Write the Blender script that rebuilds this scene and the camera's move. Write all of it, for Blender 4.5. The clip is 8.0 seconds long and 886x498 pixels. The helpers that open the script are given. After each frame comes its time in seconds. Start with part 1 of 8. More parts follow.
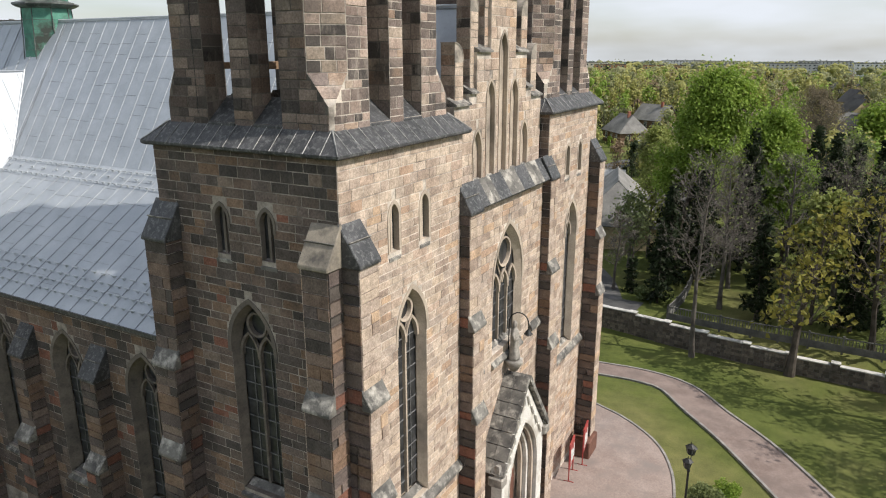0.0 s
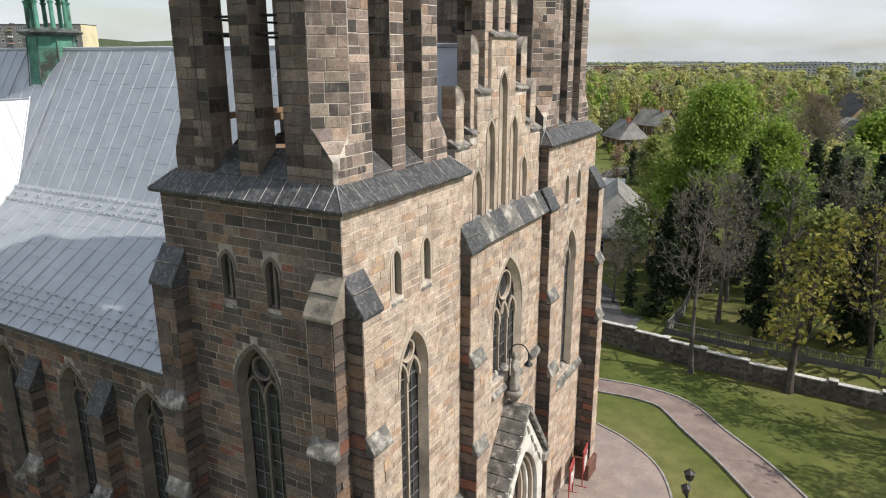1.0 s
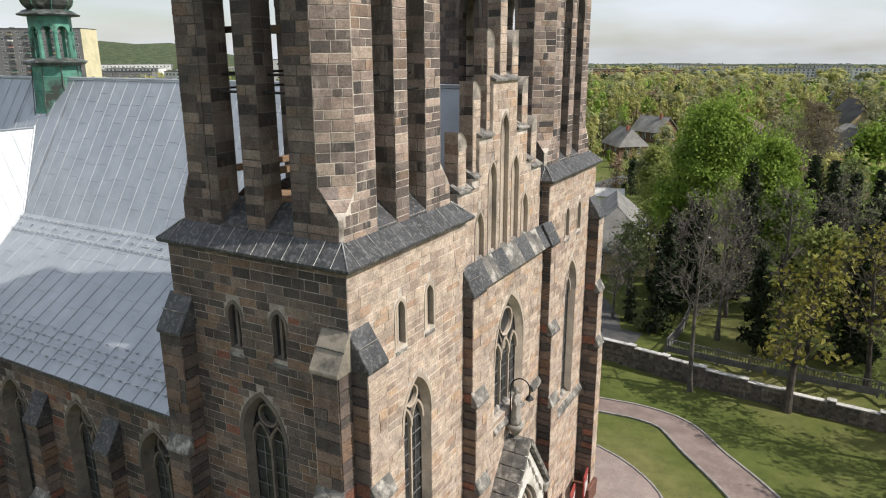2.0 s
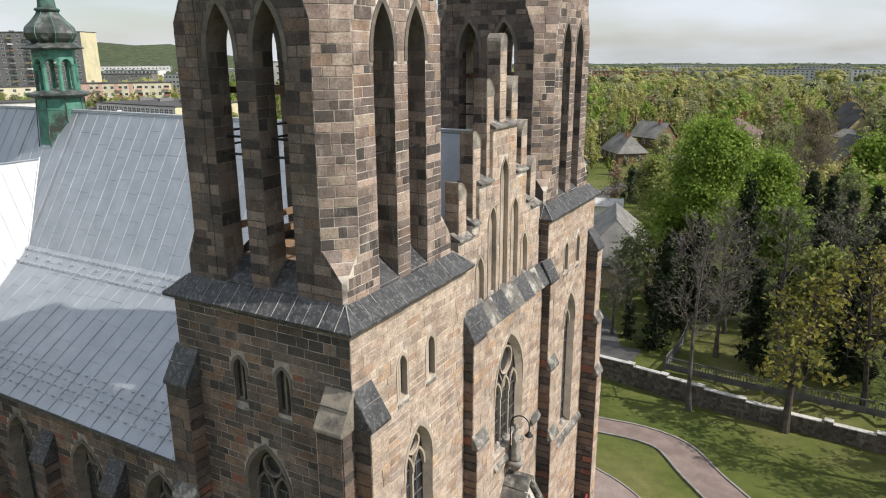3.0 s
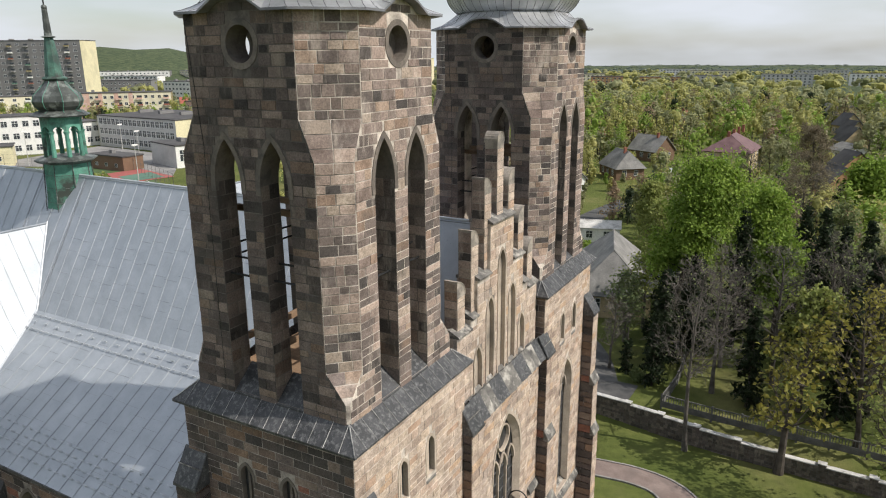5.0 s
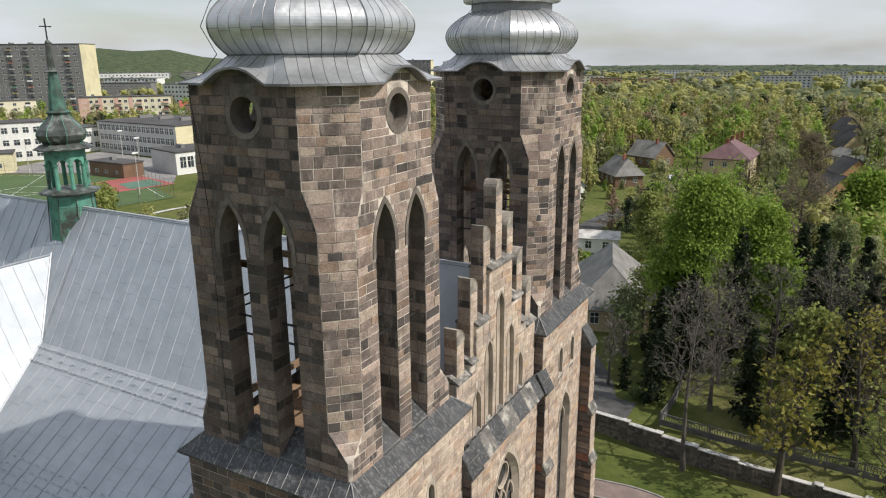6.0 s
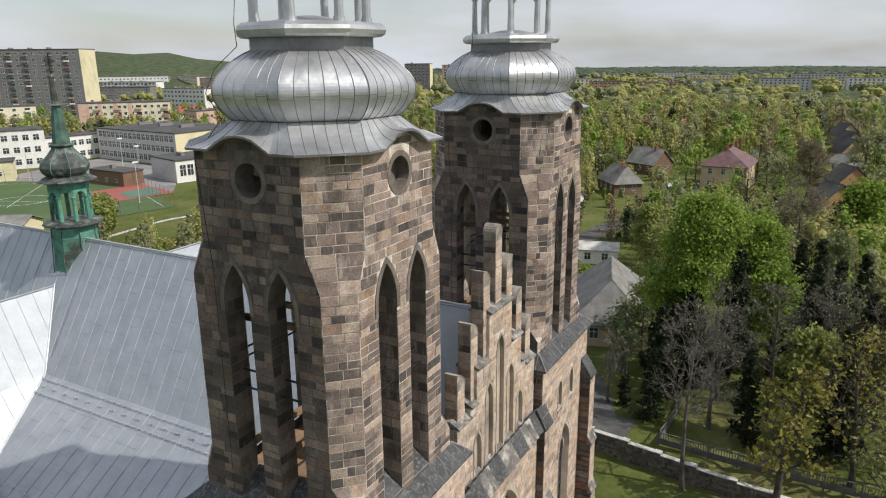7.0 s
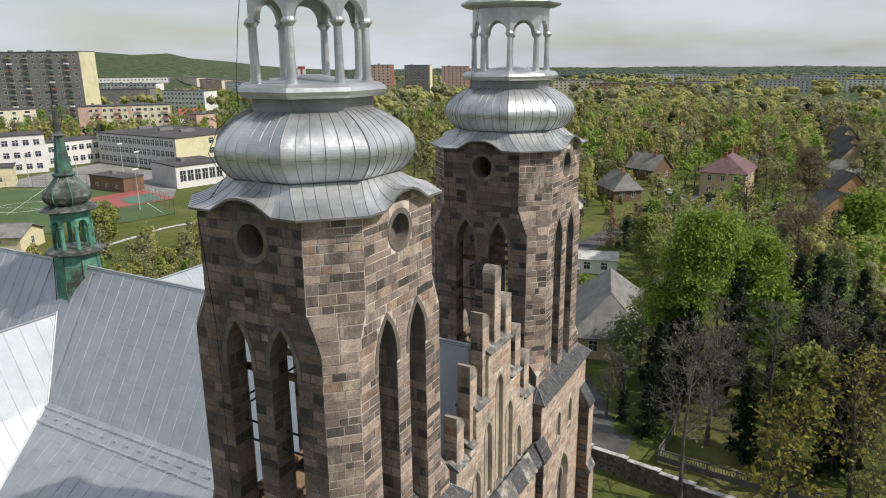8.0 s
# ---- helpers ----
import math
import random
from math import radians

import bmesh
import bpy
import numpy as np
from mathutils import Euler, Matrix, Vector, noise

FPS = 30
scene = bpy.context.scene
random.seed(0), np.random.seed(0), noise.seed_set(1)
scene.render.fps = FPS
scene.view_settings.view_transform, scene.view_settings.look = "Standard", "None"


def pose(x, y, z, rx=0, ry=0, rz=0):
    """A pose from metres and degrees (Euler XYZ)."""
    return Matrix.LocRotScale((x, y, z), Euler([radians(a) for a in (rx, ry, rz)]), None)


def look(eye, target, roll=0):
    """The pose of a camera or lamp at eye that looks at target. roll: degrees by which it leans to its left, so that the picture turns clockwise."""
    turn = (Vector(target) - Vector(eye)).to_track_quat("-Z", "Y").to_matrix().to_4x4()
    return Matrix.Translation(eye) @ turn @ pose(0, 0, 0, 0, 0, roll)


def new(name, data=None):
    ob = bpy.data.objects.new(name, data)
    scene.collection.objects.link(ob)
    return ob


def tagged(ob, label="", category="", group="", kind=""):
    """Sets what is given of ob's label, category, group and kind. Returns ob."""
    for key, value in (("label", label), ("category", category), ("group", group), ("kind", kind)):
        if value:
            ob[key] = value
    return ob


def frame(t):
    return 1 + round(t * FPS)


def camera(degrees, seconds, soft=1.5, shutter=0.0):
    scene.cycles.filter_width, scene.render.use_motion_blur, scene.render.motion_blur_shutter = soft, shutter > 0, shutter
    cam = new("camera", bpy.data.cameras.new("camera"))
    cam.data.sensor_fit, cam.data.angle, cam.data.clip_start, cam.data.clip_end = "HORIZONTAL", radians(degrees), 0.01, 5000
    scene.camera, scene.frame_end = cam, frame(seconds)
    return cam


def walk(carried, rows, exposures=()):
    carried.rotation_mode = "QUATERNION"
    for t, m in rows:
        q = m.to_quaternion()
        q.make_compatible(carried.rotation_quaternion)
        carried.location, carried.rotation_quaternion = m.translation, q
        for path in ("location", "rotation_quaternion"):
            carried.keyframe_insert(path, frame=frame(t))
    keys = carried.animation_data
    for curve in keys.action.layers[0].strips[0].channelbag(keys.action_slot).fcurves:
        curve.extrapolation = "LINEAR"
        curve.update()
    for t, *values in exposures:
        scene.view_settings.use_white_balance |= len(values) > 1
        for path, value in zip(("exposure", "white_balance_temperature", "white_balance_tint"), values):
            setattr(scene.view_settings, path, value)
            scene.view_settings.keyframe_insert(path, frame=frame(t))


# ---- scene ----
cam = camera(65.0, 8.0, 1.1)
PATH = [
    (0, (-15.174, -11.996, 23.793), (-13.496, -11.055, 23.248), -0.1),
    (0.5, (-15.211, -12.017, 24.474), (-13.533, -11.075, 23.929), -0.2),
    (1, (-15.234, -11.987, 25.291), (-13.555, -11.045, 24.748), -0.2),
    (1.5, (-15.253, -11.916, 26.058), (-13.573, -10.975, 25.518), -0.2),
    (3, (-15.217, -11.803, 28.787), (-13.536, -10.863, 28.247), -0.3),
    (3.5, (-15.203, -11.787, 29.699), (-13.522, -10.847, 29.161), -0.4),
    (4, (-15.169, -11.782, 30.713), (-13.487, -10.842, 30.176), -0.4),
    (4.5, (-15.148, -11.783, 31.639), (-13.465, -10.844, 31.103), -0.4),
    (6, (-15.074, -11.78, 34.609), (-13.391, -10.842, 34.073), -0.5),
    (6.5, (-15.05, -11.742, 35.507), (-13.366, -10.806, 34.973), -0.6),
    (7, (-14.992, -11.699, 36.474), (-13.307, -10.762, 35.942), -0.6),
    (7.5, (-14.936, -11.674, 37.375), (-13.25, -10.739, 36.843), -0.6),
    (8, (-14.821, -11.637, 38.285), (-13.135, -10.7, 37.752), -0.6),
]
walk(cam, [(t, look(eye, target, roll)) for t, eye, target, roll in PATH], ((0.0, 0.0), (3.0, -0.05), (5.5, -0.15), (8.0, -0.3)))

# ---------------------------------------------------------------- light
SUN_EL, SUN_AZ = radians(46), radians(9)      # SUN_AZ: from -y towards +x
sun_way = Vector((math.sin(SUN_AZ) * math.cos(SUN_EL), -math.cos(SUN_AZ) * math.cos(SUN_EL), math.sin(SUN_EL)))
sun_data = bpy.data.lights.new("sun", "SUN")
sun_data.energy, sun_data.angle, sun_data.color = 5.0, radians(0.6), (1.0, 0.94, 0.86)
sun = new("sun", sun_data)
sun.matrix_world = look((30, -60, 80), Vector((30, -60, 80)) - sun_way)

world = bpy.data.worlds.new("sky")
scene.world = world
world.use_nodes = True
wn, wl = world.node_tree.nodes, world.node_tree.links
sky = wn.new("ShaderNodeTexSky")
sky.sky_type, sky.sun_disc = "NISHITA", False
sky.sun_elevation, sky.sun_rotation = SUN_EL, radians(180) - SUN_AZ
sky.air_density, sky.dust_density, sky.ozone_density = 1.1, 1.0, 1.4
# thin broken cloud cover, white against the blue
co = wn.new("ShaderNodeTexCoord")
stretch = wn.new("ShaderNodeMapping")
stretch.inputs["Scale"].default_value = (1.0, 1.0, 4.5)
wl.new(co.outputs["Generated"], stretch.inputs["Vector"])
cn = wn.new("ShaderNodeTexNoise")
cn.inputs["Scale"].default_value, cn.inputs["Detail"].default_value, cn.inputs["Roughness"].default_value = 2.6, 4.5, 0.5
wl.new(stretch.outputs["Vector"], cn.inputs["Vector"])
ramp = wn.new("ShaderNodeValToRGB")
ramp.color_ramp.elements[0].position, ramp.color_ramp.elements[1].position = 0.36, 0.64
ramp.color_ramp.elements[0].color, ramp.color_ramp.elements[1].color = (0.34, 0.34, 0.34, 1), (1.0, 1.0, 1.0, 1)
wl.new(cn.outputs["Fac"], ramp.inputs["Fac"])
mixc = wn.new("ShaderNodeMix")
mixc.data_type = "RGBA"
wl.new(ramp.outputs["Color"], mixc.inputs[0])
wl.new(sky.outputs["Color"], mixc.inputs[6])
mixc.inputs[7].default_value = (7.15, 7.55, 8.15, 1)
wl.new(mixc.outputs[2], wn["Background"].inputs["Color"])
wn["Background"].inputs["Strength"].default_value = 0.115

from mathutils.geometry import tessellate_polygon

# ---------------------------------------------------------------- materials
def nodes_of(name):
    m = bpy.data.materials.new(name)
    m.use_nodes = True
    return m, m.node_tree.nodes, m.node_tree.links, m.node_tree.nodes["Principled BSDF"]


def ramp_node(n, stops, constant=False):
    r = n.new("ShaderNodeValToRGB")
    e = r.color_ramp.elements
    while len(e) < len(stops):
        e.new(0.5)
    for k, (p, c) in enumerate(stops):
        e[k].position, e[k].color = p, (*c, 1)
    if constant:
        r.color_ramp.interpolation = "CONSTANT"
    return r


def noise_node(n, l, scale, detail=5.0, rough=0.6, vec=None):
    t = n.new("ShaderNodeTexNoise")
    t.inputs["Scale"].default_value, t.inputs["Detail"].default_value, t.inputs["Roughness"].default_value = scale, detail, rough
    if vec is None:
        vec = n.new("ShaderNodeNewGeometry").outputs["Position"]
    l.new(vec, t.inputs["Vector"])
    return t


def mix_node(n, l, kind, fac, a, b):
    x = n.new("ShaderNodeMix")
    x.data_type, x.blend_type = "RGBA", kind
    for sock, v in ((x.inputs[0], fac), (x.inputs[6], a), (x.inputs[7], b)):
        if isinstance(v, (int, float)):
            sock.default_value = v
        elif isinstance(v, tuple):
            sock.default_value = (*v, 1)
        else:
            l.new(v, sock)
    return x.outputs[2]


def surface(name, a, b, scale=1.0, rough=0.8, bump=0.15, metal=0.0, fine=14.0, low=0.35, high=0.65, stain=None, stain_scale=0.25, spec=0.4):
    """A weathered surface: two colours in patches, fine grain, optional broad stains, and relief."""
    m, n, l, p = nodes_of(name)
    big = noise_node(n, l, scale)
    grain = noise_node(n, l, fine, 6.0, 0.7)
    r = ramp_node(n, [(low, a), (high, b)])
    l.new(big.outputs["Fac"], r.inputs["Fac"])
    g = ramp_node(n, [(0.3, (0.72, 0.72, 0.72)), (0.7, (1.15, 1.15, 1.15))])
    l.new(grain.outputs["Fac"], g.inputs["Fac"])
    col = mix_node(n, l, "MULTIPLY", 0.8, r.outputs["Color"], g.outputs["Color"])
    if stain:
        s = noise_node(n, l, stain_scale, 4.0, 0.65)
        sr = ramp_node(n, [(0.5, (0, 0, 0)), (0.68, (1, 1, 1))])
        l.new(s.outputs["Fac"], sr.inputs["Fac"])
        col = mix_node(n, l, "MIX", sr.outputs["Color"], col, stain)
    l.new(col, p.inputs["Base Color"])
    p.inputs["Roughness"].default_value, p.inputs["Metallic"].default_value = rough, metal
    p.inputs["Specular IOR Level"].default_value = spec
    if bump:
        bp = n.new("ShaderNodeBump")
        bp.inputs["Strength"].default_value, bp.inputs["Distance"].default_value = bump, 0.03
        l.new(grain.outputs["Fac"], bp.inputs["Height"])
        l.new(bp.outputs["Normal"], p.inputs["Normal"])
    return m


def stone(name, palette, island, crust=(0.07, 0.063, 0.057), crust_at=0.575, bleach=(0.47, 0.395, 0.325), fade=0.55):
    """Ashlar: each block takes its own colour from the palette; grain, sooty crust and pitting on top."""
    m, n, l, p = nodes_of(name)
    if island:
        rnd = n.new("ShaderNodeNewGeometry").outputs["Random Per Island"]
    else:
        rnd = n.new("ShaderNodeObjectInfo").outputs["Random"]
    r = ramp_node(n, [(k / len(palette), c) for k, c in enumerate(palette)], True)
    l.new(rnd, r.inputs["Fac"])
    grain = noise_node(n, l, 16.0, 8.0, 0.72)
    g = ramp_node(n, [(0.3, (0.46, 0.45, 0.44)), (0.7, (1.40, 1.39, 1.38))])
    l.new(grain.outputs["Fac"], g.inputs["Fac"])
    col = mix_node(n, l, "MULTIPLY", 0.85, r.outputs["Color"], g.outputs["Color"])
    mid = noise_node(n, l, 2.2, 5.0, 0.65)
    mr = ramp_node(n, [(0.35, (0.64, 0.63, 0.62)), (0.65, (1.2, 1.2, 1.2))])
    l.new(mid.outputs["Fac"], mr.inputs["Fac"])
    col = mix_node(n, l, "MULTIPLY", 0.8, col, mr.outputs["Color"])
    broad = noise_node(n, l, 0.55, 6.0, 0.7)
    br = ramp_node(n, [(crust_at - 0.06, (0, 0, 0)), (crust_at + 0.1, (0.85, 0.85, 0.85))])
    l.new(broad.outputs["Fac"], br.inputs["Fac"])
    col = mix_node(n, l, "MIX", br.outputs["Color"], col, crust)
    mp = n.new("ShaderNodeMapping")
    mp.inputs["Scale"].default_value = (1.0, 1.0, 0.28)
    l.new(n.new("ShaderNodeNewGeometry").outputs["Position"], mp.inputs["Vector"])
    bl = noise_node(n, l, 1.3, 7.0, 0.75, mp.outputs["Vector"])
    blr = ramp_node(n, [(0.54, (0, 0, 0)), (0.72, (fade, fade, fade))])
    l.new(bl.outputs["Fac"], blr.inputs["Fac"])
    col = mix_node(n, l, "MIX", blr.outputs["Color"], col, bleach)
    l.new(col, p.inputs["Base Color"])
    p.inputs["Roughness"].default_value = 0.92
    p.inputs["Specular IOR Level"].default_value = 0.2
    bp = n.new("ShaderNodeBump")
    bp.inputs["Strength"].default_value, bp.inputs["Distance"].default_value = 0.55, 0.03
    l.new(grain.outputs["Fac"], bp.inputs["Height"])
    l.new(bp.outputs["Normal"], p.inputs["Normal"])
    return m


def sheet_metal(name, a, b, rough=0.4, metal=0.85, streak=(0.25, 0.25, 0.25), wavy=0.55):
    """Weathered zinc sheet: dull patches, uneven gloss, slight oil-canning."""
    m, n, l, p = nodes_of(name)
    big = noise_node(n, l, 0.9, 5.0, 0.6)
    r = ramp_node(n, [(0.35, a), (0.68, b)])
    l.new(big.outputs["Fac"], r.inputs["Fac"])
    sp = noise_node(n, l, 9.0, 6.0, 0.75)
    sr = ramp_node(n, [(0.58, (1, 1, 1)), (0.74, streak)])
    l.new(sp.outputs["Fac"], sr.inputs["Fac"])
    col = mix_node(n, l, "MULTIPLY", 0.7, r.outputs["Color"], sr.outputs["Color"])
    l.new(col, p.inputs["Base Color"])
    rr = n.new("ShaderNodeMapRange")
    rr.inputs["To Min"].default_value, rr.inputs["To Max"].default_value = rough - 0.08, rough + 0.15
    l.new(sp.outputs["Fac"], rr.inputs["Value"])
    l.new(rr.outputs["Result"], p.inputs["Roughness"])
    p.inputs["Metallic"].default_value = metal
    wave = noise_node(n, l, 1.7, 2.0, 0.5)
    bp = n.new("ShaderNodeBump")
    bp.inputs["Strength"].default_value, bp.inputs["Distance"].default_value = wavy, 0.08
    l.new(wave.outputs["Fac"], bp.inputs["Height"])
    l.new(bp.outputs["Normal"], p.inputs["Normal"])
    return m


def leafage(name, a, b, c, calm=0.0):
    m, n, l, p = nodes_of(name)
    a, c = (tuple(u + (v - u) * calm for u, v in zip(q, b)) for q in (a, c))
    r = ramp_node(n, [(0.0, a), (0.5, b), (1.0, c)])
    l.new(n.new("ShaderNodeNewGeometry").outputs["Random Per Island"], r.inputs["Fac"])
    big = noise_node(n, l, 0.35, 3.0, 0.6)
    br = ramp_node(n, [(0.35, (0.75, 0.78, 0.7)), (0.65, (1.15, 1.12, 1.1))])
    l.new(big.outputs["Fac"], br.inputs["Fac"])
    col = mix_node(n, l, "MULTIPLY", 0.8, r.outputs["Color"], br.outputs["Color"])
    clump = noise_node(n, l, 2.4, 5.0, 0.75)
    cr = ramp_node(n, [(0.36, (0.84, 0.85, 0.80)), (0.66, (1.18, 1.17, 1.12))])
    l.new(clump.outputs["Fac"], cr.inputs["Fac"])
    col = mix_node(n, l, "MULTIPLY", 0.85, col, cr.outputs["Color"])
    l.new(col, p.inputs["Base Color"])
    p.inputs["Roughness"].default_value = 0.6
    p.inputs["Specular IOR Level"].default_value = 0.25
    tr = n.new("ShaderNodeBsdfTranslucent")
    l.new(col, tr.inputs["Color"])
    mx = n.new("ShaderNodeMixShader")
    mx.inputs[0].default_value = 0.42
    l.new(p.outputs[0], mx.inputs[1])
    l.new(tr.outputs[0], mx.inputs[2])
    l.new(mx.outputs[0], n["Material Output"].inputs["Surface"])
    return m


PALE = [(0.441, 0.314, 0.233), (0.385, 0.304, 0.248), (0.499, 0.401, 0.324), (0.477, 0.387, 0.317), (0.536, 0.434, 0.35), (0.433, 0.347, 0.288), (0.514, 0.419, 0.346), (0.499, 0.361, 0.255), (0.426, 0.351, 0.299), (0.547, 0.448, 0.364), (0.485, 0.372, 0.299), (0.455, 0.354, 0.284), (0.507, 0.412, 0.339), (0.352, 0.275, 0.226), (0.521, 0.416, 0.328), (0.47, 0.383, 0.321)]
BROWN = [(0.304, 0.239, 0.207), (0.214, 0.172, 0.154), (0.388, 0.304, 0.257), (0.151, 0.124, 0.113), (0.33, 0.256, 0.217), (0.264, 0.213, 0.187), (0.459, 0.358, 0.301), (0.178, 0.144, 0.13), (0.359, 0.279, 0.24), (0.232, 0.178, 0.155), (0.285, 0.226, 0.2), (0.39, 0.293, 0.228), (0.16, 0.132, 0.121), (0.243, 0.197, 0.178), (0.088, 0.078, 0.074), (0.115, 0.1, 0.093), (0.40, 0.325, 0.265), (0.30, 0.215, 0.165)]
# BROWN scaled to 0.6: shade of the left belfry face put into the colour
BROWN_SHADED = [(0.60 * a, 0.60 * b, 0.61 * c) for a, b, c in BROWN]
# sooty stone, darkened further for the shade of faces turned from the sun
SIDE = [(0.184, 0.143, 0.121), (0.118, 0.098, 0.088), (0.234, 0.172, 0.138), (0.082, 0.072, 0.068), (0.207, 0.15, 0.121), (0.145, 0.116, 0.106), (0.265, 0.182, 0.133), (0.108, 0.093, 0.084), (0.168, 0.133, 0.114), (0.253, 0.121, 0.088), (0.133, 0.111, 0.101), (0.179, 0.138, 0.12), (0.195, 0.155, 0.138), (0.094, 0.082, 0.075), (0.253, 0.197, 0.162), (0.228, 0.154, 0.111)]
M = {
    "pale": stone("pale_sandstone", PALE, False, crust_at=0.70, crust=(0.24, 0.20, 0.17), bleach=(0.60, 0.51, 0.42), fade=0.35), "pale_joined": stone("pale_sandstone_joined", PALE, True, crust_at=0.70, crust=(0.24, 0.20, 0.17), bleach=(0.60, 0.51, 0.42), fade=0.35),
    "brown": stone("brown_sandstone", BROWN, False, crust_at=0.565, bleach=(0.58, 0.50, 0.425), fade=0.72), "brown_joined": stone("brown_sandstone_joined", BROWN, True, crust_at=0.565, bleach=(0.58, 0.50, 0.425), fade=0.72),
    "brown_shaded": stone("shaded_belfry_stone", BROWN_SHADED, False, crust_at=0.55, fade=0.3), "brown_shaded_joined": stone("shaded_belfry_stone_joined", BROWN_SHADED, True, crust_at=0.55, fade=0.3),
    "side": stone("sooty_shaded_sandstone", SIDE, False, crust=(0.038, 0.036, 0.035), crust_at=0.58, bleach=(0.16, 0.135, 0.115)), "side_joined": stone("sooty_shaded_sandstone_joined", SIDE, True, crust=(0.038, 0.036, 0.035), crust_at=0.58, bleach=(0.16, 0.135, 0.115)),
    "mortar": surface("lime_mortar", (0.18, 0.155, 0.135), (0.68, 0.60, 0.52), 1.1, 0.95, 0.3, low=0.36, high=0.62),
    "mortar_shaded": surface("shaded_mortar", (0.065, 0.058, 0.052), (0.175, 0.152, 0.132), 1.4, 0.95, 0.3, low=0.36, high=0.66),
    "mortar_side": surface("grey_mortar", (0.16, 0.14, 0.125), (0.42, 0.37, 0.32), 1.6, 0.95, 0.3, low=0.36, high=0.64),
    "dressed": surface("dressed_sandstone", (0.38, 0.315, 0.255), (0.53, 0.445, 0.36), 0.9, 0.9, 0.3, stain=(0.16, 0.14, 0.12)),
    "dressed_brown": surface("dressed_brown_stone", (0.12, 0.102, 0.088), (0.225, 0.19, 0.16), 2.2, 0.9, 0.4, stain=(0.08, 0.072, 0.066), stain_scale=1.1),
    "slate": surface("tarred_sheet", (0.035, 0.036, 0.038), (0.075, 0.075, 0.078), 1.3, 0.5, 0.25, stain=(0.15, 0.15, 0.148), stain_scale=7.0, spec=0.4),
    "cap_pale": surface("pale_capstone", (0.17, 0.15, 0.125), (0.34, 0.295, 0.235), 1.2, 0.85, 0.3, stain=(0.10, 0.09, 0.08), stain_scale=1.4),
    "cap": surface("grey_capstone", (0.075, 0.072, 0.068), (0.20, 0.188, 0.17), 1.5, 0.8, 0.3, stain=(0.42, 0.395, 0.35), stain_scale=2.2),
    "merlon": surface("merlon_stone", (0.20, 0.18, 0.155), (0.40, 0.35, 0.295), 1.6, 0.9, 0.3, stain=(0.12, 0.11, 0.10), stain_scale=1.2),
    "solder": surface("pale_lead_seam", (0.12, 0.12, 0.118), (0.46, 0.45, 0.435), 2.2, 0.6, 0.1),
    "zinc": sheet_metal("zinc_dome", (0.40, 0.41, 0.42), (0.64, 0.645, 0.655), 0.41, 0.75, (0.5, 0.5, 0.5), 0.55),
    "zinc_dark": sheet_metal("zinc_seam", (0.17, 0.17, 0.18), (0.30, 0.30, 0.31), 0.5, 0.6),
    "roof": sheet_metal("galvanised_roof", (0.365, 0.395, 0.43), (0.445, 0.475, 0.51), 0.47, 0.5, (0.62, 0.62, 0.62), 0.2),
    "roof_seam": sheet_metal("galvanised_seam", (0.42, 0.445, 0.475), (0.56, 0.58, 0.605), 0.5, 0.25),
    # darker copy of roof_seam; the shaded aisle roof is painted into it
    "aisle_seam_shaded": sheet_metal("galvanised_aisle_seam_shaded", (0.25, 0.268, 0.29), (0.38, 0.40, 0.42), 0.55, 0.2),
    "roof_joint": sheet_metal("galvanised_joint", (0.22, 0.235, 0.255), (0.34, 0.355, 0.375), 0.5, 0.4),
    "copper": surface("green_copper", (0.06, 0.20, 0.15), (0.14, 0.36, 0.27), 1.1, 0.6, 0.2, stain=(0.05, 0.06, 0.05), stain_scale=0.8),
    "copper_mid": surface("patchy_copper", (0.045, 0.10, 0.08), (0.11, 0.24, 0.185), 1.6, 0.55, 0.2, metal=0.2, stain=(0.06, 0.065, 0.06), stain_scale=1.1),
    "copper_dark": surface("dark_copper", (0.05, 0.055, 0.05), (0.11, 0.12, 0.11), 1.3, 0.45, 0.2, metal=0.3, stain=(0.25, 0.27, 0.25), stain_scale=1.6),
    "glass": surface("leaded_glass", (0.018, 0.019, 0.021), (0.06, 0.061, 0.063), 3.0, 0.32, 0.1, spec=0.4),
    "lead": surface("window_lead", (0.10, 0.10, 0.10), (0.2, 0.2, 0.2), 2.0, 0.6, 0.1),
    "dark": surface("dark_interior_and_shade", (0.03, 0.028, 0.026), (0.06, 0.055, 0.05), 0.8, 0.95, 0.1),
    "iron": surface("black_iron", (0.02, 0.02, 0.02), (0.04, 0.04, 0.04), 4.0, 0.5, 0.1, metal=0.4),
    "wood": surface("beam_wood", (0.20, 0.13, 0.08), (0.32, 0.215, 0.135), 2.0, 0.8, 0.2),
    "door_wood": surface("brown_door_wood", (0.11, 0.05, 0.035), (0.18, 0.085, 0.06), 2.0, 0.6, 0.2),
    "white_stone": surface("limewashed_stone", (0.62, 0.60, 0.56), (0.74, 0.71, 0.66), 1.1, 0.85, 0.2, stain=(0.42, 0.38, 0.33), stain_scale=0.7),
    "statue": surface("grey_statue_stone", (0.20, 0.185, 0.165), (0.40, 0.37, 0.33), 3.0, 0.85, 0.3),
}


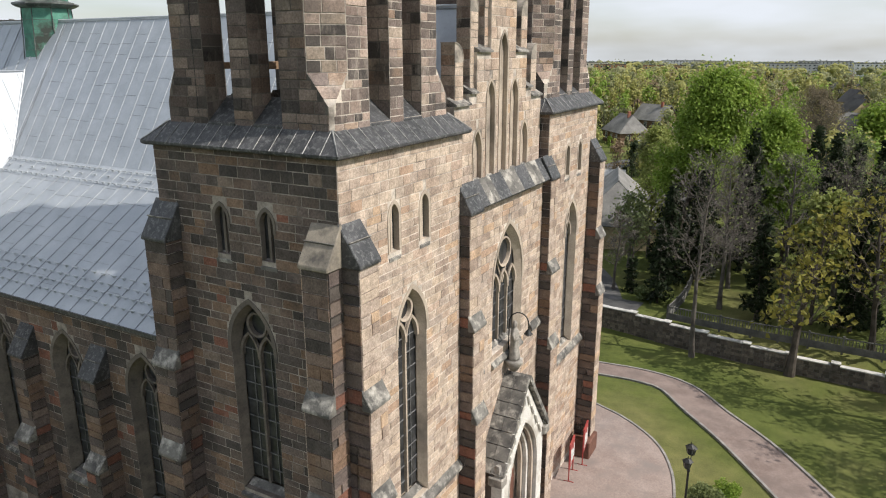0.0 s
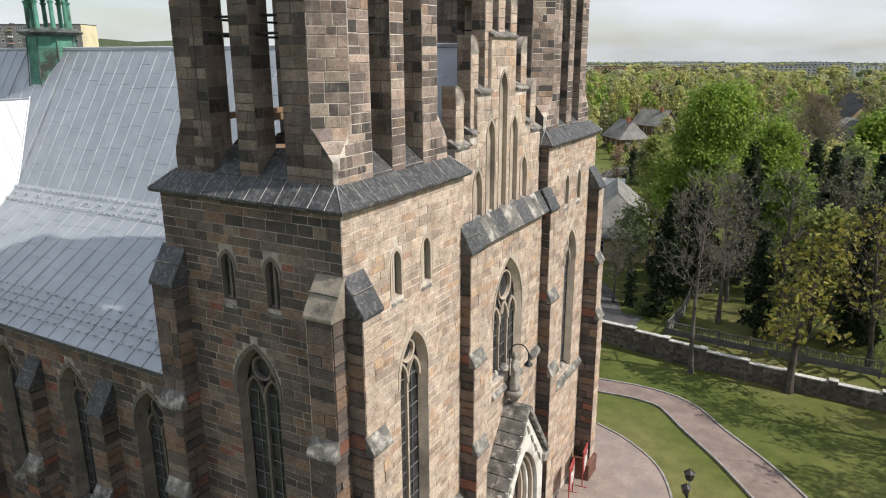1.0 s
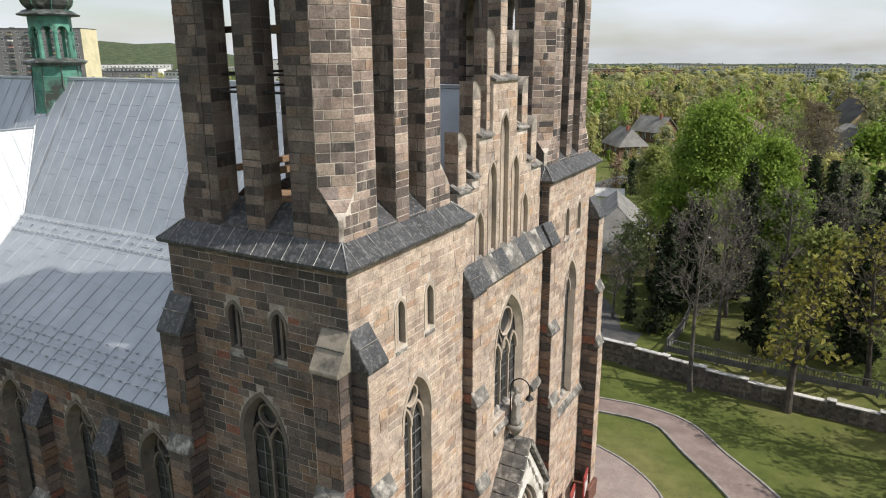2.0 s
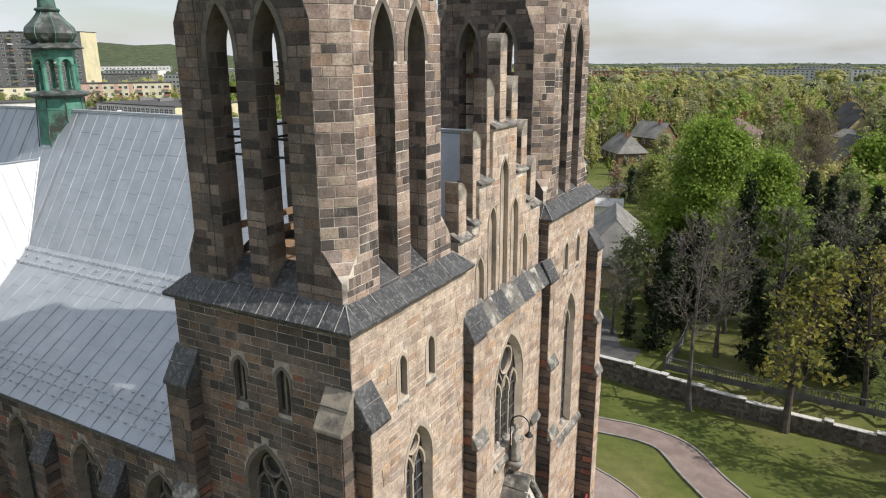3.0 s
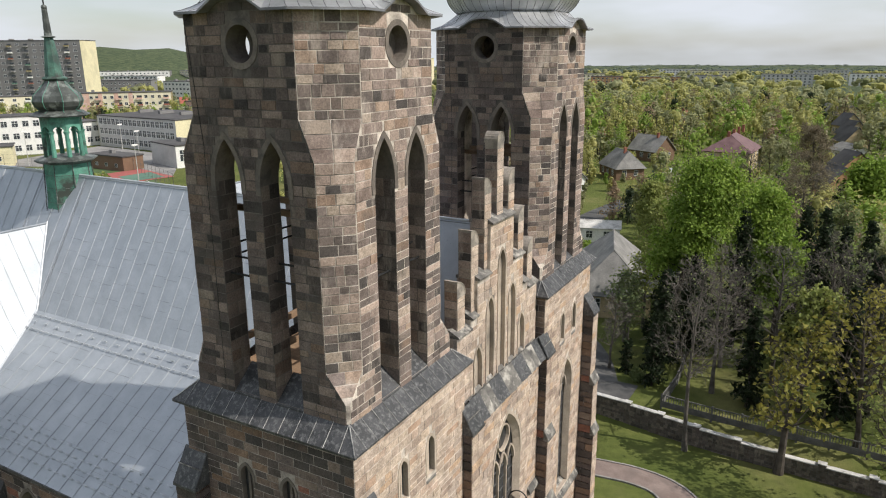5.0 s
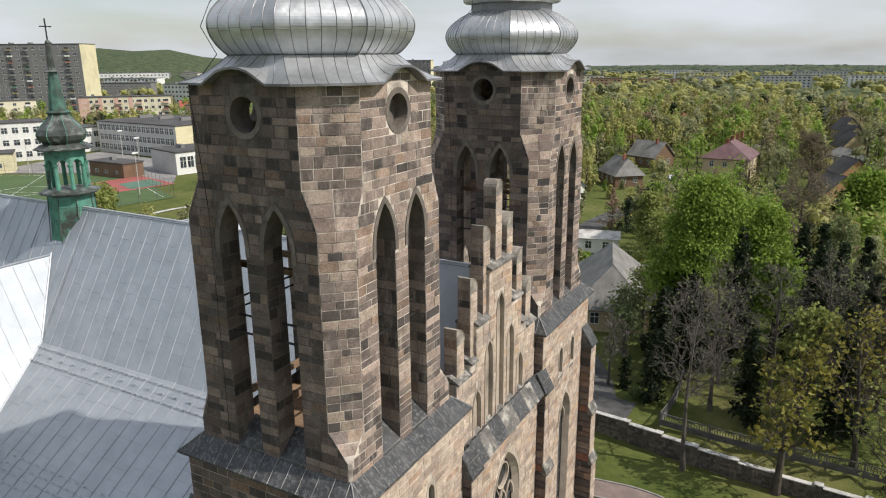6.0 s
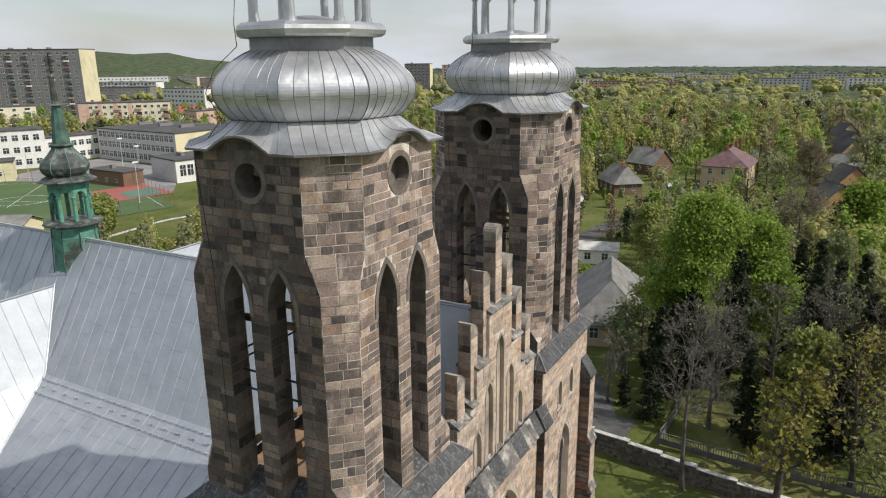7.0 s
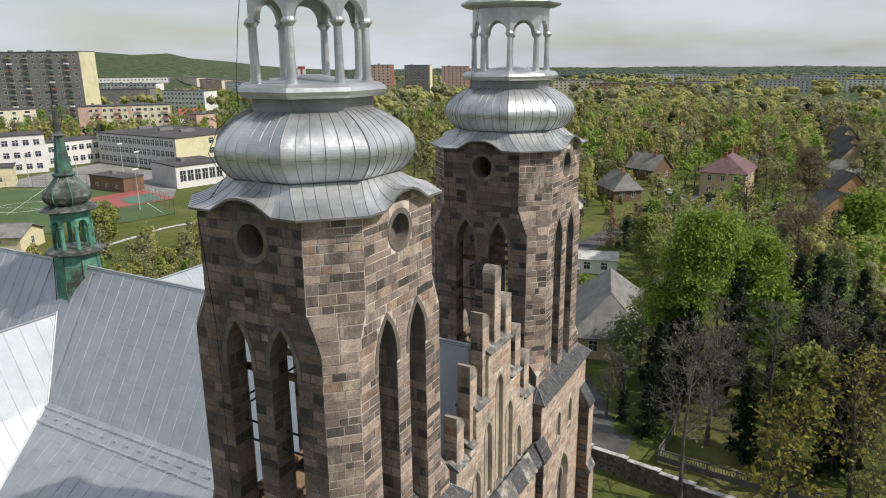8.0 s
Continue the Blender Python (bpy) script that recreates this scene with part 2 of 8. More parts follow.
# ---------------------------------------------------------------- mesh helpers
def part(name, bm, material, parent=None, label="", smooth=False, second=None):
    """Links a bmesh as one mesh object; under a parent it becomes a part of it (built in the parent's own axes)."""
    me = bpy.data.meshes.new(name)
    bm.normal_update()
    bm.to_mesh(me)
    bm.free()
    me.materials.append(material)
    if second:
        me.materials.append(second)
    if smooth:
        me.shade_smooth()
    ob = new(name, me)
    if parent:
        ob.parent = parent
    if label:
        ob["label"] = label
    return ob


def thing(name, label, category, at=(0, 0, 0), rz=0.0, group="", kind=""):
    ob = new(name)
    ob.empty_display_size = 0.3
    ob.matrix_world = pose(*at, 0, 0, rz)
    return tagged(ob, label, category, group, kind)


def from_lists(name, verts, faces, material, parent=None, label="", kind=""):
    me = bpy.data.meshes.new(name)
    me.from_pydata(verts, [], faces)
    me.update()
    me.materials.append(material)
    ob = new(name, me)
    if parent:
        ob.parent = parent
    if label:
        ob["label"] = label
    if kind:
        ob["kind"] = kind
    return ob


def box(bm, x0, x1, y0, y1, z0, z1, bevel=0.0):
    m = Matrix.Translation(((x0 + x1) / 2, (y0 + y1) / 2, (z0 + z1) / 2)) @ Matrix.Diagonal((x1 - x0, y1 - y0, z1 - z0, 1))
    vs = bmesh.ops.create_cube(bm, size=1.0, matrix=m)["verts"]
    if bevel:
        es = list({e for v in vs for e in v.link_edges})
        bmesh.ops.bevel(bm, geom=es, offset=bevel, segments=1, affect="EDGES", profile=0.5)
    return bm


def box_m(bm, m, sx, sy, sz):
    bmesh.ops.create_cube(bm, size=1.0, matrix=m @ Matrix.Diagonal((sx, sy, sz, 1)))
    return bm


def tube(bm, p, q, r0, r1=None, seg=8):
    p, q = Vector(p), Vector(q)
    d = q - p
    m = Matrix.Translation((p + q) / 2) @ d.to_track_quat("Z", "Y").to_matrix().to_4x4()
    bmesh.ops.create_cone(bm, cap_ends=True, segments=seg, radius1=r0, radius2=r0 if r1 is None else r1, depth=d.length, matrix=m)
    return bm


def ring_loft(bm, rings, close=True, cap_top=False, cap_bottom=False):
    """Skins a stack of equal-length point rings."""
    vs = [[bm.verts.new(p) for p in ring] for ring in rings]
    k = len(vs[0])
    for a, b in zip(vs, vs[1:]):
        for i in range(k if close else k - 1):
            j = (i + 1) % k
            bm.faces.new((a[i], a[j], b[j], b[i]))
    if cap_bottom:
        bm.faces.new(list(reversed(vs[0])))
    if cap_top:
        bm.faces.new(vs[-1])
    return bm


def hull_prism(bm, pts, d):
    """Extrudes the flat polygon pts by the vector d."""
    d = Vector(d)
    a = [bm.verts.new(p) for p in pts]
    b = [bm.verts.new(Vector(p) + d) for p in pts]
    k = len(a)
    for i in range(k):
        j = (i + 1) % k
        bm.faces.new((a[i], a[j], b[j], b[i]))
    bm.faces.new(list(reversed(a)))
    bm.faces.new(b)
    bmesh.ops.recalc_face_normals(bm, faces=bm.faces[:])
    return bm


# ---------------------------------------------------------------- openings in a wall face
class Pointed:
    """A pointed opening: centre, half width, sill, springing and apex heights."""
    def __init__(self, c, hw, zb, zs, za, framed=False):
        self.c, self.hw, self.zb, self.zs, self.za, self.framed = c, hw, zb, zs, za, framed

    def half(self, z, w=0.0):
        hw, r = self.hw + w, self.za - self.zs + w * 1.25
        if z <= self.zs:
            return hw
        k = (r * r - hw * hw) / (2 * hw)
        s = (hw + k) ** 2 - (z - self.zs) ** 2
        return max(0.0, math.sqrt(s) - k) if s > 0 else 0.0

    def loop(self, w=0.0, steps=7):
        top = self.za + w * 1.25
        zs = [self.zs + (top - self.zs) * math.sin(math.pi / 2 * i / steps) for i in range(steps)]
        right = [(self.c + self.half(z, w), z) for z in zs]
        left = [(self.c - self.half(z, w), z) for z in reversed(zs)]
        return [(self.c - self.hw - w, self.zb), (self.c + self.hw + w, self.zb)] + right + [(self.c, top)] + left

    def span(self, z0, z1, w):
        if z1 < self.zb - 0.02 or z0 > self.za + w * 1.25:
            return None
        if z1 < self.zs - 0.1 and not self.framed:
            w = 0.0
        h = self.half(max(z0, self.zb), w)
        return (self.c - h, self.c + h) if h > 0.01 else None


class Round:
    def __init__(self, c, z, r):
        self.c, self.z, self.r = c, z, r

    def loop(self, w=0.0, steps=24):
        return [(self.c + (self.r + w) * math.cos(2 * math.pi * i / steps), self.z + (self.r + w) * math.sin(2 * math.pi * i / steps)) for i in range(steps)]

    def span(self, z0, z1, w):
        r = self.r + w
        d = 0.0 if z0 <= self.z <= z1 else min(abs(z0 - self.z), abs(z1 - self.z))
        if d >= r:
            return None
        h = math.sqrt(r * r - d * d)
        return (self.c - h, self.c + h)


class Face:
    """A vertical wall face: its foot o, its run u (to the right seen from outside) and outward normal n."""
    def __init__(self, o, u):
        self.o, self.u = Vector(o), Vector(u).normalized()
        self.n = Vector((self.u.y, -self.u.x, 0))

    def at(self, a, z, out=0.0):
        return self.o + self.u * a + Vector((0, 0, z)) + self.n * out

    def matrix(self, a, z, out=0.0):
        m = Matrix((self.u, -self.n, Vector((0, 0, 1)))).transposed().to_4x4()
        m.translation = self.at(a, z, out)
        return m


def slab(bm, face, outline, holes, thick):
    """A wall slab with openings through it: front, back, edges and reveals."""
    loops = [outline] + [list(reversed(h.loop())) for h in holes]
    flat = [[Vector((a, z, 0)) for a, z in lp] for lp in loops]
    tris = tessellate_polygon(flat)
    pts = [p for lp in loops for p in lp]
    front = [bm.verts.new(face.at(a, z)) for a, z in pts]
    back = [bm.verts.new(face.at(a, z, -thick)) for a, z in pts]
    for t in tris:
        bm.faces.new([front[i] for i in t])
        bm.faces.new([back[i] for i in reversed(t)])
    base = 0
    for lp in loops:
        k = len(lp)
        for i in range(k):
            j = (i + 1) % k
            fc = bm.faces.new((front[base + j], front[base + i], back[base + i], back[base + j]))
            fc.material_index = 1 if base else 0
        base += k
    bmesh.ops.recalc_face_normals(bm, faces=bm.faces[:])
    return bm


def surround(bm, face, hole, w, proud, inset=0.0, arch_only=False):
    """A moulded band round an opening: front strip with two edges."""
    a, b = hole.loop(w), hole.loop(-inset - 0.006)
    k = len(a)
    first = 1 if isinstance(hole, Pointed) else 0
    idx = list(range(first, k)) + [0]
    rows = []
    for pts, out in ((a, -0.02), (a, proud), (b, proud * 0.7), (b, -0.12)):
        rows.append([bm.verts.new(face.at(pts[i][0], pts[i][1], out)) for i in idx])
    closed = isinstance(hole, Round)
    for r, s in zip(rows, rows[1:]):
        for i in range(len(idx) if closed else len(idx) - 1):
            j = (i + 1) % len(idx)
            bm.faces.new((r[i], r[j], s[j], s[i]))
    bmesh.ops.recalc_face_normals(bm, faces=bm.faces[:])
    return bm


def courses(rng, z0, z1, edges, holes, course=0.42, w=0.2, lengths=(0.45, 1.05), joint=0.031):
    """Block rectangles (a0, a1, z0, z1) of a coursed wall; edges(z) gives the wall's span at a height."""
    out, z = [], z0
    while z < z1 - 0.12:
        h = course * rng.uniform(0.72, 1.2)
        if z + h > z1 - 0.15:
            h = z1 - z
        e0, e1 = edges(z), edges(z + h)
        spans = [(max(e0[0], e1[0]), min(e0[1], e1[1]))]
        for hole in holes:
            cut = hole.span(z, z + h, w)
            if cut:
                nxt = []
                for s, e in spans:
                    if cut[1] <= s or cut[0] >= e:
                        nxt.append((s, e))
                    else:
                        nxt += [q for q in ((s, cut[0]), (cut[1], e)) if q[1] - q[0] > 0.07]
                spans = nxt
        for s, e in spans:
            a = s
            while a < e - 0.02:
                ln = rng.uniform(*lengths)
                if e - (a + ln) < 0.28:
                    ln = e - a
                out.append((a + joint / 2, a + ln - joint / 2, z + joint / 2, z + h - joint / 2))
                a += ln
        z += h
    return out


def block_mesh():
    """A unit ashlar block with eased front edges, open at the back; x along the wall, -y outward."""
    v = [(0, 0, 0), (1, 0, 0), (1, 0, 1), (0, 0, 1), (0, -0.85, 0), (1, -0.85, 0), (1, -0.85, 1), (0, -0.85, 1), (0.012, -1, 0.025), (0.988, -1, 0.025), (0.988, -1, 0.975), (0.012, -1, 0.975)]
    f = [(8, 9, 10, 11)]
    for i in range(4):
        j = (i + 1) % 4
        f += [(i, j, 4 + j, 4 + i), (4 + i, 4 + j, 8 + j, 8 + i)]
    return v, f


BLOCK_V, BLOCK_F = block_mesh()
BLOCK_MESH = {}


def lay(face, blocks, rng, key, parent, singles=0, proud=(0.006, 0.02), name="stone_block"):
    """Lays blocks on a face: the first `singles` as parts of their own, the rest joined into one mesh."""
    if key not in BLOCK_MESH:
        me = bpy.data.meshes.new(name)
        me.from_pydata(BLOCK_V, [], BLOCK_F)
        me.materials.append(M[key])
        BLOCK_MESH[key] = me
    verts, faces = [], []
    for k, (a0, a1, z0, z1) in enumerate(blocks):
        d = rng.uniform(*proud)
        m = face.matrix(a0, z0, -0.03) @ Matrix.Diagonal((a1 - a0, d + 0.03, z1 - z0, 1))
        if k < singles:
            ob = new(name, BLOCK_MESH[key])
            ob.parent = parent
            ob.matrix_basis = m
        else:
            b = len(verts)
            verts += [tuple(m @ Vector(v)) for v in BLOCK_V]
            faces += [tuple(b + i for i in f) for f in BLOCK_F]
    if verts:
        from_lists("stonework", verts, faces, M[key + "_joined"], parent, kind="stuff")

# ---------------------------------------------------------------- church: towers
TC, TY, LH, UH = 3.40, 3.33, 3.66, 3.27        # tower centre, half widths below and above the skirt roof
AXIS, FAR = 11.43, 19.46                       # middle of the front, centre of the second tower
EAVE = 33.90
CUTS = [(21.55, 0.10), (22.35, 0.10), (23.25, 0.80), (29.7, 0.80), (30.9, 1.27), (EAVE - 0.02, 1.27)]        # front corners
REAR = [(21.55, 0.10), (22.35, 0.10), (23.25, 0.50), (29.7, 0.50), (30.9, 1.10), (EAVE - 0.02, 1.10)]        # rear corners
ENDS = ((CUTS, CUTS), (CUTS, REAR), (REAR, REAR), (REAR, CUTS))      # cuts at the two ends of each face


def cut_at(z, cuts=CUTS):
    for (z0, c0), (z1, c1) in zip(cuts, cuts[1:]):
        if z <= z1:
            return c0 + (c1 - c0) * max(0.0, (z - z0)) / (z1 - z0)
    return cuts[-1][1]


def compass(h):
    """Four faces of a square of half width h round the origin: front, right, back, left."""
    return [Face((0, -h, 0), (1, 0, 0)), Face((h, 0, 0), (0, 1, 0)), Face((0, h, 0), (-1, 0, 0)), Face((-h, 0, 0), (0, -1, 0))]


def lancet_window(parent, face, hole, depth, bars=True, lights=2, mull=0.09, stonemat="dressed"):
    """Glass, mullions and tracery set back in a pointed opening."""
    win = thing_part("window", parent)
    bm = bmesh.new()
    lp = hole.loop(0.02)
    bm.faces.new([bm.verts.new(face.at(a, z, -depth - 0.06)) for a, z in lp])
    part("pane", bm, M["glass"], win)
    bm = bmesh.new()
    step = 2 * hole.hw / lights
    zs = hole.zs - 0.15
    for i in range(1, lights):
        a = hole.c - hole.hw + i * step
        box_m(bm, face.matrix(a, (hole.zb + zs) / 2, -depth), mull, 0.14, zs - hole.zb)
    for i in range(lights):
        c = hole.c - hole.hw + (i + 0.5) * step
        sub = Pointed(c, step / 2 - mull / 2, zs - 0.3, zs - 0.25, zs + step * 0.62)
        surround(bm, face_back(face, depth - 0.07), sub, mull * 0.9, 0.05)
    top = hole.za - 0.42 * (hole.za - hole.zs)
    if lights > 1:
        surround(bm, face_back(face, depth - 0.07), Round(hole.c, top - 0.05, hole.half(top) * 0.62), mull * 0.8, 0.05)
        for s in (-1, 1):
            tube(bm, face.at(hole.c, zs, -depth), face.at(hole.c + s * hole.half(top) * 0.7, top - 0.2, -depth), mull * 0.4)
    part("tracery", bm, M[stonemat], win)
    if bars:
        bm = bmesh.new()
        z = hole.zb + 0.5
        while z < zs:
            box_m(bm, face.matrix(hole.c, z, -depth - 0.03), 2 * hole.hw, 0.03, 0.03)
            z += 0.62
        for i in range(lights):
            c = hole.c - hole.hw + (i + 0.5) * step
            box_m(bm, face.matrix(c, (hole.zb + zs) / 2, -depth - 0.03), 0.025, 0.025, zs - hole.zb)
        tagged(part("saddle_bar", bm, M["lead"], win), kind="stuff")
    return win


def thing_part(name, parent, label=""):
    ob = new(name)
    ob.empty_display_size = 0.2
    ob.parent = parent
    if label:
        ob["label"] = label
    return ob


def face_back(face, d):
    return Face(face.o - face.n * d, face.u)


def sill(parent, face, hole, z, depth, out=0.12, drop=0.5, mat="cap", w=0.08):
    bm = bmesh.new()
    a0, a1 = hole.c - hole.hw - w, hole.c + hole.hw + w
    pts = [face.at(a0, z + 0.02, -depth), face.at(a0, z - drop, out), face.at(a0, z - drop - 0.1, out), face.at(a0, z - drop - 0.1, -0.1), face.at(a0, z - 0.3, -depth)]
    hull_prism(bm, pts, face.u * (a1 - a0))
    part("sill", bm, M[mat], parent)


def buttress(parent, face, a0, a1, stages, cap_top, cap_low, key="pale", side_key="side", rng=None, singles=0, top="slate"):
    """A stepped buttress on a face. stages: (z bottom, z top, projection) from the ground up; a sloped cap on each."""
    but = thing_part("buttress", parent)
    core = bmesh.new()
    for k, (z0, z1, p) in enumerate(stages):
        hull_prism(core, [face.at(a0 + 0.03, z0, -0.05), face.at(a0 + 0.03, z0, p - 0.03), face.at(a0 + 0.03, z1, p - 0.03), face.at(a0 + 0.03, z1, -0.05)], face.u * (a1 - a0 - 0.06))
        front = Face(face.o + face.n * p, face.u)
        lay(front, courses(rng, z0, z1, lambda z: (a0, a1), [], 0.42, 0, (0.5, 1.0)), rng, key, but, singles, (0.0, 0.02))
        # flank in side_key, by default the dark stone: painted shade
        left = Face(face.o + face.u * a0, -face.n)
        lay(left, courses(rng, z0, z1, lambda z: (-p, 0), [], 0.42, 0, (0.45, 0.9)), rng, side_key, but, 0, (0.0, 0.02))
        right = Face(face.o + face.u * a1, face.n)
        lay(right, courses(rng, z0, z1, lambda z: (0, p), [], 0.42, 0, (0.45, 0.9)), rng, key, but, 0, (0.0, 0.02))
        # sloped weathering stone on the stage
        nxt = stages[k + 1][2] if k + 1 < len(stages) else 0.0
        rise = (cap_top - cap_low) if k + 1 == len(stages) else 0.55
        bm = bmesh.new()
        o = 0.09
        pts = [face.at(a0 - 0.06, z1 + rise, nxt - 0.04), face.at(a0 - 0.06, z1 - 0.02, p + o), face.at(a0 - 0.06, z1 - 0.14, p + o), face.at(a0 - 0.06, z1 - 0.14, nxt - 0.04)]
        hull_prism(bm, pts, face.u * (a1 - a0 + 0.12))
        bmesh.ops.bevel(bm, geom=bm.edges[:], offset=0.025, segments=1, affect="EDGES")
        part("capstone", bm, M[top if k + 1 == len(stages) else "cap"], but)
        if k + 1 == len(stages):
            bm = bmesh.new()
            box_m(bm, face.matrix((a0 + a1) / 2, z1 + rise * 0.5 + 0.02, (p + o) * 0.5) @ Matrix.Rotation(-math.atan2(rise + 0.02, p + o), 4, "X"), a1 - a0 + 0.13, 0.05, 0.03)
            part("cap_joint", bm, M["cap"], but)
    part("core", core, M["mortar"], but)
    return but


def belfry_openings():
    return [Pointed(-0.93, 0.55, 21.78, 28.9, 30.25), Pointed(0.93, 0.55, 21.78, 28.9, 30.25), Round(0.0, 32.98, 0.54)]


def brow_curve(a):
    """Outline of the eyebrow over a round window: a low arch with short reversed ends."""
    t = min(abs(a) / 1.12, 1.0)
    return max(0.0, 1 - t ** 2.2) ** 0.9


def eave_ring(z_card, grow, steps=15, eyebrow=0.0):
    """Octagonal eave line that follows the tower, lifted over the round windows."""
    c, h = CUTS[-1][1], UH + grow
    half = UH - c + grow * 0.41
    pts = []
    for k in range(4):
        r = Matrix.Rotation(k * math.pi / 2, 3, "Z")
        for i in range(steps):
            a = -half + 2 * half * i / (steps - 1)
            lift = eyebrow * brow_curve(a)
            pts.append(r @ Vector((a, -h, z_card + lift)))
    return pts


def regular_ring(rad, z, steps=15):
    """A regular octagon of apothem rad with the same point count as eave_ring."""
    half = rad * math.tan(math.pi / 8)
    pts = []
    for k in range(4):
        r = Matrix.Rotation(k * math.pi / 2, 3, "Z")
        for i in range(steps):
            a = -half + 2 * half * i / (steps - 1)
            pts.append(r @ Vector((a, -rad, z)))
    return pts


def oct_ring(rad, z):
    return [Vector((rad * math.cos(math.pi / 8 + k * math.pi / 4) / math.cos(math.pi / 8), rad * math.sin(math.pi / 8 + k * math.pi / 4) / math.cos(math.pi / 8), z)) for k in range(8)]


def seam_line(bm, pts, r=0.018, lift=0.01):
    for p, q in zip(pts, pts[1:]):
        d = (q - p)
        if d.length > 1e-4:
            tube(bm, p, q, r, r, 4)


def dome_profile():
    """Bulb of the tower roof: (apothem, z) from neck to collar."""
    out = []
    for i in range(25):
        t = i / 24
        z = 34.66 + t * 2.08
        r = 2.58 + 0.55 * math.sin(min(t / 0.42, 1.0) * math.pi / 2) ** 0.8 if t < 0.42 else 1.85 + 1.28 * max(0.0, math.cos((t - 0.42) / 0.58 * math.pi / 2)) ** 0.8
        out.append((r, z))
    return out


def roof_of_tower(tower):
    # flared skirt with eyebrows over the round windows
    eave = eave_ring(EAVE, 0.36, eyebrow=0.46)
    b = regular_ring(2.62, 34.66)
    skirt = [eave]
    for i in range(1, 7):
        t = i / 6
        skirt.append([eave[k].lerp(b[k], t) + Vector((0, 0, -0.13 * math.sin(math.pi * t))) for k in range(len(b))])
    bm = bmesh.new()
    ring_loft(bm, skirt)
    part("roof_skirt", bm, M["zinc"], tower, "flared zinc skirt with eyebrow eaves")
    bm = bmesh.new()
    under = [p + Vector((0, 0, -0.07)) for p in eave]
    inner = eave_ring(EAVE - 0.02, -0.05, eyebrow=0.40)
    ring_loft(bm, [eave, under, inner])
    part("eave_soffit", bm, M["zinc_dark"], tower)
    bm = bmesh.new()
    n = len(skirt[0])
    for k in range(0, n, 1):
        if k % 15 % 2 == 0:
            seam_line(bm, [ring[k] for ring in skirt], 0.014)
    for k in range(4):
        i, j = k * 15 + 14, ((k + 1) % 4) * 15
        for f in (1 / 6, 2 / 6, 3 / 6, 4 / 6, 5 / 6):
            seam_line(bm, [ring[i].lerp(ring[j], f) for ring in skirt], 0.014)
    tagged(part("roof_seam", bm, M["zinc_dark"], tower), kind="stuff")
    prof = dome_profile()
    bm = bmesh.new()
    ring_loft(bm, [oct_ring(r, z) for r, z in prof])
    part("dome", bm, M["zinc"], tower, "octagonal zinc onion dome with standing seams")
    bm = bmesh.new()
    for k in range(8):
        for f in (0.0, 1 / 6, 2 / 6, 3 / 6, 4 / 6, 5 / 6):
            seam_line(bm, [oct_ring(r + 0.005, z)[k].lerp(oct_ring(r + 0.005, z)[(k + 1) % 8], f) for r, z in prof], 0.014 if f else 0.024)
    for k in range(8):
        for i in range(6):
            r, z = prof[8 + (i + k) % 2]
            ring = oct_ring(r + 0.004, z)
            seam_line(bm, [ring[k].lerp(ring[(k + 1) % 8], i / 6), ring[k].lerp(ring[(k + 1) % 8], (i + 1) / 6)], 0.009)
    tagged(part("dome_seam", bm, M["zinc_dark"], tower), kind="stuff")
    # collar, moulded ring and open lantern
    bm = bmesh.new()
    ring_loft(bm, [oct_ring(r, z) for r, z in ((1.90, 36.70), (1.90, 37.12), (2.05, 37.13))])
    part("collar", bm, M["zinc_dark"], tower)
    bm = bmesh.new()
    mould = [(1.95, 37.10), (2.16, 37.12), (2.27, 37.20), (2.30, 37.32), (2.25, 37.44), (2.12, 37.53), (1.9, 37.56), (1.2, 37.62), (0.35, 37.78)]
    ring_loft(bm, [oct_ring(r, z) for r, z in mould], cap_top=True)
    part("moulding", bm, M["zinc"], tower, "rolled zinc moulding under the lantern")
    lantern = thing_part("lantern", tower, "open zinc lantern with eight columns and round arches")
    for k in range(8):
        p = oct_ring(1.72, 0)[k]
        bm = bmesh.new()
        tube(bm, p + Vector((0, 0, 37.5)), p + Vector((0, 0, 37.68)), 0.19, 0.17, 12)
        tube(bm, p + Vector((0, 0, 37.68)), p + Vector((0, 0, 39.22)), 0.145, 0.12, 12)
        part("column", bm, M["zinc"], lantern, smooth=False)
        bm = bmesh.new()
        for r0, r1, z0, z1 in ((0.13, 0.21, 39.2, 39.32), (0.235, 0.235, 39.32, 39.38), (0.21, 0.17, 39.38, 39.46)):
            tube(bm, p + Vector((0, 0, z0)), p + Vector((0, 0, z1)), r0, r1, 12)
        part("capital", bm, M["zinc"], lantern)
    ang = math.pi / 8
    half = 1.72 * math.tan(ang)
    for k in range(8):
        r = Matrix.Rotation(k * math.pi / 4, 4, "Z")
        f = Face(r @ Vector((0, -1.80, 0)), r.to_3x3() @ Vector((1, 0, 0)))
        arch = Pointed(0, half - 0.15, 39.4, 39.42, 39.42 + half - 0.15)
        w = 1.80 * math.tan(ang)
        out = [(-w, 39.4), (-arch.hw, 39.4)] + list(reversed(arch.loop()[2:])) + [(arch.hw, 39.4), (w, 39.4), (w, 40.62), (-w, 40.62)]
        bm = bmesh.new()
        seen_pts = []
        for p in out:
            if not seen_pts or (abs(p[0] - seen_pts[-1][0]) + abs(p[1] - seen_pts[-1][1])) > 1e-4:
                seen_pts.append(p)
        flatp = [[Vector((a, z, 0)) for a, z in seen_pts]]
        fr = [bm.verts.new(f.at(a, z)) for a, z in seen_pts]
        bk = [bm.verts.new(f.at(a * 0.88, z, -0.2)) for a, z in seen_pts]
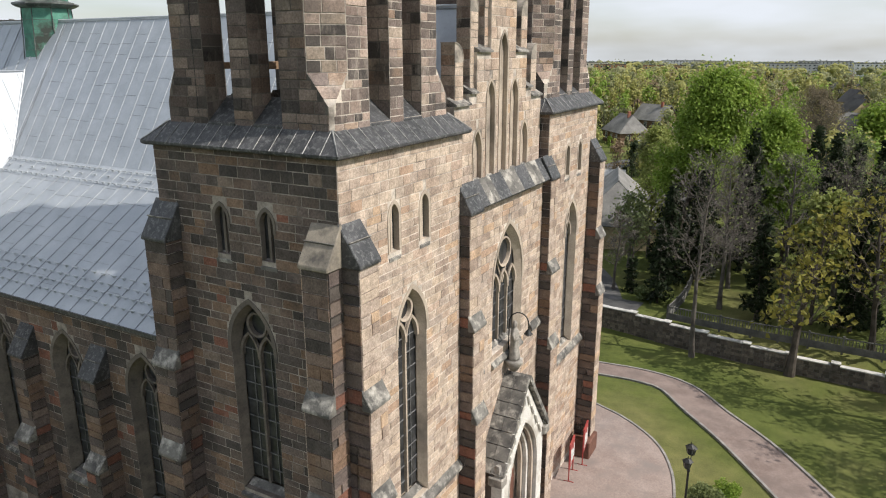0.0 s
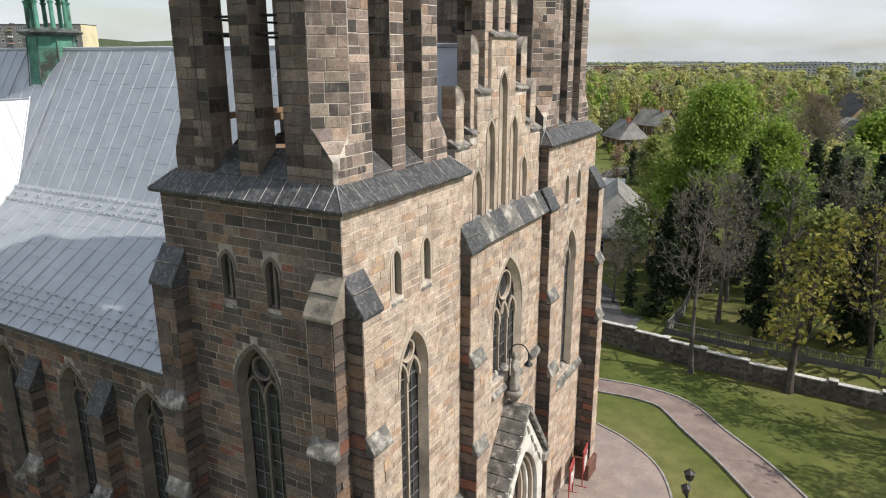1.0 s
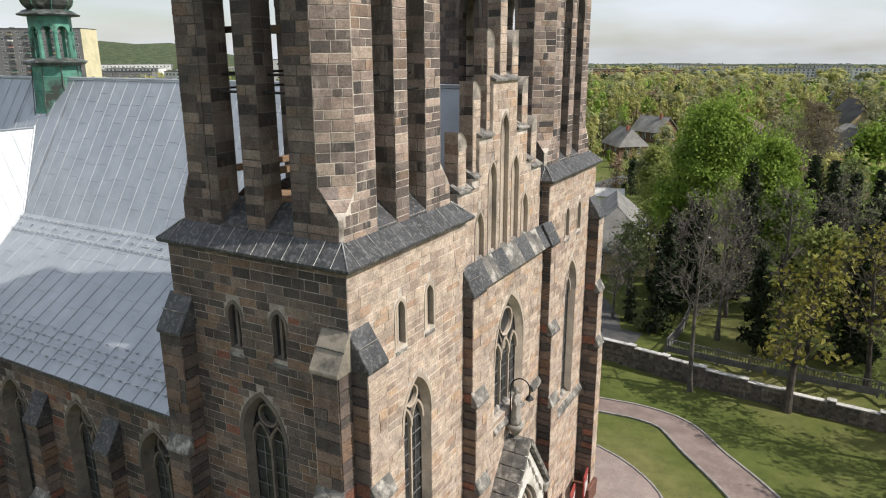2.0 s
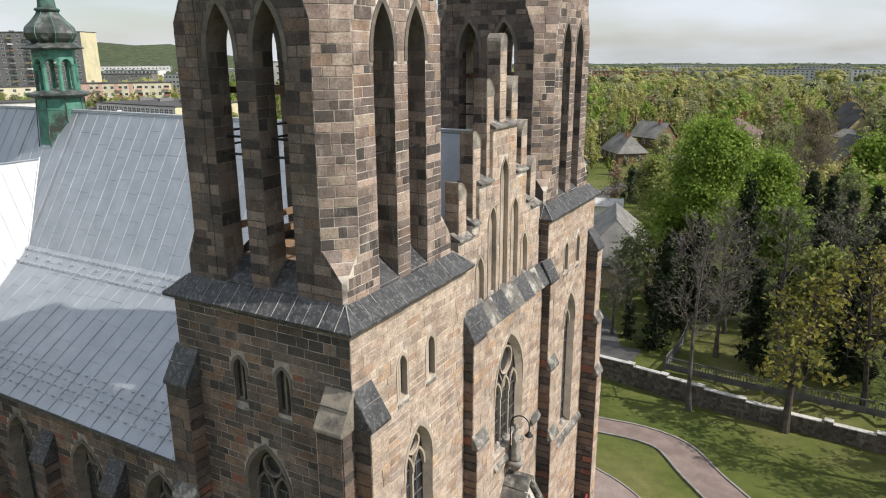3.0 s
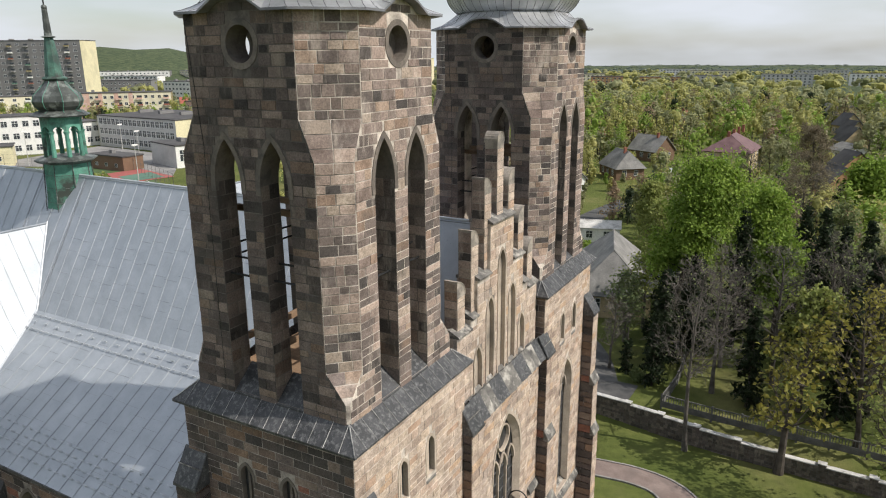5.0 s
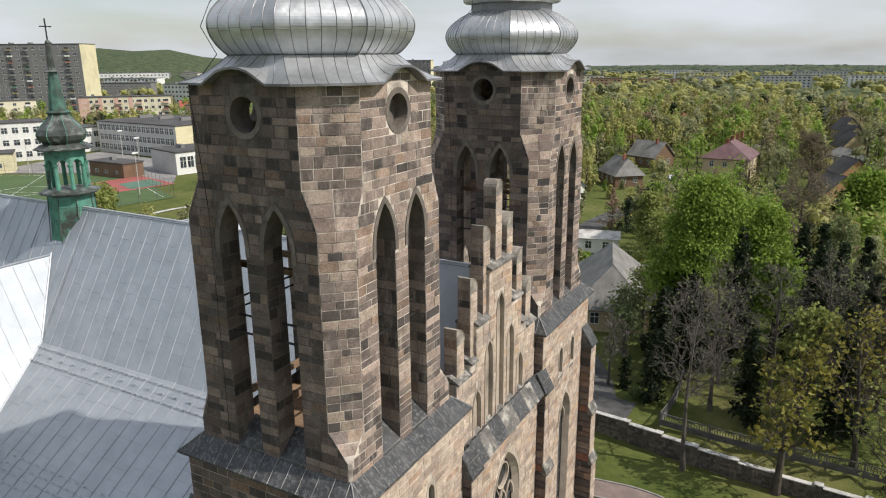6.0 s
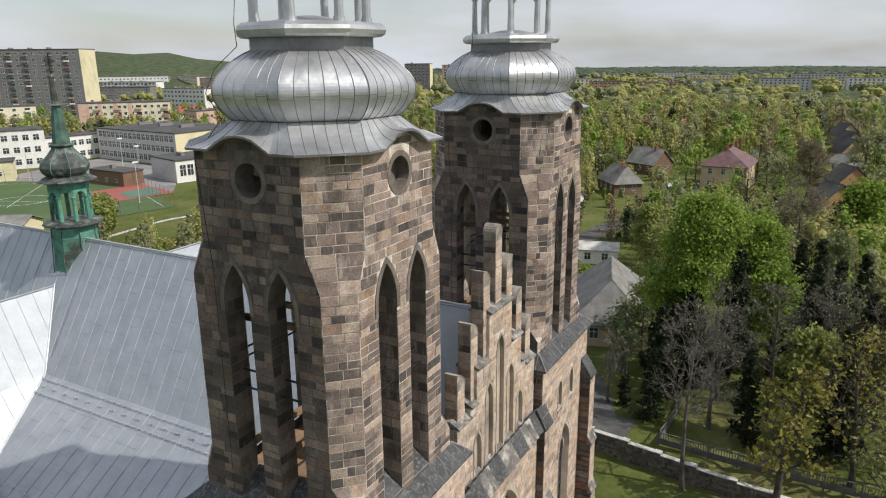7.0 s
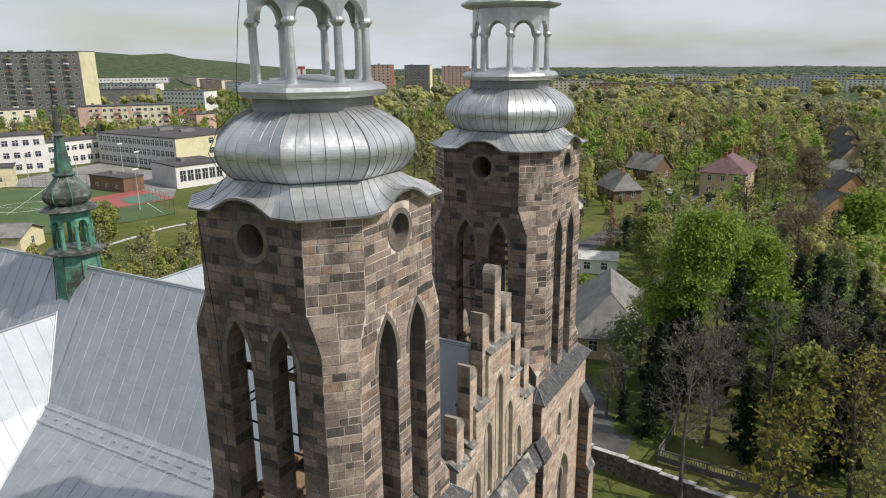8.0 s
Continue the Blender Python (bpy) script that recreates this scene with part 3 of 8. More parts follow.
        for t in tessellate_polygon(flatp):
            bm.faces.new([fr[i] for i in t])
            bm.faces.new([bk[i] for i in t])
        for i in range(len(fr)):
            j = (i + 1) % len(fr)
            bm.faces.new((fr[i], fr[j], bk[j], bk[i]))
        bmesh.ops.recalc_face_normals(bm, faces=bm.faces[:])
        part("arch_panel", bm, M["zinc"], lantern)
    bm = bmesh.new()
    top = [(1.7, 40.55), (2.05, 40.62), (2.3, 40.72), (2.36, 40.82), (2.3, 40.9), (1.9, 41.1), (1.55, 41.5), (1.75, 42.1), (1.5, 42.8), (0.8, 43.4), (0.35, 44.2), (0.2, 46.0), (0.05, 48.0)]
    ring_loft(bm, [oct_ring(r, z) for r, z in top], cap_top=True, cap_bottom=True)
    part("cupola", bm, M["zinc"], tower)


def chamfers(tower, rng, key, mirror):
    """The four cut corners of the belfry with their broaches."""
    for k in range(4):
        r = Matrix.Rotation(k * math.pi / 2, 3, "Z")
        bm = bmesh.new()
        rows, cuts = [], REAR if k > 1 else CUTS
        for z, c in cuts:
            rows.append([bm.verts.new(r @ Vector((-UH, -UH + c, z))), bm.verts.new(r @ Vector((-UH + c, -UH, z)))])
        for a, b in zip(rows, rows[1:]):
            bm.faces.new((a[0], a[1], b[1], b[0]))
        core = part("corner", bm, M["mortar"], tower)
        for z0, z1 in ((23.25, 29.7), (30.9, EAVE - 0.03)):
            c = cut_at((z0 + z1) / 2, cuts)
            mid = r @ Vector((-UH + c / 2, -UH + c / 2, 0))
            f = Face(mid, r @ Vector((1, -1, 0)))
            w = c / math.sqrt(2) * 0.99
            blocks = courses(rng, z0, z1, lambda z: (-w, w), [], 0.31, 0, (0.26, 0.6))
            lay(f, blocks, rng, key, core, 40 if (k == 0) else 0)
        # blocks of the sloping transitions
        vs, fs = [], []
        for z0, z1, rows in ((22.55, 23.25, 2), (29.7, 30.9, 3)):
            for i in range(rows):
                za, zb = z0 + (z1 - z0) * i / rows + 0.015, z0 + (z1 - z0) * (i + 1) / rows - 0.015
                ca, cb = cut_at(za, cuts), cut_at(zb, cuts)
                q = [r @ Vector(p) for p in ((-UH, -UH + ca, za), (-UH + ca, -UH, za), (-UH + cb, -UH, zb), (-UH, -UH + cb, zb))]
                n = (q[1] - q[0]).cross(q[3] - q[0]).normalized()
                parts = 2 if (ca + cb) > 1.3 else 1
                for j in range(parts):
                    s0, s1 = j / parts + 0.012, (j + 1) / parts - 0.012
                    quad = [q[0].lerp(q[1], s0), q[0].lerp(q[1], s1), q[3].lerp(q[2], s1), q[3].lerp(q[2], s0)]
                    b = len(vs)
                    vs += [tuple(v - n * 0.03) for v in quad] + [tuple(v + n * 0.018) for v in quad]
                    fs += [(b + 4, b + 5, b + 6, b + 7)] + [(b + e, b + (e + 1) % 4, b + 4 + (e + 1) % 4, b + 4 + e) for e in range(4)]
        from_lists("stonework", vs, fs, M[key + "_joined"], core, kind="stuff")


def build_tower(cx, mirror, label):
    rng = random.Random(11 if mirror else 7)
    tower = thing("church_tower", label, "church tower", (cx, TY, 0))
    # belfry: four walls with two pointed openings and a round window each
    for k, f in enumerate(compass(UH)):
        holes = belfry_openings()
        if k == 2:
            holes[0].c, holes[1].c = -1.24, 0.74
        ca, cb = ENDS[k]
        left = [(-(UH - c), z) for z, c in ca]
        right = [((UH - c), z) for z, c in reversed(cb)]
        bm = bmesh.new()
        brow = [(1.2 - 0.15 * i, EAVE - 0.02 + 0.38 * brow_curve(1.2 - 0.15 * i)) for i in range(17)]
        slab(bm, f, list(reversed(left)) + list(reversed(right)) + brow, holes, 0.6 if k == 2 else 0.8)
        # left wall: darker mortar and blocks carry its shade
        wall = part("belfry_wall", bm, M["mortar_shaded" if k == 3 else "mortar"], tower, second=M["dressed_brown"])
        blocks = courses(rng, 21.6, EAVE - 0.03, lambda z: (-(UH - cut_at(z, ca)), UH - cut_at(z, cb)), holes, 0.31, 0.17, (0.34, 0.85))
        blocks += courses(rng, EAVE - 0.03, EAVE + 0.22, lambda z: (-0.75, 0.75), holes, 0.3, 0.2, (0.4, 0.7))
        visible = k in (0, 3)
        blocks.sort(key=lambda b: abs(b[2] - 27.5))
        lay(f, blocks, rng, "brown_shaded" if k == 3 else "brown", wall, 150 if visible else 0)
        # lining of the deep reveals; all but the front darkened to paint recess shade
        deep = 0.59 if k == 2 else 0.79
        for h in holes[:2]:
            inner = Face(f.at(h.c - h.hw, 0), -f.n)
            lay(inner, courses(rng, 21.9, 28.9, lambda z: (0.0, deep), [], 0.41, 0, (0.35, 0.6)), rng, "brown_shaded" if k != 0 else "brown", wall, 0, (0.0, 0.012))
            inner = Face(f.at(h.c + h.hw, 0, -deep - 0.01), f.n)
            lay(inner, courses(rng, 21.9, 28.9, lambda z: (0.0, deep), [], 0.41, 0, (0.35, 0.6)), rng, "brown_shaded" if k != 0 else "brown", wall, 0, (0.0, 0.012))
            bm = bmesh.new()
            surround(bm, f, Pointed(h.c, h.hw, 28.6, h.zs, h.za), 0.17, 0.03)
            part("arch_band", bm, M["dressed_brown"], wall)
            bm = bmesh.new()
            for z, o in ((26.35, -0.55), (25.85, -0.3)):
                tube(bm, f.at(h.c - h.hw - 0.02, z, o), f.at(h.c + h.hw + 0.02, z, o), 0.04)
            part("tie_rod", bm, M["iron"], wall)
            bm = bmesh.new()
            hull_prism(bm, [f.at(h.c - h.hw, 22.5, -0.85), f.at(h.c - h.hw, 21.74, 0.03), f.at(h.c - h.hw, 21.6, 0.03), f.at(h.c - h.hw, 21.6, -0.85)], f.u * (2 * h.hw))
            part("opening_sill", bm, M["slate"], wall)
        bm = bmesh.new()
        surround(bm, f, holes[2], 0.17, 0.02)
        part("window_ring", bm, M["dressed_brown"], wall)
        if k in (0, 1):
            bm = bmesh.new()
            lp = holes[2].loop(0.02)
            bm.faces.new([bm.verts.new(f.at(a, z, -0.45)) for a, z in lp])
            part("shutter", bm, M["dressed_brown"], wall)
    chamfers(tower, rng, "brown", mirror)
    bm = bmesh.new()
    box(bm, -2.4, 2.4, -2.4, 2.4, 22.0, 22.12)
    part("belfry_floor", bm, M["wood"], tower, "wooden belfry floor boards")
    for a in (-1.6, 0.0, 1.6):
        bm = bmesh.new()
        box(bm, -2.4, 2.4, a - 0.1, a + 0.1, 23.3, 23.5)
        part("bell_beam", bm, M["wood"], tower)
        bm = bmesh.new()
        box(bm, a - 0.1, a + 0.1, -2.4, 2.4, 27.6, 27.8)
        part("bell_beam", bm, M["wood"], tower)
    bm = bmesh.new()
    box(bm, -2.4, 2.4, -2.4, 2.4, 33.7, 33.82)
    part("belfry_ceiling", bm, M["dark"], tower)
    roof_of_tower(tower)

    # skirt roof between the stages
    bm = bmesh.new()
    e = LH + 0.26
    sq = lambda h, z: [Vector((-h, -h, z)), Vector((h, -h, z)), Vector((h, h, z)), Vector((-h, h, z))]
    ring_loft(bm, [sq(LH - 0.1, 20.98), sq(e - 0.05, 21.0), sq(e, 21.05), sq(e, 21.12), sq(UH - 0.02, 21.72)])
    part("skirt_roof", bm, M["slate"], tower, "dark sheet-metal skirt roof with pale joints")
    bm = bmesh.new()
    for k in range(4):
        r = Matrix.Rotation(k * math.pi / 2, 3, "Z")
        for i in range(1, 13):
            a = -e + 2 * e * i / 13
            t = max(-UH, min(UH, a))
            seam_line(bm, [r @ Vector((a, -e - 0.005, 21.125)), r @ Vector((t * 0.99 + (a - t) * 0.2, -UH, 21.73))], 0.013)
        seam_line(bm, [r @ Vector((-e, -e, 21.125)), r @ Vector((-UH, -UH, 21.73))], 0.02)
    tagged(part("skirt_seam", bm, M["solder"], tower), kind="stuff")
    # lower stage
    for k, f in enumerate(compass(LH)):
        if k == 0 or k == 3:
            holes = [Pointed(-0.90, 0.27, 17.72, 18.85, 19.28, k == 0), Pointed(0.96, 0.27, 17.72, 18.85, 19.28, k == 0),
                     Pointed(0.1 if k == 0 else -0.02, 0.92, 7.95 if k == 0 else 9.3, 14.65, 16.2)]
        else:
            holes = []
        bm = bmesh.new()
        slab(bm, f, [(-LH + 0.007, 0), (LH - 0.007, 0), (LH - 0.007, 21.0), (-LH + 0.007, 21.0)], holes, 0.95)
        # dark stone, mortar and bands off the front: grime plus painted shade
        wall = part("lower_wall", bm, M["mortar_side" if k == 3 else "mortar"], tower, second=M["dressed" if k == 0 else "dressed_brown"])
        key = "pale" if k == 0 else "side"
        z0 = 5.0 if (k == 3 and not mirror) or k == 0 else 12.0
        blocks = courses(rng, z0 if not mirror else 0.4, 20.98, lambda z: (-LH, LH), holes, 0.31, 0.12 if k == 0 else 0.16, (0.4, 1.05))
        if k in (0, 3):
            blocks.sort(key=lambda b: -b[2])
            lay(f, blocks, rng, key, wall, 290 if not mirror else 60)
            for h in holes:
                big = h.hw > 0.5
                bm = bmesh.new()
                surround(bm, f, Pointed(h.c, h.hw, h.zs - 0.25 if big or k == 3 else h.zb, h.zs, h.za), 0.14 if big else 0.1, 0.03)
                part("arch_band", bm, M["dressed" if k == 0 else "dressed_brown"], wall)
                if big:
                    inner = Pointed(h.c, h.hw * 0.86, h.zb + 0.3, h.zs, h.za - 0.18)
                    lancet_window(wall_top(wall), f, inner, 0.36, True, 2, 0.09, "dressed" if k == 0 else "dressed_brown")
                    bm = bmesh.new()
                    splay(bm, f, h, inner, 0.36)
                    part("reveal", bm, M["dressed" if k == 0 else "dressed_brown"], wall)
                    sill(wall, f, h, h.zb + 0.15, 0.45, 0.1, 0.35)
                else:
                    bm = bmesh.new()
                    bm.faces.new([bm.verts.new(f.at(a, z, -0.2)) for a, z in h.loop(0.02)])
                    part("pane", bm, M["glass"], wall)
                    bm = bmesh.new()
                    box_m(bm, f.matrix(h.c, 18.4, -0.15), 0.1, 0.09, 1.5)
                    part("mullion", bm, M["dressed" if k == 0 else "dressed_brown"], wall)
                    sill(wall, f, h, h.zb + 0.12, 0.3, 0.03, 0.3, w=0.06)
        else:
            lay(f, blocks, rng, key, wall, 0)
    return tower


def wall_top(ob):
    """Window parts hang one level under the thing, beside the wall."""
    return ob.parent


def splay(bm, face, outer, inner, depth):
    a, b = outer.loop(), inner.loop()
    n = len(a)
    va = [bm.verts.new(face.at(x, z, 0.0)) for x, z in a]
    vb = [bm.verts.new(face.at(x, z, -depth)) for x, z in b]
    for i in range(1, n):
        j = (i + 1) % n
        bm.faces.new((va[i], va[j], vb[j], vb[i]))
    bmesh.ops.recalc_face_normals(bm, faces=bm.faces[:])


tower_near = build_tower(TC, False, "brown sandstone belfry tower with zinc onion dome and lantern")
tower_far = build_tower(FAR, True, "second sandstone belfry tower with zinc onion dome")
rng_b = random.Random(5)
STG = [(0.0, 10.4, 1.0), (10.4, 13.75, 0.83), (13.75, 18.1, 0.62)]
CEN = [(0.0, 9.7, 0.75), (9.7, 13.6, 0.6), (13.6, 18.15, 0.42)]
F0, R0, B0, L0 = compass(LH)
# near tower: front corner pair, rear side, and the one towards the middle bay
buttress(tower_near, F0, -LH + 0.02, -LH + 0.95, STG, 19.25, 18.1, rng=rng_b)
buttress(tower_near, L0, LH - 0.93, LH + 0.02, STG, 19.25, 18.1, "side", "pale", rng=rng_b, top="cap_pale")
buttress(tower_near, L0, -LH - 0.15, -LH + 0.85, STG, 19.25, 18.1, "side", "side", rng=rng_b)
buttress(tower_near, F0, LH - 0.14, LH + 0.82, CEN, 19.15, 18.15, rng=rng_b)
buttress(tower_far, F0, LH - 0.95, LH - 0.02, STG, 19.25, 18.1, rng=rng_b)
buttress(tower_far, F0, -LH - 0.60, -LH + 0.35, CEN, 19.15, 18.15, rng=rng_b)

# ---------------------------------------------------------------- church: middle bay, gable and porch
front = thing("church", "pale sandstone church front with traceried window and stepped gable", "church", (AXIS, 0, 0))
rngf = random.Random(21)
FY = -0.33
ff = Face((0, FY, 0), (1, 0, 0))
W0, W1 = TC + LH - AXIS + 0.05, FAR - LH - AXIS - 0.05
cw = Pointed(0.02, 1.55, 11.2, 14.2, 16.75)
bm = bmesh.new()
slab(bm, ff, [(W0, 0), (W1, 0), (W1, 18.2), (W0, 18.2)], [cw, Pointed(0, 1.75, 0.02, 5.0, 7.4)], 0.9)
wall = part("wall", bm, M["mortar"], front)
blocks = courses(rngf, 7.0, 18.05, lambda z: (W0, W1), [cw], 0.33, 0.12, (0.4, 1.05))
blocks.sort(key=lambda b: -b[2])
lay(ff, blocks, rngf, "pale", wall, 260)
lay(ff, courses(rngf, 0.3, 7.0, lambda z: (W0, W1), [Pointed(0, 2.3, 0.0, 6.9, 8)], 0.42, 0.0, (0.5, 1.15)), rngf, "pale", wall, 0)
bm = bmesh.new()
surround(bm, ff, Pointed(cw.c, cw.hw, cw.zs - 0.3, cw.zs, cw.za), 0.14, 0.03)
part("arch_band", bm, M["dressed"], wall)
cin = Pointed(cw.c, 1.32, 11.5, 14.2, 16.45)
bm = bmesh.new()
splay(bm, ff, cw, cin, 0.3)
part("reveal", bm, M["dressed"], wall)
lancet_window(front, ff, cin, 0.3, True, 3, 0.09, "dressed")
sill(wall, ff, cw, 11.45, 0.5, 0.15, 0.75, "cap")
# string course under the windows
for f, a0, a1, o in ((Face((TC - AXIS, FY, 0), (1, 0, 0)), -2.7, 3.5, 0), (ff, W0 + 0.8, -2.6, 0), (ff, 2.6, W1 - 0.3, 0), (Face((FAR - AXIS, FY, 0), (1, 0, 0)), -3.2, 2.7, 0)):
    z = 7.6 if f is not ff else 11.0
    bm = bmesh.new()
    hull_prism(bm, [f.at(a0, z + 0.3, -0.02), f.at(a0, z, 0.2), f.at(a0, z - 0.14, 0.2), f.at(a0, z - 0.2, -0.02)], (a1 - a0, 0, 0))
    part("string_course", bm, M["cap"], front)

# weathered lean-to coping at the foot of the gable
bm = bmesh.new()
C0, C1 = W0 + 0.75, W1 - 0.3
hull_prism(bm, [(C0, FY - 0.30, 18.02), (C0, FY - 0.30, 18.14), (C0, 0.2, 19.0), (C0, 0.2, 18.1)], (C1 - C0, 0, 0))
part("coping", bm, M["cap"], front, "weathered grey stone coping")
k, i = C0 - 0.04, 0
while k < C1 - 0.1:
    w = min(rngf.uniform(0.42, 0.72), C1 + 0.04 - k)
    lift = rngf.uniform(0.05, 0.13)
    bm = bmesh.new()
    rows = []
    for x, d in ((k, 0.012), (k + w - 0.015, 0.03 + lift)):
        for t in (0.0, 1.0):
            y, z = FY - 0.36 + 0.57 * t, 18.10 + 0.93 * t
            rows.append([bm.verts.new((x, y - d * 0.86, z + d * 0.5)), bm.verts.new((x, y - (d - 0.05) * 0.86, z + (d - 0.05) * 0.5))])
    (a0, a1), (b0, b1), (c0, c1), (d0, d1) = rows
    for q in ((a0, b0, d0, c0), (a1, c1, d1, b1), (a0, a1, b1, b0), (c0, d0, d1, c1), (a0, c0, c1, a1), (b0, b1, d1, d0)):
        bm.faces.new(q)
    bmesh.ops.recalc_face_normals(bm, faces=bm.faces[:])
    part("coping_slab", bm, M["slate" if i % 4 in (0, 3) else "cap"], front)
    k += w
    i += 1

# stepped gable with blind lancets
GY = 0.10
gf = Face((0, GY, 0), (1, 0, 0))
STEP = [(-4.2, 21.9), (-3.0, 21.9), (-3.0, 22.3), (-2.4, 22.3), (-2.4, 23.8), (-1.2, 23.8), (-1.2, 25.9), (1.2, 25.9), (1.2, 23.8), (2.4, 23.8), (2.4, 22.3), (3.0, 22.3), (3.0, 21.9), (4.2, 21.9)]
niches = [Pointed(1.16 * k, 0.36, 18.75, 24.55 - 1.85 * abs(k) - 0.75, 24.55 - 1.85 * abs(k)) for k in (-2, -1, 0, 1, 2)]


def gable_edges(z):
    w = 4.2
    for a, top in ((4.2, 21.9), (3.0, 22.3), (2.4, 23.8), (1.2, 25.9)):
        if z < top - 0.05:
            w = a
            break
    return (-w, w)


bm = bmesh.new()
slab(bm, gf, [(-4.2, 18.3), (4.2, 18.3)] + list(reversed(STEP)), niches, 0.16)
gable = part("gable", bm, M["mortar"], front, second=M["dressed"])
bm = bmesh.new()
slab(bm, Face((0, GY + 0.165, 0), (1, 0, 0)), [(-4.2, 18.3), (4.2, 18.3)] + list(reversed(STEP)), [], 0.78)
part("gable_back", bm, M["dressed"], front)
blocks = []
for za, zb in ((18.9, 21.9), (21.9, 22.3), (22.3, 23.8), (23.8, 25.9)):
    blocks += courses(rngf, za, zb, gable_edges, niches, 0.40, 0.09, (0.4, 0.85))
lay(gf, blocks, rngf, "pale", gable, 200)
bm = bmesh.new()
for h in niches:
    surround(bm, gf, h, 0.09, 0.045)
tagged(part("niche_band", bm, M["dressed"], gable), kind="stuff")
# dark strips on the niche backs, drawn in for the shadow of the jambs
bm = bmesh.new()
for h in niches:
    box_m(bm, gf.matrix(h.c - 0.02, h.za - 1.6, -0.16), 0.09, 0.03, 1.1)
part("niche_shade", bm, M["dark"], gable)
bm = bmesh.new()
for (x0, z0), (x1, z1) in zip(STEP, STEP[1:]):
    if abs(z1 - z0) < 0.01 and x1 - x0 > 0.3:
        hull_prism(bm, [(x0, GY - 0.12, z0 - 0.02), (x0, GY - 0.12, z0 + 0.05), (x0, GY + 0.35, z0 + 0.3), (x0, GY + 1.0, z0 + 0.1), (x0, GY + 1.0, z0 - 0.02)], (x1 - x0, 0, 0))
tagged(part("step_coping", bm, M["cap"], gable), kind="stuff")
MY0, MY1, MW = GY + 0.14, GY + 0.72, 0.32      # front, back and half width of the merlons


def merlon_top(k, top, w, rise=0.62):
    """Upper outline: round on both sides in the middle, else upright outside and round towards the middle."""
    n = 7
    if k == 0:
        return [(w * math.cos(math.pi * i / 12), top - 0.42 + 0.42 * math.sin(math.pi * i / 12) ** 0.8) for i in range(13)]
    arc = [(w - 2 * w * (1 - math.cos(math.pi / 2 * i / n)), top - rise + rise * math.sin(math.pi / 2 * i / n)) for i in range(n + 1)]
    return arc if k < 0 else [(-x, z) for x, z in reversed(arc)]


for k, top in ((0, 29.55), (-1, 27.83), (1, 27.85), (-2, 25.9), (2, 25.93), (-3, 24.1), (3, 24.15)):
    x = 1.19 * k
    base = {0: 25.8, 1: 23.7, 2: 22.2, 3: 21.8}[abs(k)]
    outline = merlon_top(k, top, MW)
    bm = bmesh.new()
    hull_prism(bm, [(x - MW, MY0, base), (x + MW, MY0, base)] + [(x + a, MY0, z) for a, z in outline], (0, MY1 - MY0, 0))
    pin = part("gable_pinnacle", bm, M["merlon"], front, "stone merlon with a rounded top")
    low = top - 0.66
    lay(Face((x, MY0, 0), (1, 0, 0)), courses(rngf, base + 0.05, low, lambda z: (-MW, MW), [], 0.36, 0, (0.6, 0.7)), rngf, "pale", pin, 12, (0.0, 0.02))
    for side in (-1, 1):
        sf = Face((x + MW * side, (MY0 + MY1) / 2, 0), (0, side, 0))
        hi = top - 0.05 if k * side > 0 else low
        # left flanks in darker blocks, their shade painted into the stone
        lay(sf, courses(rngf, base + 0.05, hi, lambda z: (-0.29, 0.29), [], 0.36, 0, (0.3, 0.6)), rngf, "brown" if side < 0 else "pale", pin, 0, (0.0, 0.015))
    bm = bmesh.new()
    rim = [(x + a, z) for a, z in outline]
    for (xa, za), (xb, zb) in zip(rim, rim[1:]):
        n2 = Vector((zb - za, 0, xa - xb)).normalized() * 0.035
        n2 = n2 if n2.z >= 0 else -n2
        hull_prism(bm, [(xa, MY0 - 0.02, za), (xb, MY0 - 0.02, zb), (xb + n2.x, MY0 - 0.02, zb + n2.z), (xa + n2.x, MY0 - 0.02, za + n2.z)], (0, MY1 - MY0 + 0.04, 0))
    tagged(part("rounded_cap", bm, M["merlon"], pin), kind="stuff")

# porch with a steep stone gable
porch = thing("church_porch", "gabled stone porch with a white moulded pointed arch", "church porch", (AXIS - 0.02, 0, 0))
PY, PTOP, PHW, PDROP = -1.35, 9.72, 2.6, 3.55      # front, ridge height, half width and fall of the roof
pf = Face((0, PY, 0), (1, 0, 0))
pa = Pointed(0.1, 1.75, 0.02, 4.6, 7.6)
bm = bmesh.new()
slab(bm, pf, [(-2.4, 0), (2.4, 0), (2.4, PTOP - PDROP + 0.1), (0.0, PTOP - 0.2), (-2.4, PTOP - PDROP + 0.1)], [pa], 0.5)
part("porch_front", bm, M["white_stone"], porch)
bm = bmesh.new()
for s in (-1, 1):
    box(bm, min(s * 2.4, s * 1.95), max(s * 2.4, s * 1.95), PY + 0.5, FY + 0.02, 0, PTOP - PDROP + 0.1)
part("porch_side", bm, M["dressed_brown"], porch)
for k in range(4):
    o = Pointed(0.1, 1.75 - 0.19 * k, 0.02, 4.6, 7.6 - 0.24 * k)
    bm = bmesh.new()
    surround(bm, Face((0, PY + 0.06 + 0.2 * k, 0), (1, 0, 0)), o, 0.02, 0.09, 0.1)
    part("arch_order", bm, M["white_stone" if k % 2 == 0 else "dressed"], porch)
bm = bmesh.new()
bm.faces.new([bm.verts.new(Vector((a, PY + 0.95, z))) for a, z in Pointed(0.1, 1.3, 0.02, 4.6, 6.8).loop()])
part("tympanum", bm, M["dressed"], porch)
bm = bmesh.new()
box(bm, -0.85, 0.9, PY + 0.85, PY + 0.93, 0.02, 4.4, 0.02)
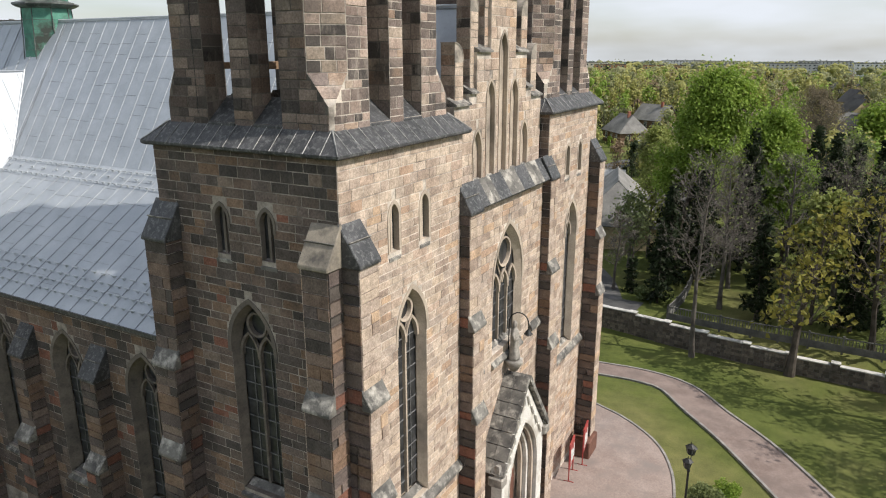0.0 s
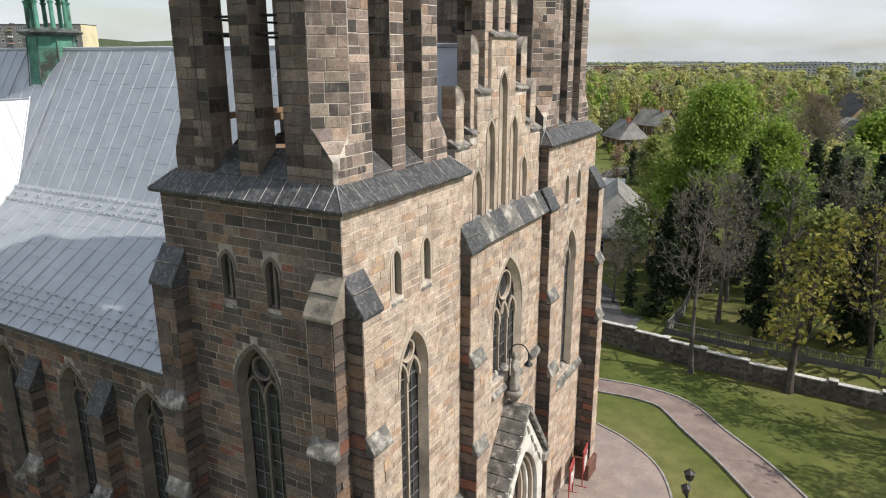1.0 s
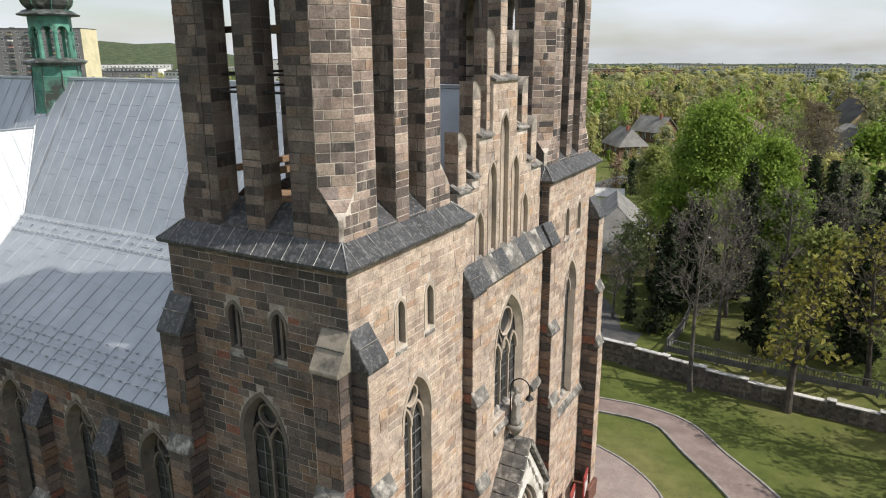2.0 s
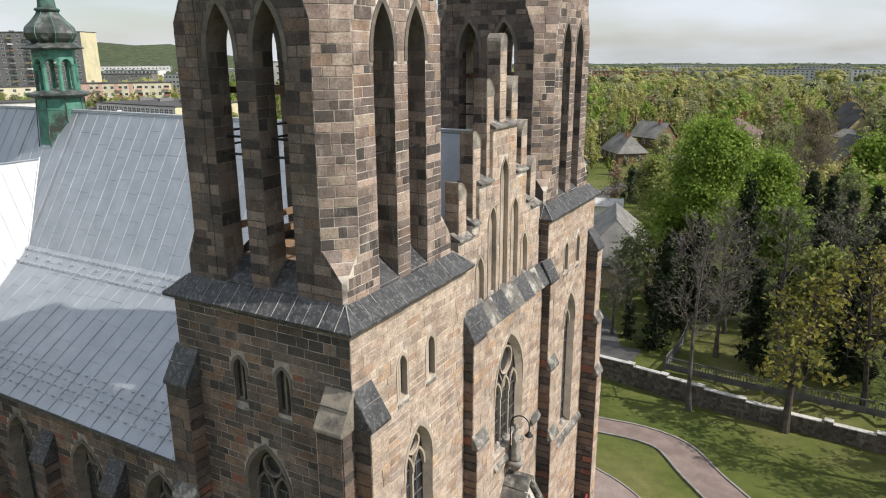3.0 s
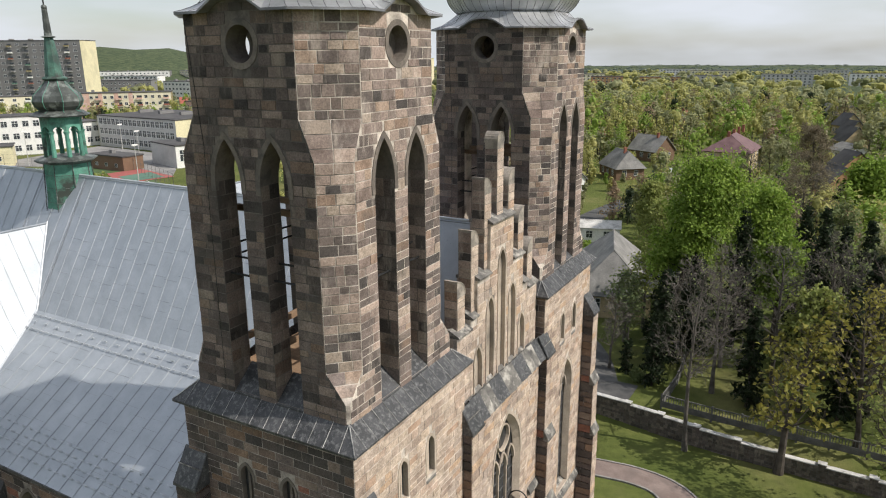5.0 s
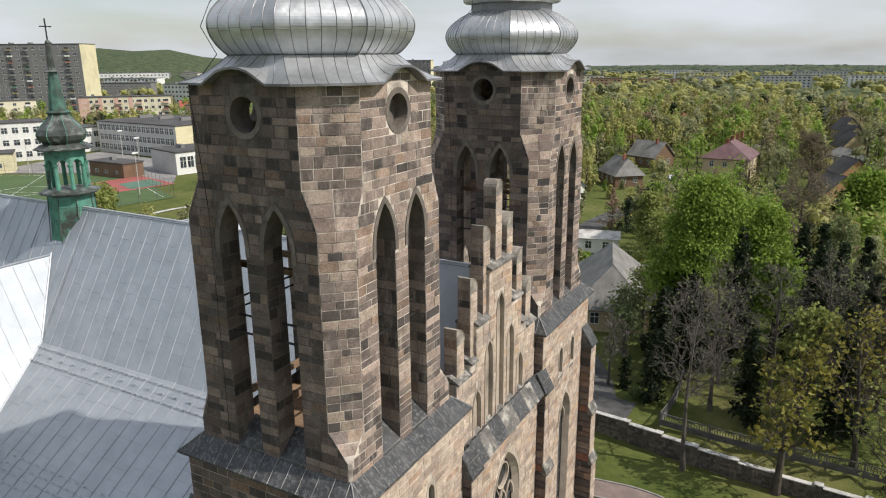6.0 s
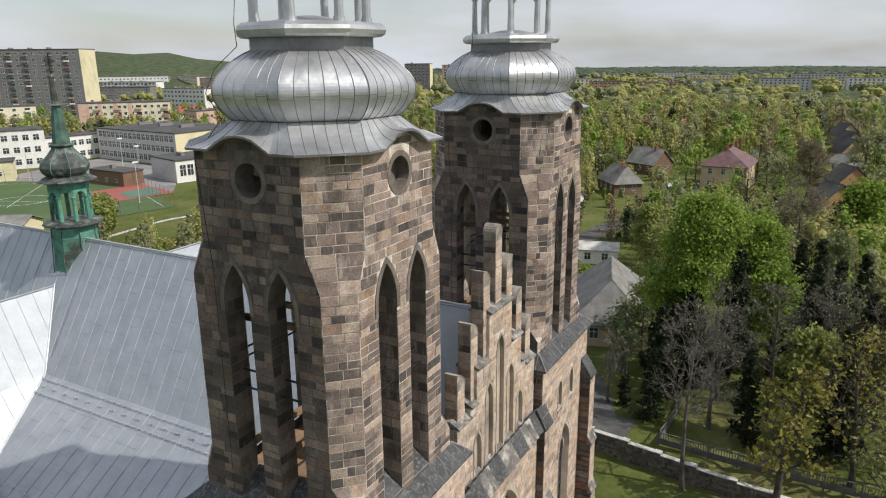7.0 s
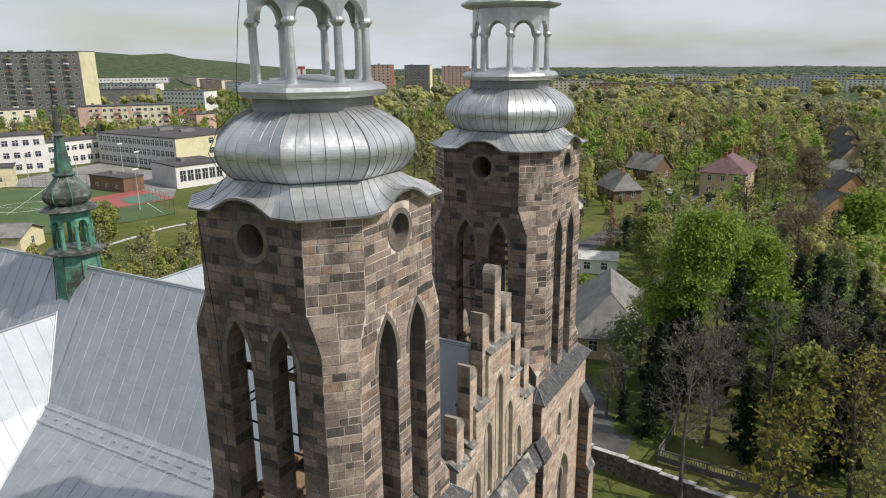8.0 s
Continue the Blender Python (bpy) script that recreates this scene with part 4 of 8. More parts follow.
for i in range(3):
    box(bm, -0.85 + i * 0.58 + 0.08, -0.85 + i * 0.58 + 0.5, PY + 0.80, PY + 0.85, 0.3, 2.0)
    box(bm, -0.85 + i * 0.58 + 0.08, -0.85 + i * 0.58 + 0.5, PY + 0.80, PY + 0.85, 2.3, 4.1)
part("door", bm, M["door_wood"], porch, "brown panelled wooden church door")
for s in (-1, 1):
    d = Vector((s * PHW, 0, -PDROP))
    nrm = Vector((s * PDROP, 0, PHW)).normalized()
    for i in range(7):
        for j in range(2):
            t0, t1 = i / 7, (i + 1) / 7
            y0, y1 = (PY - 0.2, PY + 0.42) if j == 0 else (PY + 0.43, FY + 0.05)
            top = Vector((0, 0, PTOP))
            pts = [top + d * (t0 + 0.004), top + d * (t1 - 0.004)]
            bm = bmesh.new()
            th = 0.2 + rngf.uniform(-0.02, 0.02)
            p0, p1 = pts
            hull_prism(bm, [(p0.x, y0, p0.z), (p1.x, y0, p1.z), (p1.x + nrm.x * th, y0, p1.z + nrm.z * th), (p0.x + nrm.x * th, y0, p0.z + nrm.z * th)], (0, y1 - y0, 0))
            part("roof_slab", bm, M["cap"], porch)
    bm = bmesh.new()
    box(bm, s * 2.55 - 0.28, s * 2.55 + 0.28, PY - 0.2, PY + 0.5, PTOP - PDROP - 0.45, PTOP - PDROP, 0.05)
    tube(bm, (s * 2.55, PY + 0.1, PTOP - PDROP - 0.05), (s * 2.55, PY + 0.1, PTOP - PDROP + 0.5), 0.24, 0.12, 6)
    part("kneeler", bm, M["statue"], porch)
bm = bmesh.new()
for s in (-1, 1):
    for i in range(4):
        a = Vector((s * (0.25 + 0.5 * i), PY - 0.06, PTOP - 0.75 - 0.72 * i))
        tube(bm, a + Vector((0.1, 0, -0.5)), a + Vector((-0.1 * s, 0, -0.15)), 0.07, 0.05)
        tube(bm, a + Vector((0.1, 0, -0.5)), a + Vector((0.2 * s, 0, -0.75)), 0.06, 0.04)
part("gable_relief", bm, M["white_stone"], porch)

# statue on a console over the porch, and the bracket lamp beside it
bm = bmesh.new()
prof = [(0.33, 0.30, 0.0), (0.35, 0.31, 0.12), (0.29, 0.26, 0.45), (0.26, 0.22, 0.8), (0.29, 0.23, 1.05), (0.31, 0.22, 1.28), (0.27, 0.18, 1.42), (0.10, 0.10, 1.5), (0.09, 0.09, 1.55), (0.125, 0.13, 1.62), (0.13, 0.14, 1.72), (0.09, 0.1, 1.82), (0.02, 0.02, 1.86)]
ring_loft(bm, [[Vector((0.8 * rx * math.cos(t) * (1 + 0.09 * math.sin(5 * t + 2 * z)), 0.8 * ry * math.sin(t) * (1 + 0.09 * math.sin(4 * t + z)), z)) for t in [2 * math.pi * i / 20 for i in range(20)]] for rx, ry, z in prof], cap_top=True, cap_bottom=True)
for s in (-1, 1):
    tube(bm, (s * 0.22, 0, 1.34), (s * 0.26, -0.1, 0.98), 0.075, 0.06)
    tube(bm, (s * 0.26, -0.1, 0.98), (s * 0.06, -0.24, 1.12), 0.06, 0.05)
ring_loft(bm, [[Vector((r * math.cos(math.pi / 4 * i), r * math.sin(math.pi / 4 * i), z)) for i in range(8)] for r, z in ((0.16, -0.55), (0.3, -0.3), (0.42, -0.14), (0.42, 0.0))], cap_top=True, cap_bottom=True)
st = part("statue", bm, M["statue"], None, smooth=True)
st.location = (AXIS + 0.02, -0.72, 10.5)
tagged(st, "weathered grey stone statue on a console over the porch", "statue")
lampb = thing("bracket_lamp", "black wrought-iron swan-neck lamp over the porch", "lamp", (AXIS + 0.2, FY + 0.02, 10.3))
bm = bmesh.new()
tube(bm, (0, -0.05, 0.1), (0, -0.05, 1.85), 0.032)
tube(bm, (0, 0.1, 0.3), (0, -0.06, 0.3), 0.03)
arc = [Vector((0.2 * (1 - math.cos(math.pi * i / 9)) / 2, -0.05 - 0.85 * (1 - math.cos(math.pi * i / 9)) / 2, 1.85 + 0.5 * math.sin(math.pi * i / 9))) for i in range(10)]
arc.append(arc[-1] + Vector((0, 0, -0.35)))
for p, q in zip(arc, arc[1:]):
    tube(bm, p, q, 0.03)
part("arm", bm, M["iron"], lampb)
bm = bmesh.new()
tube(bm, arc[-1] + Vector((0, 0, 0.08)), arc[-1] + Vector((0, 0, -0.12)), 0.06, 0.2, 12)
tube(bm, arc[-1] + Vector((0, 0, -0.12)), arc[-1] + Vector((0, 0, -0.2)), 0.2, 0.1, 12)
part("shade", bm, M["iron"], lampb)

# ---------------------------------------------------------------- church: nave, aisle, transept
AX, EZ, BX, BZ, RZ = 0.15, 13.92, 7.0, 18.27, 25.6
nave = thing("church_nave", "long church nave with sandstone aisle wall and galvanised sheet roof", "church nave", (0, 0, 0))
rngn = random.Random(3)
NY0 = 6.95
af = Face((0.6, 0, 0), (0, -1, 0))
aisle_holes = [Pointed(-c, 1.05, 5.6, 10.9, 12.55) for c in (10.15, 15.05, 19.95, 24.85)]
bm = bmesh.new()
slab(bm, af, [(-26.5, 0), (-NY0 + 0.6, 0), (-NY0 + 0.6, 13.85), (-26.5, 13.85)], aisle_holes, 0.8)
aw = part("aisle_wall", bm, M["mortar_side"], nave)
blocks = courses(rngn, 3.0, 13.8, lambda z: (-26.5, -NY0 + 0.5), aisle_holes, 0.42, 0.14, (0.5, 1.1))
near = [b for b in blocks if b[1] > -19 and b[2] > 7.5]
rest = [b for b in blocks if not (b[1] > -19 and b[2] > 7.5)]
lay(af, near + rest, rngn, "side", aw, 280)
for h in aisle_holes[:3]:
    bm = bmesh.new()
    surround(bm, af, Pointed(h.c, h.hw, h.zs - 0.3, h.zs, h.za), 0.14, 0.04)
    part("arch_band", bm, M["dressed_brown"], aw)
    inner = Pointed(h.c, 0.85, 5.9, 10.9, 12.35)
    bm = bmesh.new()
    splay(bm, af, h, inner, 0.5)
    part("reveal", bm, M["dressed_brown"], aw)
    lancet_window(nave, af, inner, 0.5, True, 2, 0.09, "dressed_brown")
    sill(aw, af, h, 5.8, 0.45, 0.15, 0.4)
for c in (12.75, 17.6, 22.5):
    buttress(nave, af, -c - 0.45, -c + 0.45, [(0, 7.4, 1.05), (7.4, 11.3, 0.7)], 12.55, 11.3, "side", "side", rng=rngn)


def roof_sheet(name, a, b, c, d, seams, mat, seam_mat, parent, label="", rows=0):
    """A sheet roof a-b (eave) to d-c (top), with standing seams, as a solid with thickness."""
    a, b, c, d = Vector(a), Vector(b), Vector(c), Vector(d)
    n = (b - a).cross(d - a).normalized()
    if n.z < 0:
        n = -n
    bm = bmesh.new()
    hull_prism(bm, [a, b, c, d], -n * 0.12)
    ob = part(name, bm, M[mat], parent, label)
    bm = bmesh.new()
    for i in range(seams + 1):
        t = i / seams
        p, q = a.lerp(b, t) + n * 0.012, d.lerp(c, t) + n * 0.012
        tube(bm, p, q, 0.022, 0.022, 4)
    tagged(part("standing_seam", bm, M[seam_mat], ob), kind="stuff")
    if rows:
        bm = bmesh.new()
        for j in range(1, rows):
            p, q = a.lerp(d, j / rows), b.lerp(c, j / rows)
            for i in range(seams):
                o = 0.35 * ((i * 7 + j * 3) % 3 - 1) / rows
                u0, u1 = i / seams, (i + 1) / seams
                s = min(0.99, max(0.01, j / rows + o))
                e0, e1 = a.lerp(d, s).lerp(b.lerp(c, s), u0), a.lerp(d, s).lerp(b.lerp(c, s), u1)
                tube(bm, e0 + n * 0.003, e1 + n * 0.003, 0.009, 0.009, 4)
        tagged(part("cross_weld", bm, M["roof_seam"], ob), kind="stuff")
    return ob, n


def snow_guard(parent, a, b, n, count, hooks=True):
    """A row of small stops across a roof."""
    a, b = Vector(a), Vector(b)
    bm = bmesh.new()
    d = (b - a).normalized()
    for i in range(count):
        p = a.lerp(b, (i + 0.5) / count)
        tube(bm, p, p + n * 0.13, 0.04, 0.035, 4)
        tube(bm, p + n * 0.11 - d * 0.17, p + n * 0.11 + d * 0.17, 0.03, 0.03, 4)
    tagged(part("snow_guard", bm, M["roof_seam"], parent), kind="stuff")


YV, TE = 28.1, 25.2                            # valley foot and eave line of the transept
_, n_lo = roof_sheet("aisle_roof", (AX, NY0 - 0.4, EZ), (AX, TE, EZ), (BX, YV, BZ), (BX, NY0 - 0.4, BZ), 1, "roof", "roof_seam", nave, "grey galvanised sheet roof with standing seams")
TRY, TRZ = 30.3, 22.82                        # transept ridge
TRX = BX + (TRZ - BZ) / (RZ - BZ) * (AXIS - BX)
CH = 58.0                                     # end of the choir
up, n_up = roof_sheet("nave_roof", (BX, 0.9, BZ), (BX, YV, BZ), (AXIS, YV, RZ), (AXIS, 0.9, RZ), 1, "roof", "roof_seam", nave, "steep grey galvanised sheet roof")
roof_sheet("nave_roof", (BX, YV, BZ), (TRX, TRY, TRZ), (AXIS, TRY, RZ), (AXIS, YV, RZ), 1, "roof", "roof_seam", nave)
roof_sheet("choir_roof", (TRX, TRY, TRZ), (BX, 2 * TRY - YV, BZ), (AXIS, 2 * TRY - YV, RZ), (AXIS, TRY, RZ), 1, "roof", "roof_seam", nave)
roof_sheet("choir_roof", (BX, 2 * TRY - YV, BZ), (BX, CH, BZ), (AXIS, CH, RZ), (AXIS, 2 * TRY - YV, RZ), 24, "roof", "roof_seam", nave)
bm = bmesh.new()
box(bm, BX + 0.3, 2 * AXIS - BX - 0.3, 2 * TRY - YV, CH - 0.3, 0, BZ - 0.1)
part("choir_wall", bm, M["side_joined"], nave)
# seams of the two slopes run straight up the fall of the roof
bm, low = bmesh.new(), bmesh.new()
y = NY0 - 0.2
while y < 2 * TRY - YV:
    if y < YV:
        x0 = AX if y < TE else AX + (y - TE) / (YV - TE) * (BX - AX)
        z0 = EZ + (x0 - AX) / (BX - AX) * (BZ - EZ)
        tube(low, Vector((x0, y, z0)) + n_lo * 0.015, Vector((BX, y, BZ)) + n_lo * 0.006, 0.016, 0.016, 4)
    t = 0 if y < YV else (TRX - BX) / (AXIS - BX) * (1 - abs(y - TRY) / (TRY - YV))
    tube(bm, Vector((BX + (AXIS - BX) * t, y, BZ + (RZ - BZ) * t)) + n_up * 0.015, Vector((AXIS, y, RZ)) + n_up * 0.008, 0.0155, 0.0155, 4)
    y += 0.98
tagged(part("standing_seam", bm, M["roof_seam"], nave), kind="stuff")
tagged(part("standing_seam", low, M["aisle_seam_shaded"], nave), kind="stuff")
bm = bmesh.new()
for j in range(1, 7):
    t = j / 7
    for i in range(22):
        y0 = NY0 + i * 0.98
        if y0 + 0.98 > YV:
            break
        o = rngn.uniform(-0.05, 0.05)
        if y0 < TE - 1.0 + t * 2.9:
            p = Vector((AX, y0, EZ)).lerp(Vector((BX, y0, BZ)), t + o)
            tube(bm, p + n_lo * 0.004, p + Vector((0, 0.98, 0)) + n_lo * 0.004, 0.01, 0.01, 4)
        p = Vector((BX, y0, BZ)).lerp(Vector((AXIS, y0, RZ)), t + o)
        tube(bm, p + n_up * 0.004, p + Vector((0, 0.98, 0)) + n_up * 0.004, 0.01, 0.01, 4)
tagged(part("cross_weld", bm, M["roof_joint"], nave), kind="stuff")
for d, c in ((0.25, 46), (0.62, 20), (1.0, 46)):
    p = Vector((BX - d, 0, BZ - d * 0.635))
    snow_guard(nave, (p.x, NY0, p.z), (p.x, YV - d * 0.42, p.z), n_lo, c)
for d, c in ((0.55, 34), (0.95, 40), (1.3, 34), (1.65, 30)):
    p = Vector((AX + d, 0, EZ + d * 0.635))
    snow_guard(nave, (p.x, NY0, p.z), (p.x, TE - 0.2 + d * 0.42, p.z), n_lo, c)
# the hidden slopes, closing the roof
roof_sheet("nave_roof", (2 * AXIS - BX, CH, BZ), (2 * AXIS - BX, 0.9, BZ), (AXIS, 0.9, RZ), (AXIS, CH, RZ), 56, "roof", "roof_seam", nave)
roof_sheet("aisle_roof", (2 * AXIS - AX, YV, EZ), (2 * AXIS - AX, NY0, EZ), (2 * AXIS - BX, NY0, BZ), (2 * AXIS - BX, YV, BZ), 22, "roof", "roof_seam", nave)
bm = bmesh.new()
box(bm, 2 * AXIS - 1.2, 2 * AXIS - 0.6, NY0, 26.5, 0, 13.9)
part("aisle_wall", bm, M["side_joined"], nave)
bm = bmesh.new()
tube(bm, (AXIS, 0.9, RZ + 0.02), (AXIS, CH, RZ + 0.02), 0.07, 0.07, 6)
tube(bm, Vector((BX, YV, BZ + 0.03)), (TRX, TRY, TRZ + 0.03), 0.06, 0.06, 6)
tube(bm, Vector((AX, TE, EZ + 0.03)), (BX, YV, BZ + 0.03), 0.06, 0.06, 6)
part("ridge_cap", bm, M["roof_seam"], nave)
bm = bmesh.new()
box(bm, AX - 0.06, AX + 0.06, NY0 - 0.4, TE, EZ - 0.16, EZ + 0.0)
part("gutter", bm, M["slate"], nave)
bm = bmesh.new()
tube(bm, (0.42, 24.4, 13.6), (0.42, 24.4, 0.0), 0.07)
part("downpipe", bm, M["lead"], nave)

trans = thing("church_transept", "church transept with a sunlit galvanised sheet roof", "church transept", (0, 0, 0))
TX0 = -6.0
_, n_tl = roof_sheet("transept_roof", (TX0, TE, EZ), (AX, TE, EZ), (BX, YV, BZ), (TX0, YV, BZ), 1, "roof", "roof_seam", trans)
_, n_tu = roof_sheet("transept_roof", (TX0, YV, BZ), (BX, YV, BZ), (TRX, TRY, TRZ), (TX0, TRY, TRZ), 1, "roof", "roof_seam", trans)
roof_sheet("transept_roof", (BX, 2 * TRY - YV, BZ), (TX0, 2 * TRY - YV, BZ), (TX0, TRY, TRZ), (TRX, TRY, TRZ), 14, "roof", "roof_seam", trans)
ex = 2 * AXIS
roof_sheet("transept_roof", (ex - BX, YV, BZ), (ex - TX0, YV, BZ), (ex - TX0, TRY, TRZ), (ex - TRX, TRY, TRZ), 14, "roof", "roof_seam", trans)
roof_sheet("transept_roof", (ex - TX0, 2 * TRY - YV, BZ), (ex - BX, 2 * TRY - YV, BZ), (ex - TRX, TRY, TRZ), (ex - TX0, TRY, TRZ), 14, "roof", "roof_seam", trans)
bm = bmesh.new()
x = TX0 + 0.5
while x < TRX - 0.1:
    if x < BX:
        y0 = TE if x < AX else TE + (x - AX) / (BX - AX) * (YV - TE)
        z0 = EZ + (y0 - TE) / (YV - TE) * (BZ - EZ)
        tube(bm, Vector((x, y0, z0)) + n_tl * 0.015, Vector((x, YV, BZ)) + n_tl * 0.015, 0.012, 0.012, 4)
    t = 0 if x < BX else (x - BX) / (TRX - BX)
    tube(bm, Vector((x, YV + (TRY - YV) * t, BZ + (TRZ - BZ) * t)) + n_tu * 0.015, Vector((x, TRY, TRZ)) + n_tu * 0.015, 0.012, 0.012, 4)
    x += 0.98
tagged(part("standing_seam", bm, M["roof_seam"], trans), kind="stuff")
bm = bmesh.new()
hull_prism(bm, [(TX0 + 0.1, (TE + 0.3), 0), (TX0 + 0.1, (TE + 0.3), EZ - 0.1), (TX0 + 0.1, YV, BZ - 0.2), (TX0 + 0.1, TRY, TRZ - 0.2), (TX0 + 0.1, 2 * TRY - YV, BZ - 0.2), (TX0 + 0.1, 2 * TRY - YV, 0)], (0.6, 0, 0))
box(bm, TX0 + 0.7, 0.6, (TE + 0.3), TE + 0.9, 0, EZ - 0.1)
part("transept_wall", bm, M["side_joined"], trans)

# ridge turret in green copper
TUR = (11.55, 30.15)
tur = thing("ridge_turret", "green weathered copper ridge turret with open arcade and small onion dome", "turret", (*TUR, 0.45))
def tring(rad, z):
    return oct_ring(rad, z)
bm = bmesh.new()
ring_loft(bm, [tring(r, z) for r, z in ((1.5, 21.5), (1.28, 24.0), (1.22, 25.9))])
part("turret_base", bm, M["copper"], tur)
bm = bmesh.new()
for k in range(8):
    a, b = tring(1.235, 25.9)[k], tring(1.515, 21.5)[k]
    tube(bm, a, b, 0.03, 0.03, 4)
    for z in (22.6, 23.5, 24.4, 25.2):
        r = 1.5 + (z - 21.5) / (24.0 - 21.5) * -0.22 if z < 24 else 1.28 - (z - 24) / 1.9 * 0.06
        tube(bm, tring(r + 0.004, z)[k], tring(r + 0.004, z)[(k + 1) % 8], 0.012, 0.012, 4)
tagged(part("base_seam", bm, M["copper_dark"], tur), kind="stuff")
bm = bmesh.new()
ring_loft(bm, [tring(r, z) for r, z in ((1.2, 25.85), (1.5, 25.95), (1.68, 26.08), (1.66, 26.16), (1.2, 26.3), (0.2, 26.42))], cap_top=True)
part("turret_cornice", bm, M["copper_dark"], tur)
for k in range(8):
    p = tring(1.02, 0)[k]
    bm = bmesh.new()
    tube(bm, p + Vector((0, 0, 26.2)), p + Vector((0, 0, 27.75)), 0.14, 0.12, 8)
    tube(bm, p + Vector((0, 0, 27.7)), p + Vector((0, 0, 27.85)), 0.14, 0.2, 8)
    part("column", bm, M["copper"], tur)
    r = Matrix.Rotation(k * math.pi / 4, 4, "Z")
    f = Face(r @ Vector((0, -1.1, 0)), r.to_3x3() @ Vector((1, 0, 0)))
    w = 1.1 * math.tan(math.pi / 8)
    arch = Pointed(0, w - 0.12, 27.8, 27.82, 27.82 + (w - 0.12) * 1.02)
    pts = [(-w, 27.8)] + list(reversed(arch.loop()[2:])) + [(w, 27.8), (w, 28.75), (-w, 28.75)]
    bm = bmesh.new()
    vs = [bm.verts.new(f.at(a, z)) for a, z in pts]
    for t in tessellate_polygon([[Vector((a, z, 0)) for a, z in pts]]):
        bm.faces.new([vs[i] for i in t])
    ex = bmesh.ops.extrude_face_region(bm, geom=bm.faces[:])
    bmesh.ops.translate(bm, vec=-f.n * 0.14, verts=[v for v in ex["geom"] if isinstance(v, bmesh.types.BMVert)])
    bmesh.ops.recalc_face_normals(bm, faces=bm.faces[:])
    part("arch_panel", bm, M["copper"], tur)
bm = bmesh.new()
on = [(1.1, 28.7), (1.55, 28.75), (1.62, 28.82), (1.3, 29.0), (1.0, 29.12), (1.22, 29.35), (1.32, 29.65), (1.22, 30.0), (0.85, 30.4), (0.58, 30.75), (0.5, 30.95)]
ring_loft(bm, [tring(r, z) for r, z in on], cap_bottom=True)
part("onion_dome", bm, M["copper_dark"], tur)
bm = bmesh.new()
for k in range(8):
    seam_line(bm, [tring(r + 0.01, z)[k] for r, z in on[3:]], 0.022)
tagged(part("dome_seam", bm, M["copper"], tur), kind="stuff")
bm = bmesh.new()
ring_loft(bm, [tring(r, z) for r, z in ((0.6, 30.9), (0.66, 31.0), (0.6, 31.08), (0.48, 31.12), (0.26, 33.2), (0.22, 33.4))], cap_top=True)
part("spirelet", bm, M["copper_mid"], tur)
bm = bmesh.new()
ring_loft(bm, [tring(r, z) for r, z in ((0.2, 33.35), (0.42, 33.42), (0.2, 33.5), (0.14, 35.0))], cap_top=True)
bmesh.ops.create_uvsphere(bm, u_segments=10, v_segments=8, radius=0.17, matrix=Matrix.Translation((0, 0, 35.1)))
part("finial", bm, M["copper_dark"], tur)
bm = bmesh.new()
box(bm, -0.03, 0.03, -0.03, 0.03, 35.2, 36.5)
box(bm, -0.36, 0.36, -0.03, 0.03, 36.0, 36.07)
part("cross", bm, M["iron"], tur)

# lightning conductors down the tower roofs
for tw in (tower_near, tower_far):
    bm = bmesh.new()
    pts = [Vector(q) for q in ((-1.75, 0.9, 41.0), (-1.95, 1.05, 39.4), (-2.2, 1.1, 37.5), (-2.05, 1.2, 36.85), (-2.75, 1.5, 36.2), (-3.1, 1.6, 35.5), (-2.7, 1.45, 34.7), (-3.5, 1.9, 33.6), (-3.35, 1.75, 30.0), (-3.4, 1.75, 22.0))]
    for q0, q1 in zip(pts, pts[1:]):
        tube(bm, q0, q1, 0.012, 0.012, 4)
    part("lightning_conductor", bm, M["iron"], tw)

# ---------------------------------------------------------------- ground
def smooth(a, b, x):
    t = max(0.0, min(1.0, (x - a) / (b - a)))
    return t * t * (3 - 2 * t)


def land(x, y):
    """Height of the ground: level round the church, a dip to the park wall, plain beyond, wooded hill to the north."""
    h = -1.45 * smooth(27, 41, x) + 1.0 * smooth(46.3, 47.2, x) + 0.45 * smooth(52, 66, x)
    d = math.hypot(x, y)
    a = math.degrees(math.atan2(y, x))
    if d > 500:
        h += 54 * smooth(900, 1500, d) * smooth(38, 52, a) * (1 - 0.25 * smooth(54, 66, a)) * (0.94 + 0.06 * math.sin(a * 1.3))
        h += 5 * smooth(3300, 4300, d) * (0.6 + 0.4 * math.sin(a * 0.7)) - 35 * smooth(700, 3600, d) * (1 - smooth(36, 50, a))
    return h


